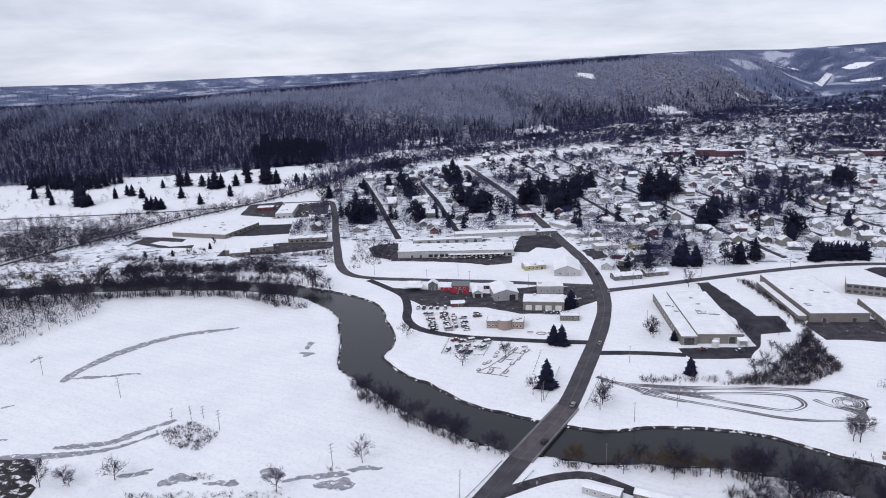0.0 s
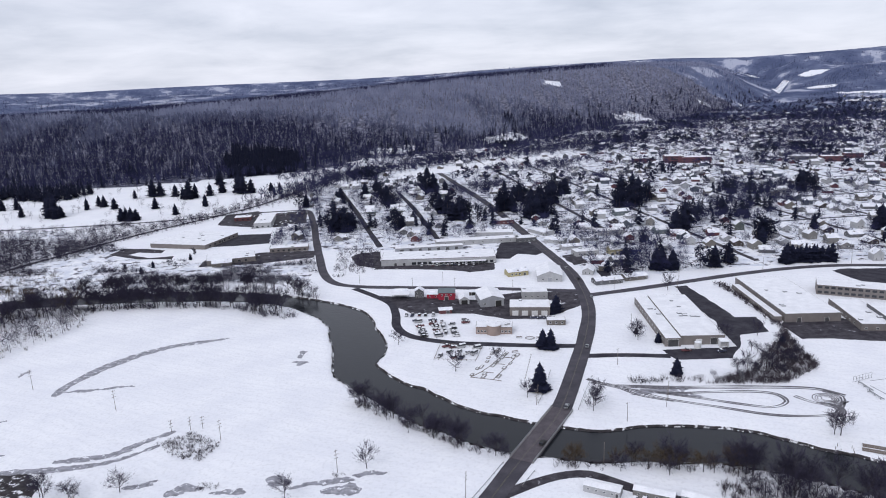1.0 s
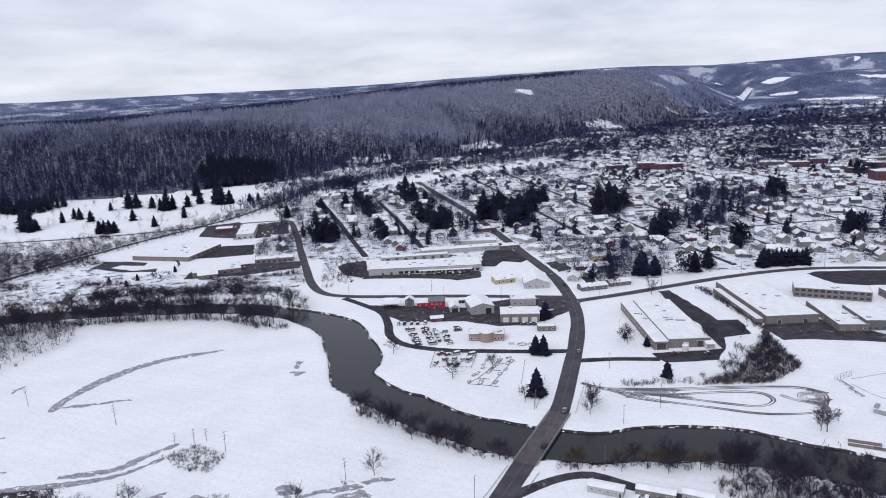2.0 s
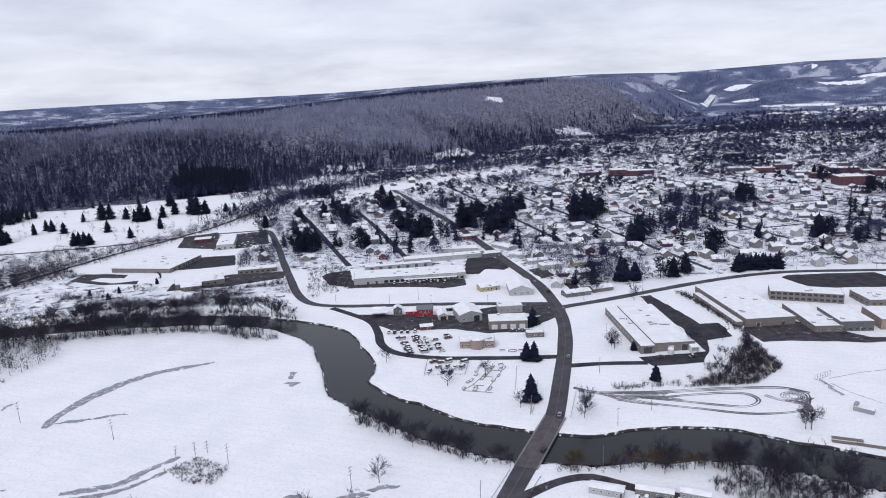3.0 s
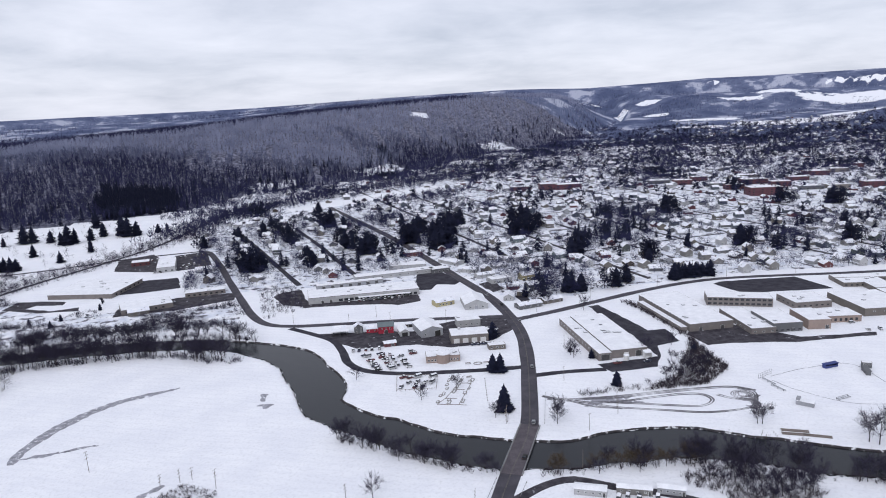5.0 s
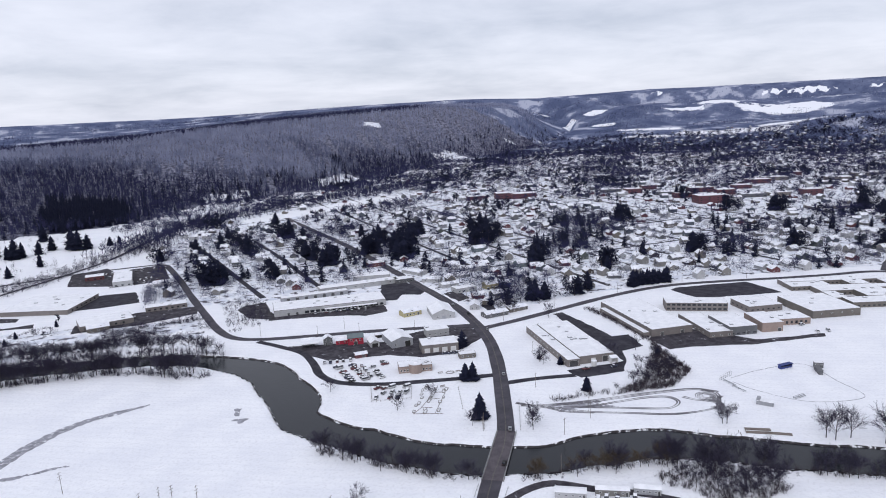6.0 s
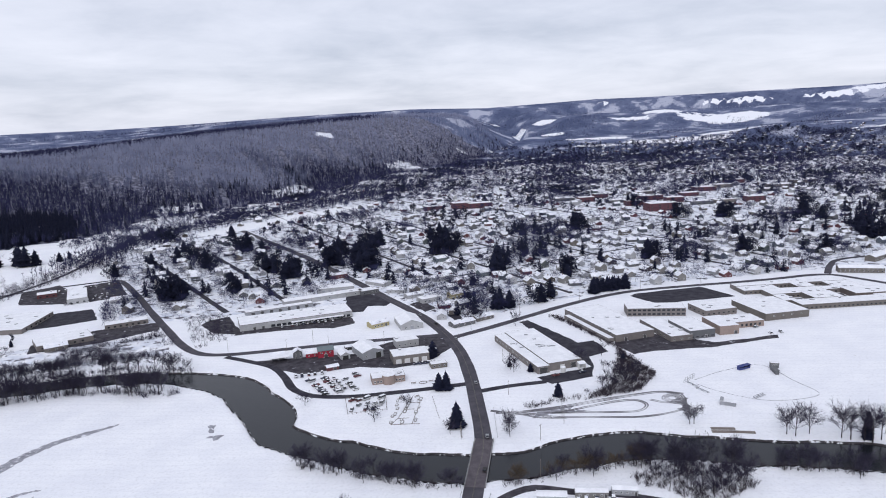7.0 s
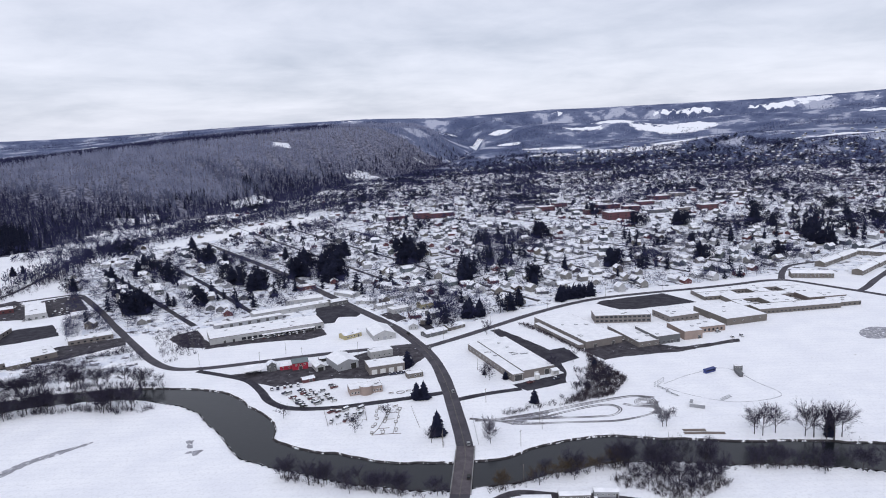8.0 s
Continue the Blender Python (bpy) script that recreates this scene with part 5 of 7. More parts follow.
lot("small cleared car park at the junction", [(109.2, 497.3), (117.5, 503.0), (117.1, 478.9), (109.2, 473.7)], "asphalt", 0.05)
lot("slushy car park beside the main road", [(92.5, 545.6), (106.4, 552.0), (108.6, 521.1), (96.2, 515.0)], "slush", 0.05)

# trailers south of the river
for x, y, r, c, L in ((43, 209.5, -28, "white", 13), (60, 205, -26, "cream", 14), (74, 200.5, -30, "steel", 11)):
    gable_building("mobile_home", "long narrow %s mobile home with a snowy roof" % c, "mobile home", x, y, L, 4.6, 2.7, .55, r, c, wins=[("s", -L * .36, L * .3, 4, 1, .8, 1.1)], doors=[("s", L * .42, .9, 2, "metaldark")], roof="roofsnow", roof_label="low roof under smooth snow", over=.15)

# red-brick buildings of the town centre
RB = random.Random(5)
CENTRE = [(345, 1150, 38, 22, 9, "r"), (392, 1140, 30, 26, 13, "r"), (425, 1128, 46, 24, 11, "r"), (594.2, 1115.0, 42.0, 23.0, 7, "g"), (622.2, 1076.6, 31.0, 17.0, 10, "r"), (676.9, 1110.8, 28.0, 15.0, 9, "r"), (659.3, 1030.1, 41.0, 23.0, 6, "g"), (656.1, 977.9, 30.0, 16.0, 10, "r"), (765.3, 1090.6, 38.0, 21.0, 9, "t"), (653.0, 900.7, 49.0, 26, 15, "r"), (727.2, 1024.6, 42.0, 23.0, 10, "r"), (736.2, 969.1, 31.0, 17.0, 11, "r"), (896.4, 1073.2, 42.0, 23.0, 10, "r"), (960.7, 1101.0, 48.0, 26, 8, "b"), (1047.4, 1148.9, 39.0, 21.0, 9, "r"), (844.0, 889.6, 33.0, 18.0, 12, "r")] + [
    (969.9, 997.1, 58.0, 26, 6, "g"), (1047.0, 1025.1, 49.0, 26, 8, "b"), (751.9, 921.2, 40.0, 22.0, 7, "g"), (796.3, 912.3, 37.0, 20.0, 7, "b"), (1145.9, 1056.8, 52.0, 26, 8, "t"), (817.3, 1025.5, 33.0, 18.0, 8, "r"), (748.9, 762.3, 60.0, 26, 5, "b"), (668.3, 1201.4, 34.0, 19.0, 8, "b")]
for x, y, L, W, h, c in CENTRE:
    c = {"r": "redbrick", "g": "grey", "t": "tan", "b": "buff"}[c]
    h *= 0.85
    k = max(1, int(h / 3.4))
    flat_building("brick_block", "%s %s town-centre block with a snowy roof" % ({"redbrick": "red-brick", "brick": "dark-brick", "tan": "tan-brick", "grey": "grey-brick", "buff": "buff-brick"}[c], ("single-storey", "two-storey", "three-storey", "four-storey")[k - 1]), "block", x, y, L, W, h, -14 + RB.uniform(-4, 4), c,
                  wins=[("s", -L * .42, L * .42, 4, 3.0, 1.7, 1.2 + 3.6 * j) for j in range(min(k, 3))] + [("w", -W * .25, W * .25, 2, 3.0, 1.7, 1.2 + 3.6 * j) for j in range(min(k, 2))], units=2)
# rows of low apartments by the school road
for x, y, L, r in ((519, 436, 40, -36), (590, 469, 44, 14), (634, 480, 42, 15), (586, 424, 50, 17), (634, 438, 46, 17), (672, 470, 36, -62), (720, 462, 50, 17)):
    gable_building("apartment_row", "long low row of tan apartments under snow", "apartments", x, y, L, 10, 5, 1.8, r, "tan", wins=[("s", -L * .45, L * .45, 10, 1.3, 1.3, 1), ("s", -L * .45, L * .45, 10, 1.3, 1.3, 3.3)], roof="roofsnow", roof_label="low gabled roof under smooth snow")

# ---------------------------------------------------------------- houses
protos = []
for i, (c, L, W, h, rise, wing, porch, chim) in enumerate((
        ("white", 11, 8, 5.4, 2.8, None, 2.0, True), ("cream", 10, 8, 3.2, 2.6, (2.4, 3.5, 4.6, 3.2, 1.7), 0, True), ("grey", 12, 8.5, 3.0, 2.4, None, 0, False), ("tan", 9.5, 8, 5.2, 2.8, None, 2.0, False),
        ("blue", 10, 7.5, 5.0, 2.6, (-2.2, 3, 4.4, 4.6, 1.8), 0, True), ("brown", 12, 8, 3.0, 2.2, None, 1.8, True), ("green", 9, 8, 5.4, 3.0, None, 1.8, False), ("red", 10, 8, 3.4, 2.6, None, 0, True),
        ("white", 13, 8, 3.0, 2.2, (3.4, 4, 5, 3.0, 1.8), 0, False), ("cream", 9.5, 8, 5.2, 2.8, None, 2.0, True), ("white", 9, 7.5, 5.6, 3.2, None, 1.8, False), ("steel", 11, 8, 3.2, 2.5, None, 0, False))):
    two = h > 4.5
    word = {"steel": "pale grey"}.get(c, c)
    wins = [("w", -2, 2, 2, .95, 1.3, .9), ("e", -2, 2, 2, .95, 1.3, .9)]
    wins += [("s", -L * .36, -L * .36, 1, 1.3, 1.3, .9)]  if not two else [("s", -L * .34, L * .34, 2, .95, 1.3, 3.4)]
    label = "%s %s house with a snow-covered gabled roof" % (("two-storey" if two else "single-storey"), word)
    protos.append(gable_building("house", label, "house", 0, -700 - 20 * i, L, W, h, rise, 0, c, wins, [("s", L * .1, 1.0, 2.05, "w_brown")], chimney=chim, porch=porch, wing=wing, group="houses of the town"))
GROVES = [(95, 770, 48), (205, 755, 30), (20, 722, 22), (-49, 671, 9), (-110, 678, 22), (162, 494, 12), (200, 492, 22), (221, 625, 15), (269, 574, 12), (272, 499, 22), (310, 700, 55), (420, 560, 30), (355, 830, 40)]
BLOCKED = [(x, y, max(L, W) * .62 + 5) for x, y, L, W, h, c in CENTRE] + GROVES + [(x, y, 15) for x, y, *_ in JUNCTION] + [(44, 633, 26), (26, 606, 30), (112, 548, 15), (116, 570, 14), (108, 600, 17), (100, 640, 15), (128, 588, 16), (150, 620, 19), (140, 520, 14), (118, 500, 12), (60, 690, 14), (70, 606, 15), (519, 436, 30),
           (590, 469, 32), (634, 480, 32), (586, 424, 34), (634, 438, 34), (672, 470, 28), (720, 462, 34), (135, 560, 13)]
HS = np.random.RandomState(11)
spots = []
V, U = np.array([-0.125, 0.992]), np.array([0.992, 0.125])
for k in range(-3, 36):
    for row in (-1, 1):
        s = 0.0
        while s < 1900:
            s += HS.uniform(13, 25)
            q = np.array([20.0, 600.0]) + U * (k * 68 + row * 18 + HS.uniform(-4.5, 6)) + V * (s - 260)
            spots.append((q[0], q[1], row, k))
spots = np.array(spots)
x, y = spots[:, 0], spots[:, 1]
ok = inside(x, y, [(-165, 625), (-60, 612), (85, 655), (104, 480), (160, 476), (250, 505), (360, 492), (480, 468), (760, 490), (1500, 600), (2200, 1000), (2200, 2100), (1350, 2500), (700, 2080), (180, 1500), (-60, 1340), (-150, 1130), (-175, 900)])
for bx, by, br in BLOCKED:
    ok &= np.hypot(x - bx, y - by) > br
for line, w in LINES:
    ok &= distance(x, y, line)[0] > w / 2 + 9
ok &= ((spots[:, 1] * 0.3 + spots[:, 0] * 0.1) % 1.0 < 0.93)
cross = np.abs(((x * V[0] + y * V[1]) % 118) - 59) < 52
ok &= cross
ok &= distance(x, y, STRIP)[0] > 24
spots = spots[ok]
spots = spots[np.argsort(np.hypot(spots[:, 0] + 50, spots[:, 1]))]
near, rest = spots[:190], spots[190:]
for x, y, row, k in near:
    pr = protos[HS.randint(len(protos))]
    turn = (90 if row > 0 else -90) + HS.choice([0, 0, 90]) + HS.uniform(-12, 12) - 7
    copy_thing(pr, pose(x, y, 0, 0, 0, turn))
for pr in protos:
    x, y, row, k = rest[0]
    rest = rest[1:]
    pr.matrix_basis = pose(x, y, float(ground_z(x, y)), 0, 0, 83)

# houses farther off: one joined mesh
hv, hm = [], []


def far_house(L, W, h, rise, wi):
    m = Mesh()
    m.box(-L / 2, -W / 2, -1, L / 2, W / 2, h, wi)
    m.add([(-L / 2, -W / 2, h), (-L / 2, W / 2, h), (-L / 2, 0, h + rise)], [(0, 2, 1)], wi)
    m.add([(L / 2, -W / 2, h), (L / 2, W / 2, h), (L / 2, 0, h + rise)], [(0, 1, 2)], wi)
    o = .5
    for s in (-1, 1):
        m.add([(-L / 2 - o, s * (W / 2 + o), h - o * rise / W * 2), (L / 2 + o, s * (W / 2 + o), h - o * rise / W * 2), (L / 2 + o, 0, h + rise), (-L / 2 - o, 0, h + rise)], [(0, 1, 2, 3) if s < 0 else (3, 2, 1, 0)], 0)
    for xx in (-L * .3, L * .3):
        for s in (-1, 1):
            m.box(xx - .5, s * W / 2 - .05, h - 2, xx + .5, s * W / 2 + .05, h - .7, 1)
    tri, mi = [], []
    for f, k_ in zip(m.f, m.m):
        for j in range(1, len(f) - 1):
            tri.append([m.v[f[0]], m.v[f[j]], m.v[f[j + 1]]])
            mi.append(k_)
    return np.array(tri), np.array(mi)


far_mats = ["houseroof", "glass", "w_white", "w_cream", "w_grey", "w_tan", "w_brown", "w_blue", "w_red", "w_steel"]
rest = rest + np.column_stack([HS.uniform(-16, 16, len(rest)), HS.uniform(-10, 10, len(rest)), np.zeros(len(rest)), np.zeros(len(rest))]) * (np.hypot(rest[:, 0], rest[:, 1]) > 800)[:, None]
fh = [far_house(HS.uniform(9, 13), HS.uniform(7.5, 9), h, rise, 2 + i % 8) for i, (h, rise) in enumerate([(5.2, 2.8), (3.2, 2.5), (5.4, 3.0), (3.2, 2.3), (3.4, 2.6), (5.0, 2.6), (3.2, 2.4), (5.2, 2.6)])]
rest = rest[HS.uniform(0, 1, len(rest)) < 0.72 * np.clip(1000 / np.hypot(rest[:, 0], rest[:, 1]), 0.2, 1) ** 1.3]
scatter("far_houses", "crowded snow-roofed houses of the town beyond", "houses", fh, with_z(rest[:, :2]), np.ones(len(rest)), [M[k] for k in far_mats], turn=np.radians(83 + 90 * HS.randint(0, 2, len(rest)) + HS.uniform(-14, 14, len(rest))))
# ---------------------------------------------------------------- single trees
def tree_proto(name, label, wood, tri, crown_mat, i, group):
    t = thing(name, label, "tree", pose(40 * i, -900, 0), group)
    part("trunk", wood, M["bark"], t)
    part("crown", tri_mesh("crown", tri, M[crown_mat]), None, t)
    return t


bare_pr, pine_pr, willow_pr = [], [], []
for i in range(5):
    wood, tri = bare_tree(12, 15, 9, 8, 0.036, 0.62)
    bare_pr.append(tree_proto("bare_tree", "leafless grey-brown tree with fine twigs", wood, tri, "twig", i, "leafless trees"))
for i in range(2):
    wood, tri = bare_tree(11, 13, 9, 8, 0.036, 0.8)
    willow_pr.append(tree_proto("willow_tree", "leafless yellow-brown willow on the river bank", wood, tri, "willow", 6 + i, "willows"))
for i in range(4):
    wood, tri = conifer(14, 18, 18, 0.34 + 0.04 * (i % 3), 0.62)
    pine_pr.append(tree_proto("evergreen_tree", "tall dark green evergreen tree above the snow", wood, tri, "needle", 10 + i, "evergreens"))
round_pr = []
for i in range(4):
    wood, tri = round_pine(15, 230, 0.055, 0.26 + 0.04 * (i % 3))
    round_pr.append(tree_proto("evergreen_tree", "broad dark pine with a rounded uneven crown", wood, tri, "needle", 16 + i, "evergreens"))
near_pr = []
for i in range(2):
    wood, tri = conifer(14, 26, 24, 0.34 + 0.03 * i, 0.7)
    near_pr.append(tree_proto("evergreen_tree", "broad dark pine with dense ragged boughs", wood, tri, "needle", 21 + i, "evergreens"))
TS = np.random.RandomState(23)


def plant(prs, pts, lo, hi, fat=1.0):
    for x, y in pts:
        s = TS.uniform(lo, hi)
        o = copy_thing(prs[TS.randint(len(prs))], pose(x, y, float(ground_z(x, y)) - 0.05, 0, 0, TS.uniform(0, 360)))
        o.scale = (s * fat * TS.uniform(.9, 1.1), s * fat * TS.uniform(.9, 1.1), s)


def along(pts, n_, width):
    line = spline(pts, 3)
    i = TS.randint(0, len(line), n_)
    return line[i] + TS.normal(size=(n_, 2)) * width


def cloud_of(poly, n_):
    p = np.array(poly, float)
    q = np.column_stack([TS.uniform(p[:, 0].min(), p[:, 0].max(), n_ * 4), TS.uniform(p[:, 1].min(), p[:, 1].max(), n_ * 4)])
    return q[inside(q[:, 0], q[:, 1], poly)][:n_]


# evergreens that stand alone or in small groups
PINES = [(34, 294.5, 1.0), (48, 345, .85), (44, 347, .8), (62, 406, .75), (59, 402, .6), (154, 494, 1.2), (160, 499, 1.3), (166, 492, 1.2), (187, 492, 1.3), (193, 490, 1.2), (199, 495, 1.3), (214, 505, 1.2), (211, 502, 1.1), (222, 624, 1.4), (216, 628, 1.2), (228, 630, 1.3), (268, 574, 1.3), (273, 580, 1.2), (-49, 671, 1.3), (-45, 677, 1.0), (-107, 680, 1.2), (-112, 686, 1.2), (-101, 676, 1.1), (-118, 672, 1.0), (-96, 690, 1.1), (20, 720, 1.4), (14, 726, 1.3), (26, 728, 1.2)] + [
    (8, 716, 1.2), (33, 700, 1.3), (3, 738, 1.1), (103, 305, .62), (104.5, 306, .5), (119, 388, .4), (108, 348, .45), (100, 362, .35), (171, 336, .4), (-20, 1061, 1.2), (-91, 956, 1.1), (-66, 799, 1.2), (-61, 790, 1), (2, 752, 1.3), (-5, 773, 1.1), (80, 876, 1.2), (-61, 934, 1.1), (-118, 728, 1.1), (-174, 824, 1.2), (-168, 832, 1), (4, 886, 1.2), (-129, 860, 1.1), (-135, 868, .9), (210, 612, 1.2), (267, 562, 1.1), (431, 815, 1.3), (340, 878, 1.3), (171, 583, .8)] + [
    (337, 608, 1.0), (257, 618, .9), (-486, 842, 1.2), (-478, 838, 1.2), (-492, 848, 1.1), (-409, 971, 1.3), (-400, 975, 1.1), (-347, 938, 1.2), (-340, 944, 1.0), (-356, 941, .9), (-344, 1070, 1.4), (-287, 974, 1.3), (-280, 968, 1.4), (-292, 985, 1.2), (-270, 972, 1.0), (-520, 905, .9), (-560, 900, .8), (-315, 985, .9), (-325, 960, .9), (-375, 965, .8), (-430, 960, .7), (-455, 905, .7), (-520, 840, .7)]
PINES += [(x, y, 0.42) for x, y in [(-274.2, 559.1), (-253.9, 542.5), (-251.4, 560.6), (-240.0, 565.1), (-229.4, 600.6), (-227.5, 583.6), (-230.9, 556.6)]]
PINES += [(x, y, 0.75) for x, y in [(-577.4, 896.6), (-478.9, 824.3), (-467.4, 818.8), (-466.3, 829.9), (-444.0, 896.2), (-421.4, 875.1), (-365.5, 865.8), (-374.3, 786.7), (-370.2, 789.6), (-362.7, 785.0), (-357.9, 787.8), (-303.0, 868.0), (-457.4, 876.8), (-244.1, 982.2), (-233.8, 991.2), (-322.3, 815.1)]]
for x, y, s in PINES:
    s *= 0.95 if 480 < y < 600 else 1.45 if x < -250 else 1.15 if y >= 600 else 1.0
    plant(near_pr if 30 < x < 50 and y < 350 else round_pr if y > 480 and x > -250 and TS.uniform() < .55 else pine_pr, [(x, y)], s * .9, s * 1.1)
for gx_, gy_, gr, k in ((68, 755, 11, 8), (84, 812, 16, 9), (96, 710, 13, 12), (122, 790, 16, 8), (142, 850, 16, 8), (104, 750, 14, 7), (206, 752, 15, 11), (228, 775, 12, 7), (228, 830, 14, 6), (222, 627, 7, 4), (273, 574, 6, 4), (-4, 770, 14, 6), (14, 722, 8, 5), (-16, 925, 12, 5), (-90, 880, 12, 5),
                        (-71, 830, 8, 3), (-54, 676, 5, 3), (-108, 680, 14, 8), (398, 597, 7, 6), (501, 562, 8, 5), (567, 512, 6, 4), (782, 730, 13, 6), (850, 788, 12, 5), (680, 782, 12, 6), (690, 550, 14, 8), (740, 600, 14, 8), (770, 690, 9, 4), (650, 970, 12, 5), (622, 815, 12, 5), (441, 819, 14, 6), (996, 750, 18, 7)):
    a, rr_ = TS.uniform(0, 6.28, k), gr * np.sqrt(TS.uniform(0, 1, k))
    xs, ys = gx_ + rr_ * np.cos(a), gy_ + rr_ * np.sin(a)
    tall = TS.uniform(0, 1, k) < .35
    plant(round_pr, np.column_stack([xs, ys])[~tall], 1.2, 1.75, 1.1)
    plant(pine_pr, np.column_stack([xs, ys])[tall], 1.3, 1.9, 0.95)
plant(pine_pr, np.column_stack([np.linspace(254, 290, 12), 499 + TS.uniform(-3, 3, 12)]), .85, 1.1)

# bare trees on the banks and in the fields
plant(bare_pr, [(27, 287), (-5, 320), (17, 329), (-36, 360), (145, 242), (147, 241), (98, 357), (98, 352), (117, 470), (125, 466), (145, 441), (-71, 214), (-163, 222), (-160, 219), (-43, 232), (56, 276), (58, 281), (54, 271), (138, 305), (132, 302), (150, 310), (143, 345), (165, 352)], .75, 1.0)
plant(bare_pr, [(179.7, 211.6), (181.8, 208.1), (190.0, 207.2), (199.7, 197.0), (202.2, 194.0), (206.6, 190.0), (209.2, 187.7), (214.9, 187.5)], 1.25, 1.65, .95)
plant(pine_pr, [(209.9, 191.1)], 1.0, 1.2, .55)
plant(bare_pr, along([(-251.2, 450.6), (-206.2, 452.3), (-156.1, 444.9), (-117.8, 422.5)], 74, 3.4), .85, 1.4)
plant(bare_pr, along([(-271.7, 485.4), (-196.7, 488.4), (-131.5, 476.3), (-98.2, 453.7)], 36, 1.8), .8, 1.25)
plant(willow_pr, along([(-336, 435.5), (-296.2, 451), (-256.2, 452.6)], 18, 9), .9, 1.5)
plant(bare_pr, along([(-335.9, 425.5), (-296, 436), (-256.2, 446.6)], 30, 9), 1.0, 1.6)
plant(bare_pr, along([(-50.9, 287.4), (-23.6, 261.7), (0.7, 243.1), (14.8, 236.2)], 34, 1.7), .45, .95, 1.1)
plant(willow_pr, along([(34.9, 229.5), (56.9, 225.8), (97, 219.4)], 16, 1.5), .6, 1.0)
plant(bare_pr, along([(56.9, 224.8), (107.1, 215.5), (132.3, 199.8), (167.6, 174.3), (205, 150)], 44, 2.6), .6, 1.2)
plant(bare_pr, cloud_of([(82, 208), (107, 212), (132, 197), (128, 184), (104, 180)], 26), .6, 1.0)
plant(bare_pr, cloud_of([(112, 296), (150, 293), (174, 310), (178, 345), (160, 345), (140, 312)], 26), .3, .6)

# ---------------------------------------------------------------- thickets and town trees, joined
mid_bare = []
for _ in range(8):
    rows, mi = bare_crown(11, 46, 0.085, 0.40)
    mid_bare.append((rows, mi))
bush = []
for _ in range(6):
    rows = shrub(2.8, 11, 6)
    bush.append((rows, np.zeros(len(rows), int)))


def banded(p, cut=0.0):
    """Keeps what falls into long strips, with open snow between them."""
    return p[value_noise(p[:, 0] / 55, p[:, 1] / 9, 95) + 0.6 * value_noise(p[:, 0] / 14, p[:, 1] / 7, 96) > cut]


def thicket(label, pts, lo, hi, pr, mat, gap=1.0, name="thicket"):
    pts = free(np.asarray(pts), gap)
    scatter(name, label, "thicket", pr, with_z(pts), TS.uniform(lo, hi, len(pts)), [M[mat]])


thicket("tangled leafless scrub between the road and river", np.vstack([banded(cloud_of([(-330, 500), (-260, 498), (-180, 502), (-110, 492), (-100, 520), (-116, 560), (-190, 545), (-330, 560)], 2500), 0.12), cloud_of([(-92, 505), (-62, 520), (-62, 596), (-100, 600)], 170),
        banded(cloud_of([(-330, 560), (-220, 560), (-240, 600), (-330, 640)], 380))]), .5, 1.35, bush, "twig")
thicket("leafless scrub trees between the road and river", np.vstack([banded(cloud_of([(-330, 500), (-180, 502), (-110, 492), (-100, 520), (-116, 560), (-190, 545), (-330, 560)], 760)), cloud_of([(-90, 510), (-64, 525), (-64, 596), (-98, 600)], 46), banded(cloud_of([(-420, 480), (-330, 500), (-330, 640), (-400, 600)], 420))]), .45, .85, mid_bare, "twig", 1.0, "scrub_trees")
thicket("dark scrub covering the far river bank", np.vstack([cloud_of([(-520, 380), (-330, 425), (-245, 440), (-250, 462), (-420, 430)], 260), cloud_of([(-460, 460), (-330, 484), (-300, 500), (-330, 560), (-460, 560)], 330)]), .6, 1.4, bush, "willow")
thicket("dense dark scrub beside the playing field", np.vstack([cloud_of([(112, 293), (150, 290), (176, 308), (180, 352), (160, 330), (140, 305)], 820), along([(80, 298), (95, 299), (112, 297)], 40, 1.2), along([(184, 450), (185, 410), (184, 366), (178, 345)], 230, 1.3)]), .5, 1.4, bush, "brush", .3)
thicket("dense leafless scrub south of the river", np.vstack([cloud_of([(80, 210), (108, 213), (134, 197), (130, 180), (100, 176)], 330), along([(30.9, 229.5), (66.9, 225), (107.1, 215.5), (137.3, 197.9), (177.7, 170.5)], 190, 1.6), along([(-51.9, 287.3), (-23.6, 260.7), (0.7, 242.1), (12.8, 236.2)], 90, 1.2)]), .5, 1.4, bush, "brush", .2)
thicket("low dark scrub in strips across the river flats", np.vstack([banded(cloud_of([(-700, 560), (-430, 460), (-330, 505), (-262, 560), (-300, 640), (-420, 700), (-700, 700)], 4200), 0.05), along([(-416.4, 464.4), (-389.6, 546.8), (-358.6, 621.2), (-316.8, 711.8), (-266, 796.5), (-227.1, 877.1)], 620, 7), banded(cloud_of([(-760, 700), (-420, 715), (-330, 745), (-330, 765), (-760, 730)], 500), 0.1)]), .7, 1.6, bush, "twig", .4)
thicket("low scrub along the field edge", np.vstack([along([(-256.2, 448.6), (-206.2, 449.3), (-156.1, 441.9), (-115.8, 418.5), (-105.7, 416.6)], 150, 2.2), along([(-268.7, 486.4), (-196.7, 489.4), (-131.6, 478.3), (-98.2, 454.7)], 150, 1.4)]), .7, 1.9, bush, "twig", .2)
thicket("snowy shrubs on a small mound in the field", cloud_of([(-134, 258), (-121, 266), (-106, 256), (-110, 242), (-122, 246)], 260), .3, .7, bush, "brush", .2)
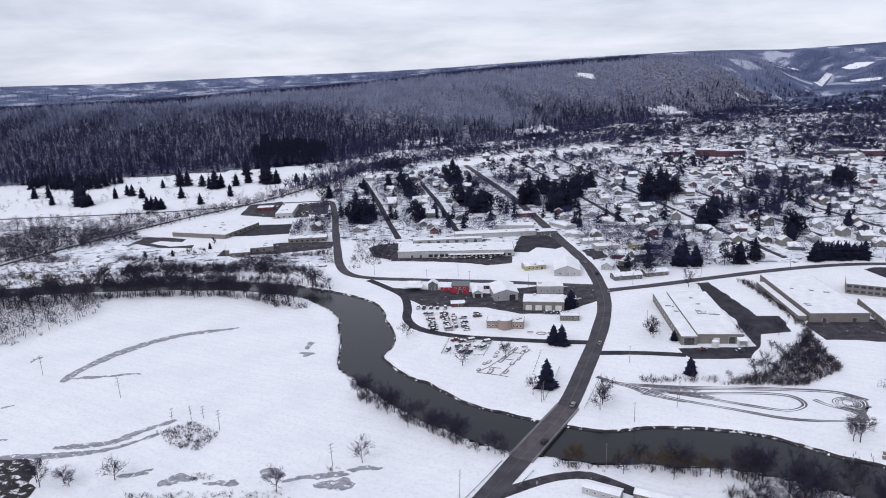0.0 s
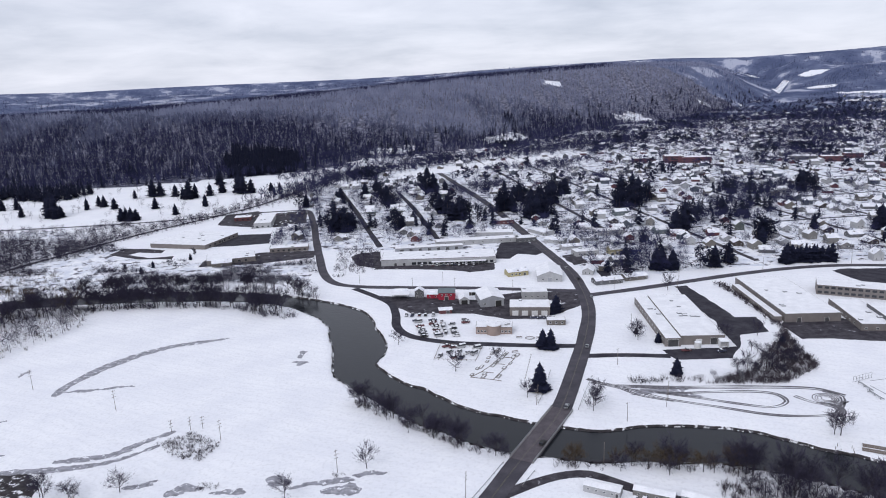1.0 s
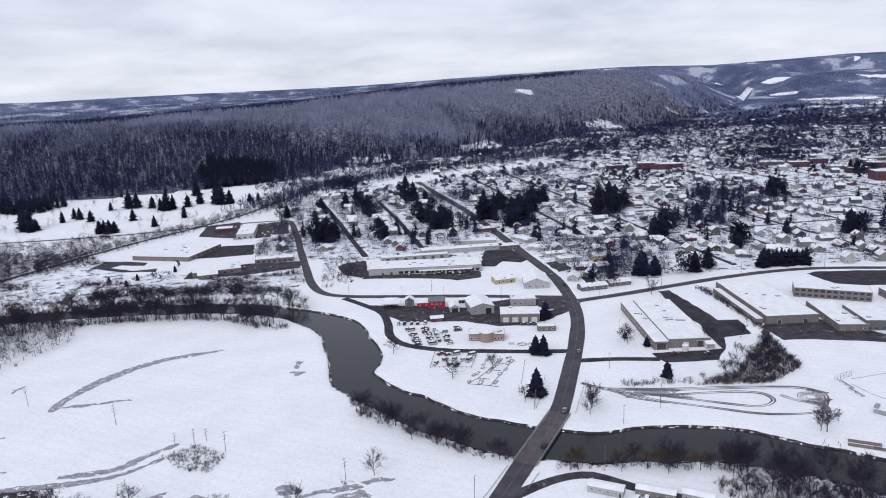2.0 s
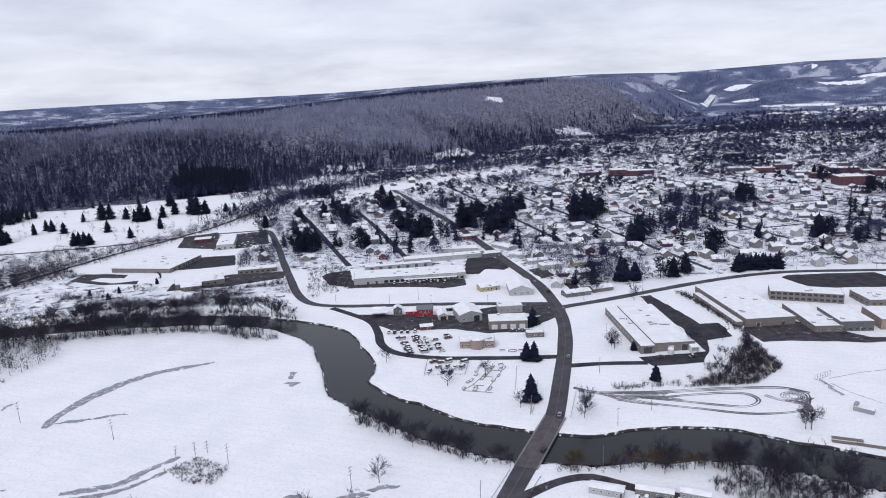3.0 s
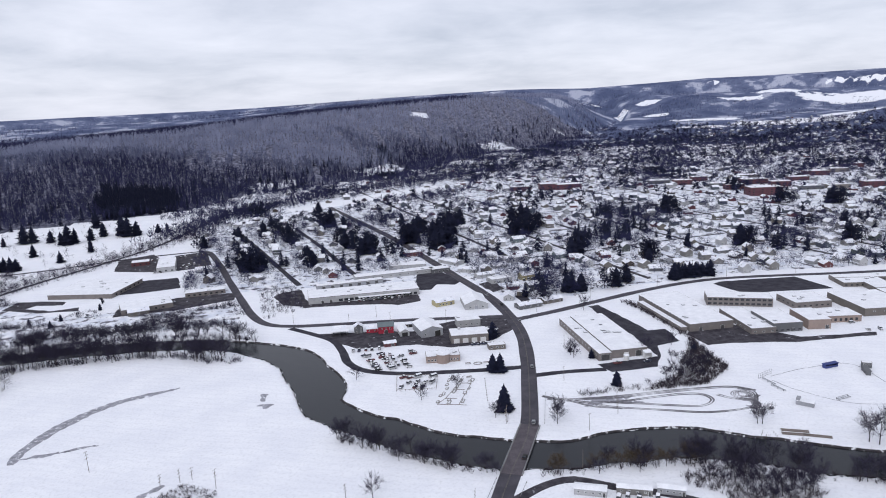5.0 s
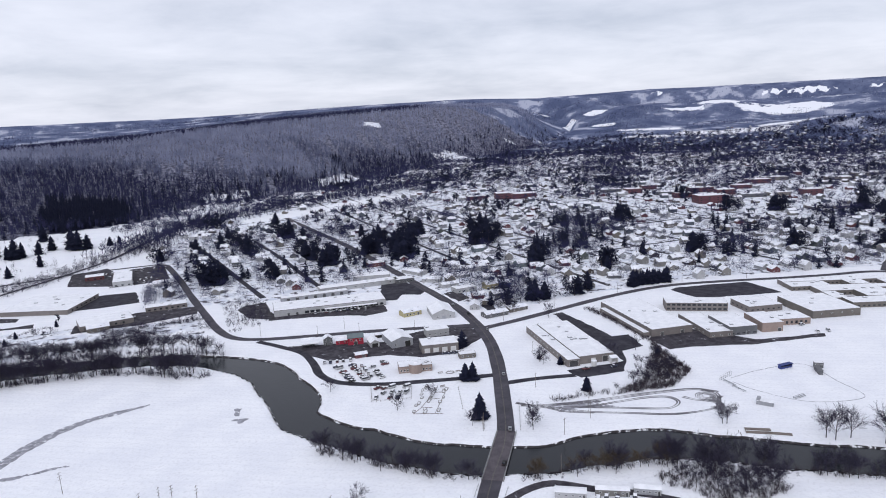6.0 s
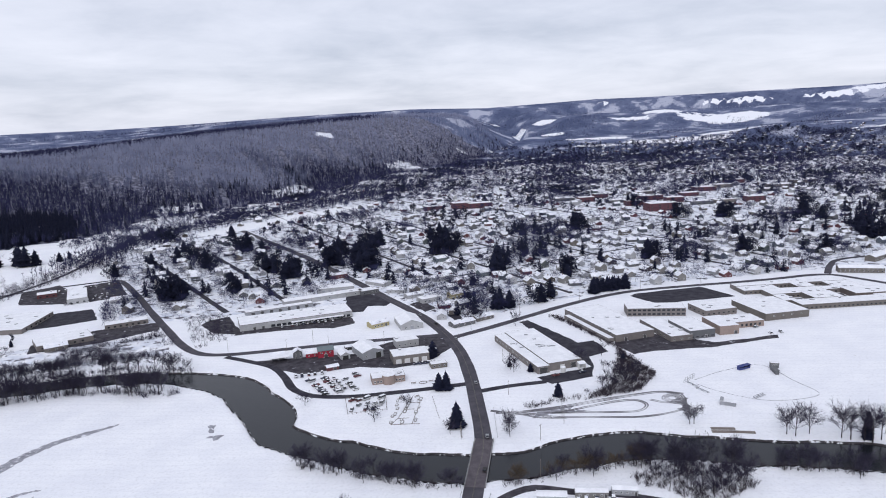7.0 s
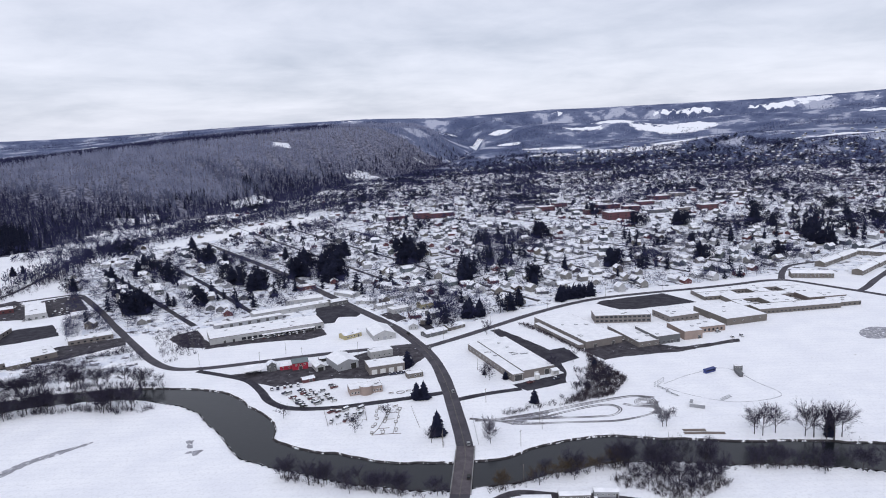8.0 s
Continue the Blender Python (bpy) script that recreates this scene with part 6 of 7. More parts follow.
thicket("reeds and scrub round the thawed bog", np.vstack([cloud_of([(-230, 240), (-172, 234), (-160, 214), (-110, 205), (-110, 190), (-230, 190)], 330), cloud_of([(-125, 214), (-70, 214), (-60, 205), (-125, 205)], 180), cloud_of([(-106, 226), (-98, 226), (-98, 221), (-106, 221)], 24), cloud_of([(-56, 229), (-51, 229), (-51, 226), (-56, 226)], 8)]), .2, .7, bush, "brush", .2)
thicket("dense dark thicket at the edge of the field", cloud_of([(-440, 370), (-310, 345), (-264, 364), (-247, 390), (-240, 425), (-252, 446), (-440, 425)], 300), .8, 1.5, mid_bare, "twig", 1.0, "scrub_trees")
thicket("dense low scrub at the edge of the field", cloud_of([(-440, 365), (-310, 340), (-260, 362), (-244, 390), (-238, 425), (-252, 446), (-440, 425)], 330), .5, 1.2, bush, "willow")
plant(bare_pr, [(-152, 221), (-149, 219), (-134, 223)], .5, .75, 1.3)
thicket("leafless trees along the railway", np.vstack([along([(-416.4, 464.4), (-389.6, 546.8), (-358.6, 621.2), (-316.8, 711.8), (-266, 796.5), (-227.1, 877.1)], 820, 8), along([(-215, 880), (-190, 940)], 160, 16)]), .5, 1.1, mid_bare, "twig", .5, "railway_trees")
thicket("dark belt of leafless trees below the hill", along([(-225, 900), (-180, 1010), (-150, 1100), (-50, 1210), (120, 1330), (420, 1530)], 2400, 20), .7, 1.4, [simple_tree(11, 6, 3, 0.32) for _ in range(6)], "hilltwig", .5, "railway_trees")
thicket("scattered leafless trees in the far fields", np.vstack([banded(cloud_of([(-900, 650), (-330, 650), (-350, 760), (-520, 740), (-900, 690)], 1300), 0.15), cloud_of([(-650, 790), (-330, 800), (-250, 850), (-330, 1100), (-650, 980)], 160), cloud_of([(-520, 470), (-400, 480), (-340, 640), (-520, 660)], 500), banded(cloud_of([(-640, 560), (-430, 470), (-330, 510), (-275, 560), (-330, 660), (-640, 690)], 2000), 0.1), cloud_of([(-800, 640), (-560, 600), (-420, 700), (-420, 745), (-800, 690)], 700)]), .5, 1.1, mid_bare, "twig", .5, "field_trees")
# trees between the houses
p = np.vstack([np.column_stack([TS.uniform(-200, 950, 19000), TS.uniform(470, 950, 19000)]), np.column_stack([TS.uniform(-200, 2300, 95000), TS.uniform(470, 2600, 95000)])])
p = p[(np.hypot(p[:, 0], p[:, 1]) < 950) == (np.arange(len(p)) < 19000)]
r = np.hypot(p[:, 0], p[:, 1])
k = inside(p[:, 0], p[:, 1], [(-165, 610), (-60, 600), (85, 640), (104, 490), (160, 482), (250, 508), (360, 492), (480, 470), (760, 490), (1500, 600), (2250, 1000), (2250, 2200), (1380, 2600), (700, 2120), (110, 1490), (-110, 1360), (-200, 1190), (-175, 900)])
clump = value_noise(p[:, 0] / 34, p[:, 1] / 34, 40) + 0.7 * value_noise(p[:, 0] / 85, p[:, 1] / 85, 41)
dens = np.where(r < 950, np.where((p[:, 1] < 620) | (p[:, 0] > 150), 0.14, 0.24), 0.12) + np.where(r < 1250, 0.66, 0.46) * smooth01((clump - 0.15) / 0.8) + 0.10 * smooth01((r - 1250) / 300)
k &= TS.uniform(0, 1, len(p)) < dens
p = p[k]
dist_h = np.full(len(p), 1e9)
for s in spots[np.hypot(spots[:, 0], spots[:, 1]) < 1300]:
    dist_h = np.minimum(dist_h, np.hypot(p[:, 0] - s[0], p[:, 1] - s[1]))
p = p[(dist_h > 5.5) & (distance(p[:, 0] - 8, p[:, 1] + 26, STRIP)[0] > 42)]
ev = TS.uniform(0, 1, len(p)) < np.where(np.hypot(p[:, 0], p[:, 1]) < 950, 0.045, 0.10) * np.where(value_noise(p[:, 0] / 48, p[:, 1] / 48, 43) > 0.35, 2.6, 0.35)
ev_tree = []
for _ in range(4):
    wood, tri = conifer(15, 9, 8, 0.36, 0.65)
    ev_tree.append((tri, np.zeros(len(tri), int)))
nearby = np.hypot(p[:, 0], p[:, 1]) < 950
town_bare = [bare_crown(11, 64, 0.10, 0.46) for _ in range(8)]
far_mid = [bare_crown(11, 26, 0.30, 0.5) for _ in range(8)]
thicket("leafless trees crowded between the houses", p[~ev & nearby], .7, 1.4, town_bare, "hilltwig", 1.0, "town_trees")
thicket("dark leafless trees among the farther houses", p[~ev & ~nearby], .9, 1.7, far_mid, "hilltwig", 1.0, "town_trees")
ev_far = []
for _ in range(4):
    wood, tri = round_pine(15, 30, 0.15, 0.30)
    ev_far.append((tri, np.zeros(len(tri), int)))
thicket("dark evergreens scattered between the houses", p[ev & nearby], .6, 1.3, ev_tree, "needle", 1.0, "town_evergreens")
thicket("dark evergreens among the farther houses", p[ev & ~nearby], .7, 1.35, ev_far, "needle", 1.0, "town_evergreens")
pe = np.vstack([cloud_of([(310 - 55, 700 - 25), (365, 690), (360, 730), (260, 735)], 9), cloud_of([(-660, 985), (-570, 960), (-520, 965), (-520, 1030), (-660, 1050)], 110), cloud_of([(320, 800), (400, 800), (400, 860), (320, 850)], 20), cloud_of([(400, 545), (450, 545), (445, 580), (405, 580)], 8), cloud_of([(690, 540), (760, 540), (900, 640), (1000, 740), (900, 760), (720, 620)], 55)])
thicket("groves of dark evergreens", pe, .8, 1.4, ev_tree, "needle", 1.0, "evergreen_groves")
# scrubby trees at the hill's foot
p = np.column_stack([TS.uniform(-700, 1300, 46000), TS.uniform(1000, 2700, 46000)])
d = hill_depth(p[:, 0], p[:, 1])
p = p[(d < 0) & (d > -120 - 60 * value_noise(p[:, 0] / 90, p[:, 1] / 90, 50)) & (p[:, 0] > -260) & (value_noise(p[:, 0] / 42, p[:, 1] / 30, 51) > -0.1)]
thicket("mixed leafless trees at the foot of the hill", p, .7, 1.3, far_mid, "hilltwig", 1.0, "foot_trees")

# woods, tree lines and hamlets of the far valley and ridges
tiny = [simple_tree(15, 3, 4, 0.55, 0.45) for _ in range(6)]
p = np.column_stack([TS.uniform(900, 3900, 60000), TS.uniform(1200, 3700, 60000)])
r, az, d = np.hypot(p[:, 0], p[:, 1]), np.degrees(np.arctan2(p[:, 0], p[:, 1])), hill_depth(p[:, 0], p[:, 1])
clump = value_noise(p[:, 0] / 110, p[:, 1] / 75, 81) + 0.4 * value_noise(p[:, 0] / 30, p[:, 1] / 30, 82)
p = p[(r > 2150) & (r < 3700) & (az > 22) & (az < 62) & (d < 0) & (clump > 0.05 - 0.3 * (r < 2450)) & ~(in_field(p[:, 0], p[:, 1]) & (clump < 1.0))][:8000]
thicket("dark tree lines in the far valley", p, .4, .8, tiny, "hilltwig", 1.0, "valley_trees")
p = np.column_stack([TS.uniform(-3000, 4600, 60000), TS.uniform(1800, 4650, 60000)])
r, az, d = np.hypot(p[:, 0], p[:, 1]), np.degrees(np.arctan2(p[:, 0], p[:, 1])), hill_depth(p[:, 0], p[:, 1])
p = p[((r > 3400) | (d > 900)) & (r < 4330) & (az > -38) & (az < 60)]
frosty = value_noise(p[:, 0] / 260, p[:, 1] / 180, 91) > -0.1
bald = in_field(p[:, 0], p[:, 1])
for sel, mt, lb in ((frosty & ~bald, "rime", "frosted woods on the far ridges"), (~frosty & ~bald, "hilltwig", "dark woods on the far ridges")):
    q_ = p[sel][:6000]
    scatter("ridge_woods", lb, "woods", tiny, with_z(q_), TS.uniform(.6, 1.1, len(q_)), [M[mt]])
fhp = np.column_stack([TS.uniform(1500, 3300, 900), TS.uniform(1500, 3200, 900)])
r, az = np.hypot(fhp[:, 0], fhp[:, 1]), np.degrees(np.arctan2(fhp[:, 0], fhp[:, 1]))
fhp = fhp[(r > 2350) & (r < 3150) & (az > 28) & (az < 60)][::2]
scatter("far_houses", "scattered snow-roofed houses in the far valley", "houses", fh, with_z(fhp), np.full(len(fhp), 0.9), [M[k_] for k_ in far_mats])

# ---------------------------------------------------------------- vehicles


def wheel_data():
    return Mesh().tube((0, -.11, 0), (0, .11, 0), .34, .34, 12).data("wheel", M["rubber"]), Mesh().tube((0, -.12, 0), (0, .12, 0), .19, .19, 8).data("rim", M["galv"])


WHEEL, RIM = wheel_data()


def loft(sections):
    """A closed body from cross-sections (x, half width, z low, z high)."""
    m = Mesh()
    v = []
    for x, w, a, c in sections:
        v += [(x, -w, a), (x, w, a), (x, w, c - .08), (x, w - .1, c), (x, -w + .1, c), (x, -w, c - .08)]
    f = []
    for i in range(len(sections) - 1):
        for k in range(6):
            f.append((i * 6 + k, i * 6 + (k + 1) % 6, i * 6 + 6 + (k + 1) % 6, i * 6 + 6 + k))
    e = (len(sections) - 1) * 6
    return m.add(v, f + [tuple(range(5, -1, -1)), tuple(range(e, e + 6))])


def car(kind_, colour, paint, i, snowy):
    label = "%s %s%s" % (colour, kind_, " parked with snow on its roof" if snowy else " on the wet road")
    c = thing(kind_.replace(" ", "_"), label, "car", pose(10 * i, -1000, 0), "vehicles")
    if kind_ == "pickup truck":
        part("body", loft([(-2.7, .9, .45, 1.05), (-.5, .95, .4, 1.08), (-.45, .95, .4, 1.12), (1.3, .95, .4, 1.12), (2.6, .88, .45, 1.0)]), M[paint], c)
        top = [(-.45, .86, 1.12, 1.7), (-.2, .8, 1.12, 1.82), (.8, .8, 1.12, 1.8), (1.4, .86, 1.12, 1.2)]
        wx = (-1.75, 1.7)
    elif kind_ == "van":
        part("body", loft([(-2.6, .95, .45, 1.3), (1.6, .98, .4, 1.3), (2.5, .9, .45, 1.05)]), M[paint], c)
        top = [(-2.55, .92, 1.3, 2.2), (1.0, .9, 1.3, 2.25), (1.9, .9, 1.3, 1.4)]
        wx = (-1.7, 1.6)
    else:
        part("body", loft([(-2.3, .84, .42, .92), (-1.2, .9, .38, .98), (.9, .9, .38, .98), (2.2, .82, .42, .82)]), M[paint], c)
        top = [(-1.9, .8, .95, 1.0), (-1.2, .72, .95, 1.48), (.3, .7, .95, 1.5), (1.1, .8, .95, 1.0)] if kind_ == "car" else [(-2.2, .82, .95, 1.5), (-1.9, .74, .95, 1.72), (.3, .74, .95, 1.74), (1.1, .82, .95, 1.0)]
        wx = (-1.4, 1.35)
    cab = part("glass_cabin", loft(top), M["glass"], c, "dark glazed cabin")
    x0, x1, w, z = top[1 if len(top) > 3 else 0][0], top[-2][0], top[-2][1], top[-2][3]
    part("roof", Mesh().box(x0, -w, z - .02, x1, w, z + (.14 if snowy else .03)), M["roofsnow" if snowy else paint], c)
    if snowy:
        part("bonnet_snow", Mesh().box(x1 + .9, -.75, .8, 2.1, .75, 1.08), M["roofsnow"], c)
    for x in wx:
        for y in (-.82, .82):
            w_ = part("wheel", WHEEL, None, c)
            w_.location = (x, y, .34)
            part("rim", RIM, None, w_)
    for y in (-.6, .6):
        part("headlight", Mesh().box(2.16, y - .16, .62, 2.26, y + .16, .76), M["trimwhite"], c)
        part("tail_light", Mesh().box(-2.36 if wx[0] > -1.6 else -2.72, y - .14, .7, -2.26 if wx[0] > -1.6 else -2.55, y + .14, .86), M["w_red"], c)
    return c


parked = [car(k_, n_, p_, i, True) for i, (k_, n_, p_) in enumerate((("car", "white", "trimwhite"), ("car", "black", "rubber"), ("car", "red", "w_red"), ("suv", "dark grey", "w_grey"), ("pickup truck", "dark blue", "w_darkblue"), ("van", "white", "w_white"), ("suv", "silver", "galv"), ("pickup truck", "red", "w_red")))]
driving = [car(k_, n_, p_, 10 + i, False) for i, (k_, n_, p_) in enumerate((("suv", "black", "rubber"), ("car", "silver", "galv")))]
CS = np.random.RandomState(3)


def put_car(pool, x, y, turn, z=0.05):
    pr = pool[CS.randint(len(pool))]
    return copy_thing(pr, pose(x, y, z, 0, 0, turn))


def rows_of(x0, y0, x1, y1, n_, turn, skip=.2):
    for i in range(n_):
        if CS.uniform() > skip:
            t = i / max(1, n_ - 1)
            put_car(parked, x0 + (x1 - x0) * t + CS.uniform(-.4, .4), y0 + (y1 - y0) * t + CS.uniform(-.6, .6), turn + CS.uniform(-6, 6) + 180 * CS.randint(2))


rows_of(-33, 410, -16, 408, 5, 85, 0)
rows_of(-26, 399, -21, 371, 9, 15, .12)
rows_of(-17, 402, -13, 370, 10, 10, .12)
rows_of(-6, 402, -3, 370, 9, 12, .25)
rows_of(-11, 399, -8, 371, 7, 80, .3)
rows_of(3, 402, 5, 386, 4, 12, .4)
rows_of(-9, 354, 8, 348.5, 5, 20, .1)
rows_of(-11, 347, 6, 342, 5, 50, .15)
rows_of(-13, 340, 3, 335.5, 5, 60, .15)
rows_of(-24, 530, 18, 528.5, 15, 88, .25)
rows_of(18, 534, 40, 534, 6, 80, .6)
rows_of(-214, 720, -160, 745, 12, 80, .35)
rows_of(-225, 780, -160, 790, 12, 80, .35)
rows_of(46, 394.5, 62, 393, 5, 0, .3)
rows_of(118, 334, 136, 331, 2, 10, 0)
rows_of(120, 538, 150, 545, 8, 80, .3)
rows_of(298, 335, 306, 333, 2, 70, 0)
rows_of(52, 203, 66, 197, 5, 60, .2)
rows_of(300, 350, 301, 351, 1, 0, 0)
for x, y, t in ((27.2, 244, 59), (43, 275, 67), (90.5, 432, 81), (68, 345, 73)):
    put_car(driving, x, y, t, .24)
for i, pr in enumerate(parked + driving):
    if pr in driving:
        pr.matrix_basis = pose(91 - 3 * (i % 2), 476 + 30 * (i % 2), .18, 0, 0, 90)
    else:
        pr.matrix_basis = pose(-205 + 6 * i, 712 + 2 * i, .06, 0, 0, 80)

# ---------------------------------------------------------------- poles, sheds and field furniture


def utility_pole(x, y, h, turn=0.0, arms=3, lean=0.0):
    p_ = thing("utility_pole", "weathered wooden utility pole with cross-arms", "utility pole", pose(x, y, float(ground_z(x, y)), lean, 0, turn), "utility poles")
    part("post", Mesh().tube((0, 0, -.3), (0, 0, h), .13, .08, 8), M["pole"], p_)
    for i in range(arms):
        z = h - .5 - i * 1.5
        a = part("cross_arm", Mesh().box(-1.0, -.05, z - .06, 1.0, .05, z + .06), M["pole"], p_)
        for s in (-.85, .85) if arms > 1 else ():
            part("insulator", Mesh().tube((s, 0, z + .09), (s, 0, z + .3), .06, .05, 6), M["trimwhite"], a)


for x, y, h in ((-219, 319, 11), (-165, 291, 10.5), (-131, 268, 6), (-123, 269, 6.5), (-118, 270, 6), (-107, 259, 9.5), (-54, 230, 9.5), (-6, 209, 11), (30, 279, 8)):
    utility_pole(x, y, h, 40 + x % 30, 3, (x % 5 - 2) * 1.2)
for x, y in ((31, 281), (78, 320), (87, 272), (90, 279), (100, 372), (66, 260), (48, 228), (-30, 467), (0, 461), (40, 451), (-8, 480), (110, 448), (160, 462), (230, 482), (300, 488), (360, 476), (105, 520), (100, 560), (92, 620), (150, 437), (-70, 488), (-85, 530), (-100, 600)):
    utility_pole(x, y, 9, 20 + x % 60, 1)
# steel sign posts by the bridge lane
sh = thing("equipment_shed", "small blue-grey equipment shed in the snow", "shed", pose(180.5, 252, 0, 0, 0, -50))
part("wall", Mesh().box(-4, -1.6, 0, 4, 1.6, 2.2), M["w_steel"], sh)
part("roof", Mesh().add([(-4.2, -1.9, 2.2), (4.2, -1.9, 2.2), (4.2, 1.9, 2.7), (-4.2, 1.9, 2.7), (-4.2, -1.9, 2.35), (4.2, -1.9, 2.35), (4.2, 1.9, 2.85), (-4.2, 1.9, 2.85)], [(0, 3, 2, 1), (4, 5, 6, 7), (0, 1, 5, 4), (1, 2, 6, 5), (2, 3, 7, 6), (3, 0, 4, 7)]), M["roofsnow"], sh)
part("tall_end", Mesh().box(-4.3, -1.7, 0, -2.6, 1.7, 3.6), M["w_steel"], sh)
for nm, lb, x, y, r, c, L in (("dugout", "long low blue dugout beside the ball field", 229, 290, 4, "navy", 9), ("dugout", "grey dugout beside the ball field", 241, 277, 62, "grey", 9)):
    t = thing(nm, lb, "dugout", pose(x, y, 0, 0, 0, r))
    part("wall", Mesh().box(-L / 2, 1, 0, L / 2, 1.15, 2.3).box(-L / 2, -1.2, 0, -L / 2 + .15, 1, 2.3).box(L / 2 - .15, -1.2, 0, L / 2, 1, 2.3).box(-L / 2 + .15, -1.2, 0, L / 2 - .15, -1.08, 1.2), M["w_" + c], t)
    part("roof", Mesh().box(-L / 2 - .3, -1.6, 2.3, L / 2 + .3, 1.4, 2.55), M["w_" + c], t)
    part("bench", Mesh().box(-L / 2 + .4, .4, .1, L / 2 - .4, .85, .5), M["pole"], t)
pb = flat_building("press_box", "small grey press box behind home plate", "press box", 247, 283, 5, 2.6, 3.2, -30, "grey", wins=[("s", -1.5, 1.5, 3, 1.0, .8, 1.9)])
for x, y, r in ((184, 283, 92), (183, 274, 96), (204, 252, 10)):
    t = thing("bleacher", "low aluminium bleacher half buried in snow", "bleacher", pose(x, y, 0, 0, 0, r))
    for i in range(3):
        part("bench", Mesh().box(-4.5, i * .7, .35 + i * .35, 4.5, i * .7 + .3, .43 + i * .35), M["galv"], t)
    for s in (-4, 0, 4):
        part("leg", Mesh().box(s - .05, -.1, -.1, s + .05, 0.05, .36).box(s - .05, 1.55, -.1, s + .05, 1.68, 1.05).box(s - .05, -.1, .27, s + .05, 1.68, .35), M["metaldark"], t)
for x, y, r in ((154, 227, -28), (156, 230, -28), (162, 222.5, -32)):
    t = thing("dock_section", "grey wooden boat dock section stored on the bank", "dock", pose(x, y, .1, 0, 0, r))
    part("frame", Mesh().box(-6, -1, 0, 6, -.85, .35).box(-6, .85, 0, 6, 1, .35), M["pole"], t)
    pl = Mesh().box(-.36, -1, .35, .36, 1, .42).data("plank", M["pole"])
    for i in range(15):
        o_ = part("plank", pl, None, t)
        o_.location = (-5.6 + i * .8, 0, 0)
fen = thing("backstop_fence", "tall chain-link backstop behind the ball field", "fence", pose(186, 290, 0, 0, 0, 20))
for i in range(7):
    part("post", Mesh().tube((-6 + 2 * i, 0, -.2), (-6 + 2 * i, 0, 3), .06, .06, 6), M["metaldark"], fen)
for z in (.3, 1.6, 2.95):
    part("rail", Mesh().box(-6, -.03, z - .03, 6, .03, z + .03), M["metaldark"], fen)
for pts in ([(11, 351), (6, 332), (-16, 336), (-12, 359), (11, 351)],):
    f_ = thing("wooden_fence", "low wooden post fence in the snow", "fence", group="fences")
    for a, c in zip(pts[:-1], pts[1:]):
        a, c = np.array(a, float), np.array(c, float)
        n_ = int(np.hypot(*(c - a)) / 2.4)
        for i in range(n_ + 1):
            p_ = a + (c - a) * i / n_
            part("post", Mesh().box(p_[0] - .1, p_[1] - .1, -.2, p_[0] + .1, p_[1] + .1, 1.0), M["pole"], f_)
        part("rail", Mesh().tube((a[0], a[1], .8), (c[0], c[1], .8), .07, .07, 4), M["pole"], f_)

# garden plots, benches and a ring bed on the lawn by the restaurant
for i, (x, y) in enumerate([(36 - 0.78 * k_, 337 - 3.2 * k_) for k_ in range(10)]):
    b_ = thing("bollard", "short dark wooden bollard in the snow", "bollard", pose(x, y, 0), "bollards")
    part("post", Mesh().tube((0, 0, -.2), (0, 0, .75), .22, .2, 8), M["pole"], b_)
    part("cap", Mesh().tube((0, 0, .75), (0, 0, .9), .24, .12, 8), M["roofsnow"], b_)
for pts in ([(23, 339), (8, 318), (2, 312), (13, 308), (17, 306)], [(20, 336), (27, 334), (13, 308)], [(8, 318), (14, 316)], [(15, 328), (21, 326)]):
    k_ = thing("garden_kerb", "low wooden garden edging in the snow", "garden edging", group="garden edgings")
    for a, c in zip(pts[:-1], pts[1:]):
        part("board", Mesh().tube((a[0], a[1], .12), (c[0], c[1], .12), .16, .16, 4), M["pole"], k_)
GB = random.Random(9)
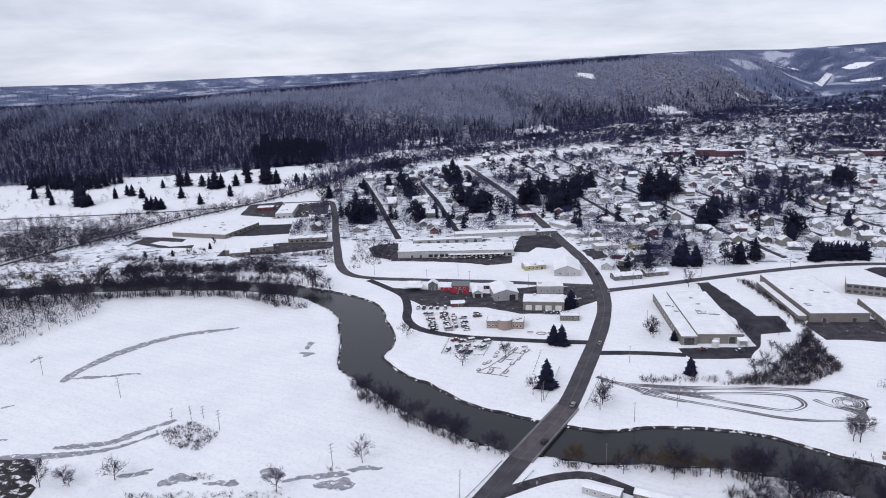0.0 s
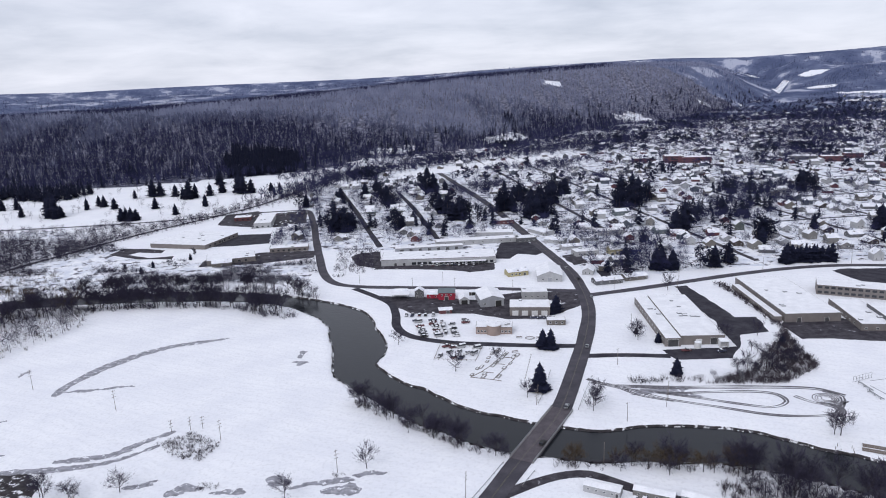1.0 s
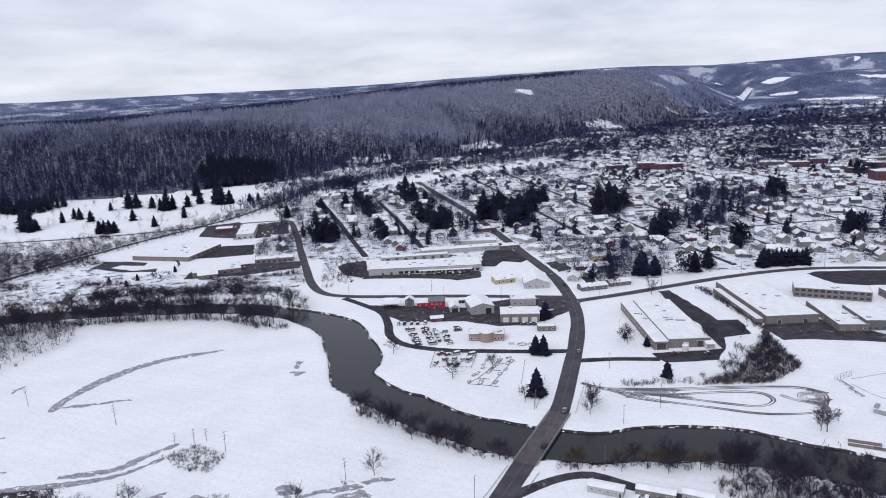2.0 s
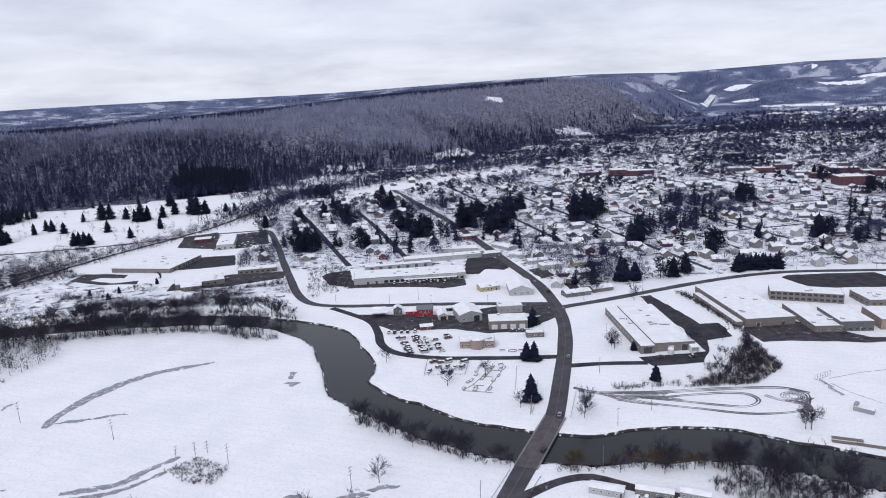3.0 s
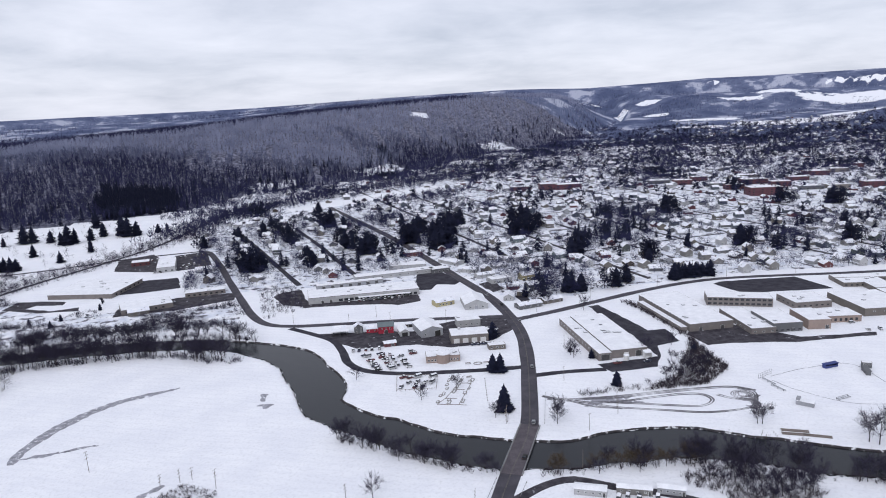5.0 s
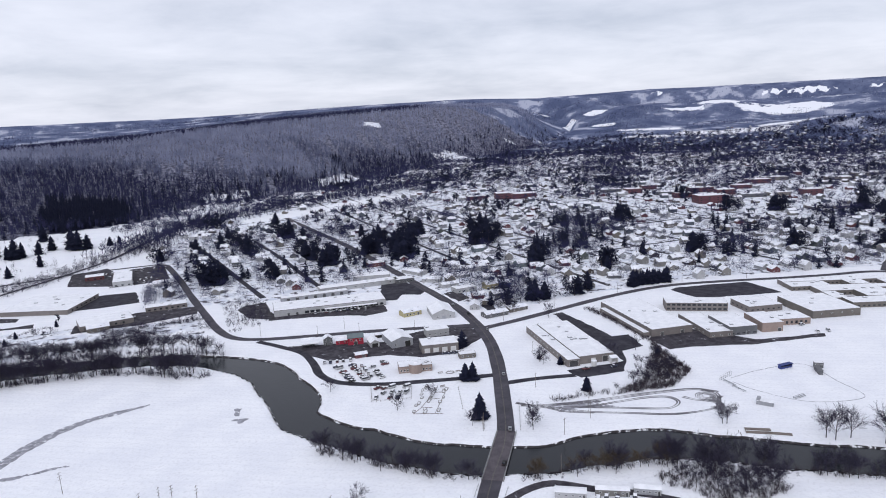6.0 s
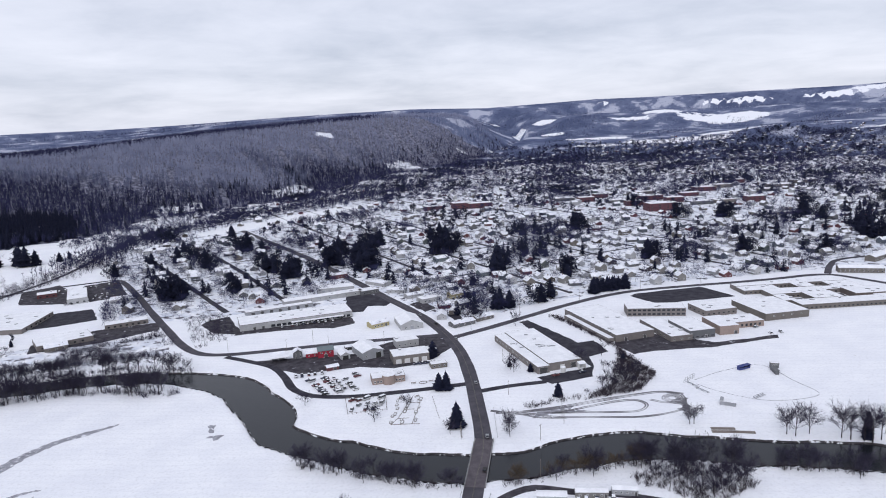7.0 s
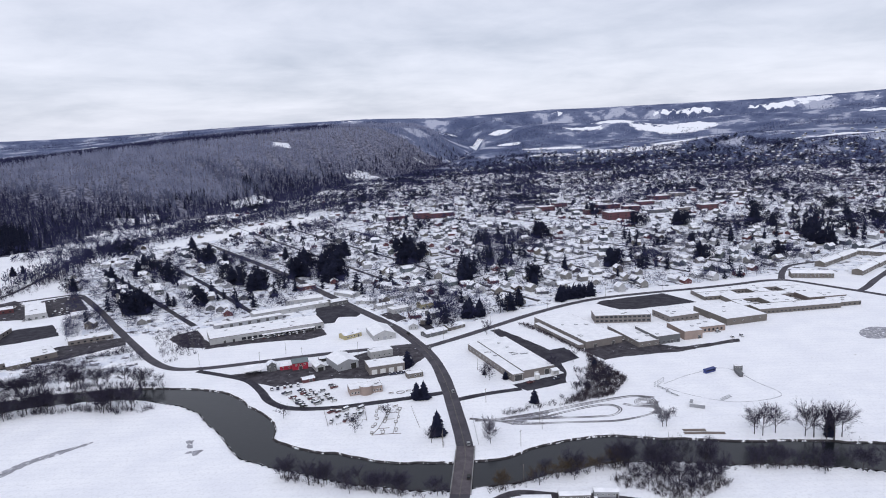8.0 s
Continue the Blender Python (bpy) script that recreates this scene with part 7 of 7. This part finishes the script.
for k_ in range(30):
    f1, f2 = (k_ % 10) / 9, (k_ // 10) / 2
    x, y = 3 + 15 * f1 + 11 * f2 + GB.uniform(-.8, .8), 315 + 30 * f1 - 7 * f2 + GB.uniform(-1, 1)
    if GB.random() < .6:
        b_ = thing("raised_bed", "low timber-edged garden bed filled with snow", "garden bed", pose(x, y, 0, 0, 0, 62 + GB.uniform(-5, 5)), "garden beds")
        L_, W_ = GB.uniform(1.2, 2.2), GB.uniform(.5, .9)
        bed = Mesh()
        for sx, sy, wx_, wy_ in ((0, -W_, L_, .14), (0, W_, L_, .14), (-L_, 0, .14, W_ - .15), (L_, 0, .14, W_ - .15)):
            bed.box(sx - wx_, sy - wy_, -.1, sx + wx_, sy + wy_, GB.uniform(.35, .6))
        part("edging", bed, M["concrete"], b_)
        part("snow_fill", Mesh().box(-L_ + .15, -W_ + .15, 0, L_ - .15, W_ - .15, .28), M["roofsnow"], b_)
for x, y, r in ((33, 363, -8), (44, 361, -8), (28, 342, 10), (19, 344, 10)):
    b_ = thing("bench", "dark garden bench capped with snow", "bench", pose(x, y, 0, 0, 0, r), "benches")
    part("seat", Mesh().box(-1.6, -.3, .4, 1.6, .3, .5), M["pole"], b_)
    part("backrest", Mesh().box(-1.6, .25, .5, 1.6, .35, 1.0), M["pole"], b_)
    part("snow_cap", Mesh().box(-1.5, -.28, .5, 1.5, .22, .6), M["roofsnow"], b_)
    for s in (-1.4, 1.4):
        part("leg", Mesh().box(s - .06, -.28, -.1, s + .06, .28, .4), M["metaldark"], b_)
rb = thing("ring_bed", "round raised bed with a snowy rim", "planter", pose(39, 362, 0))
for k_ in range(16):
    a, c = k_ * math.pi / 8, (k_ + 1) * math.pi / 8
    part("block", Mesh().tube((2.6 * math.cos(a), 1.9 * math.sin(a), .2), (2.6 * math.cos(c), 1.9 * math.sin(c), .2), .28, .28, 5), M["concrete"], rb)
# skip posts and boat rails on the bank
for x, y in ((139, 231), (140, 229), (141, 233), (145, 229), (145.5, 231), (144, 227)):
    b_ = thing("mooring_post", "short mooring post on the river bank", "post", pose(x, y, 0), "mooring posts")
    part("post", Mesh().tube((0, 0, -.3), (0, 0, 1.3), .12, .1, 8), M["pole"], b_)
    part("cap", Mesh().tube((0, 0, 1.3), (0, 0, 1.4), .13, .06, 8), M["roofsnow"], b_)
line = spline([(189, 289), (215, 293), (243, 290), (240, 262), (235, 240), (205, 246), (190, 268), (186, 284)], 3)
v, q = ribbon(line, 0.5, 0.03)
tagged(new("base_path", big_mesh("base_path", v, q, M["melt"])), "faint thawed base path of the ball field", "base path", kind="structure")
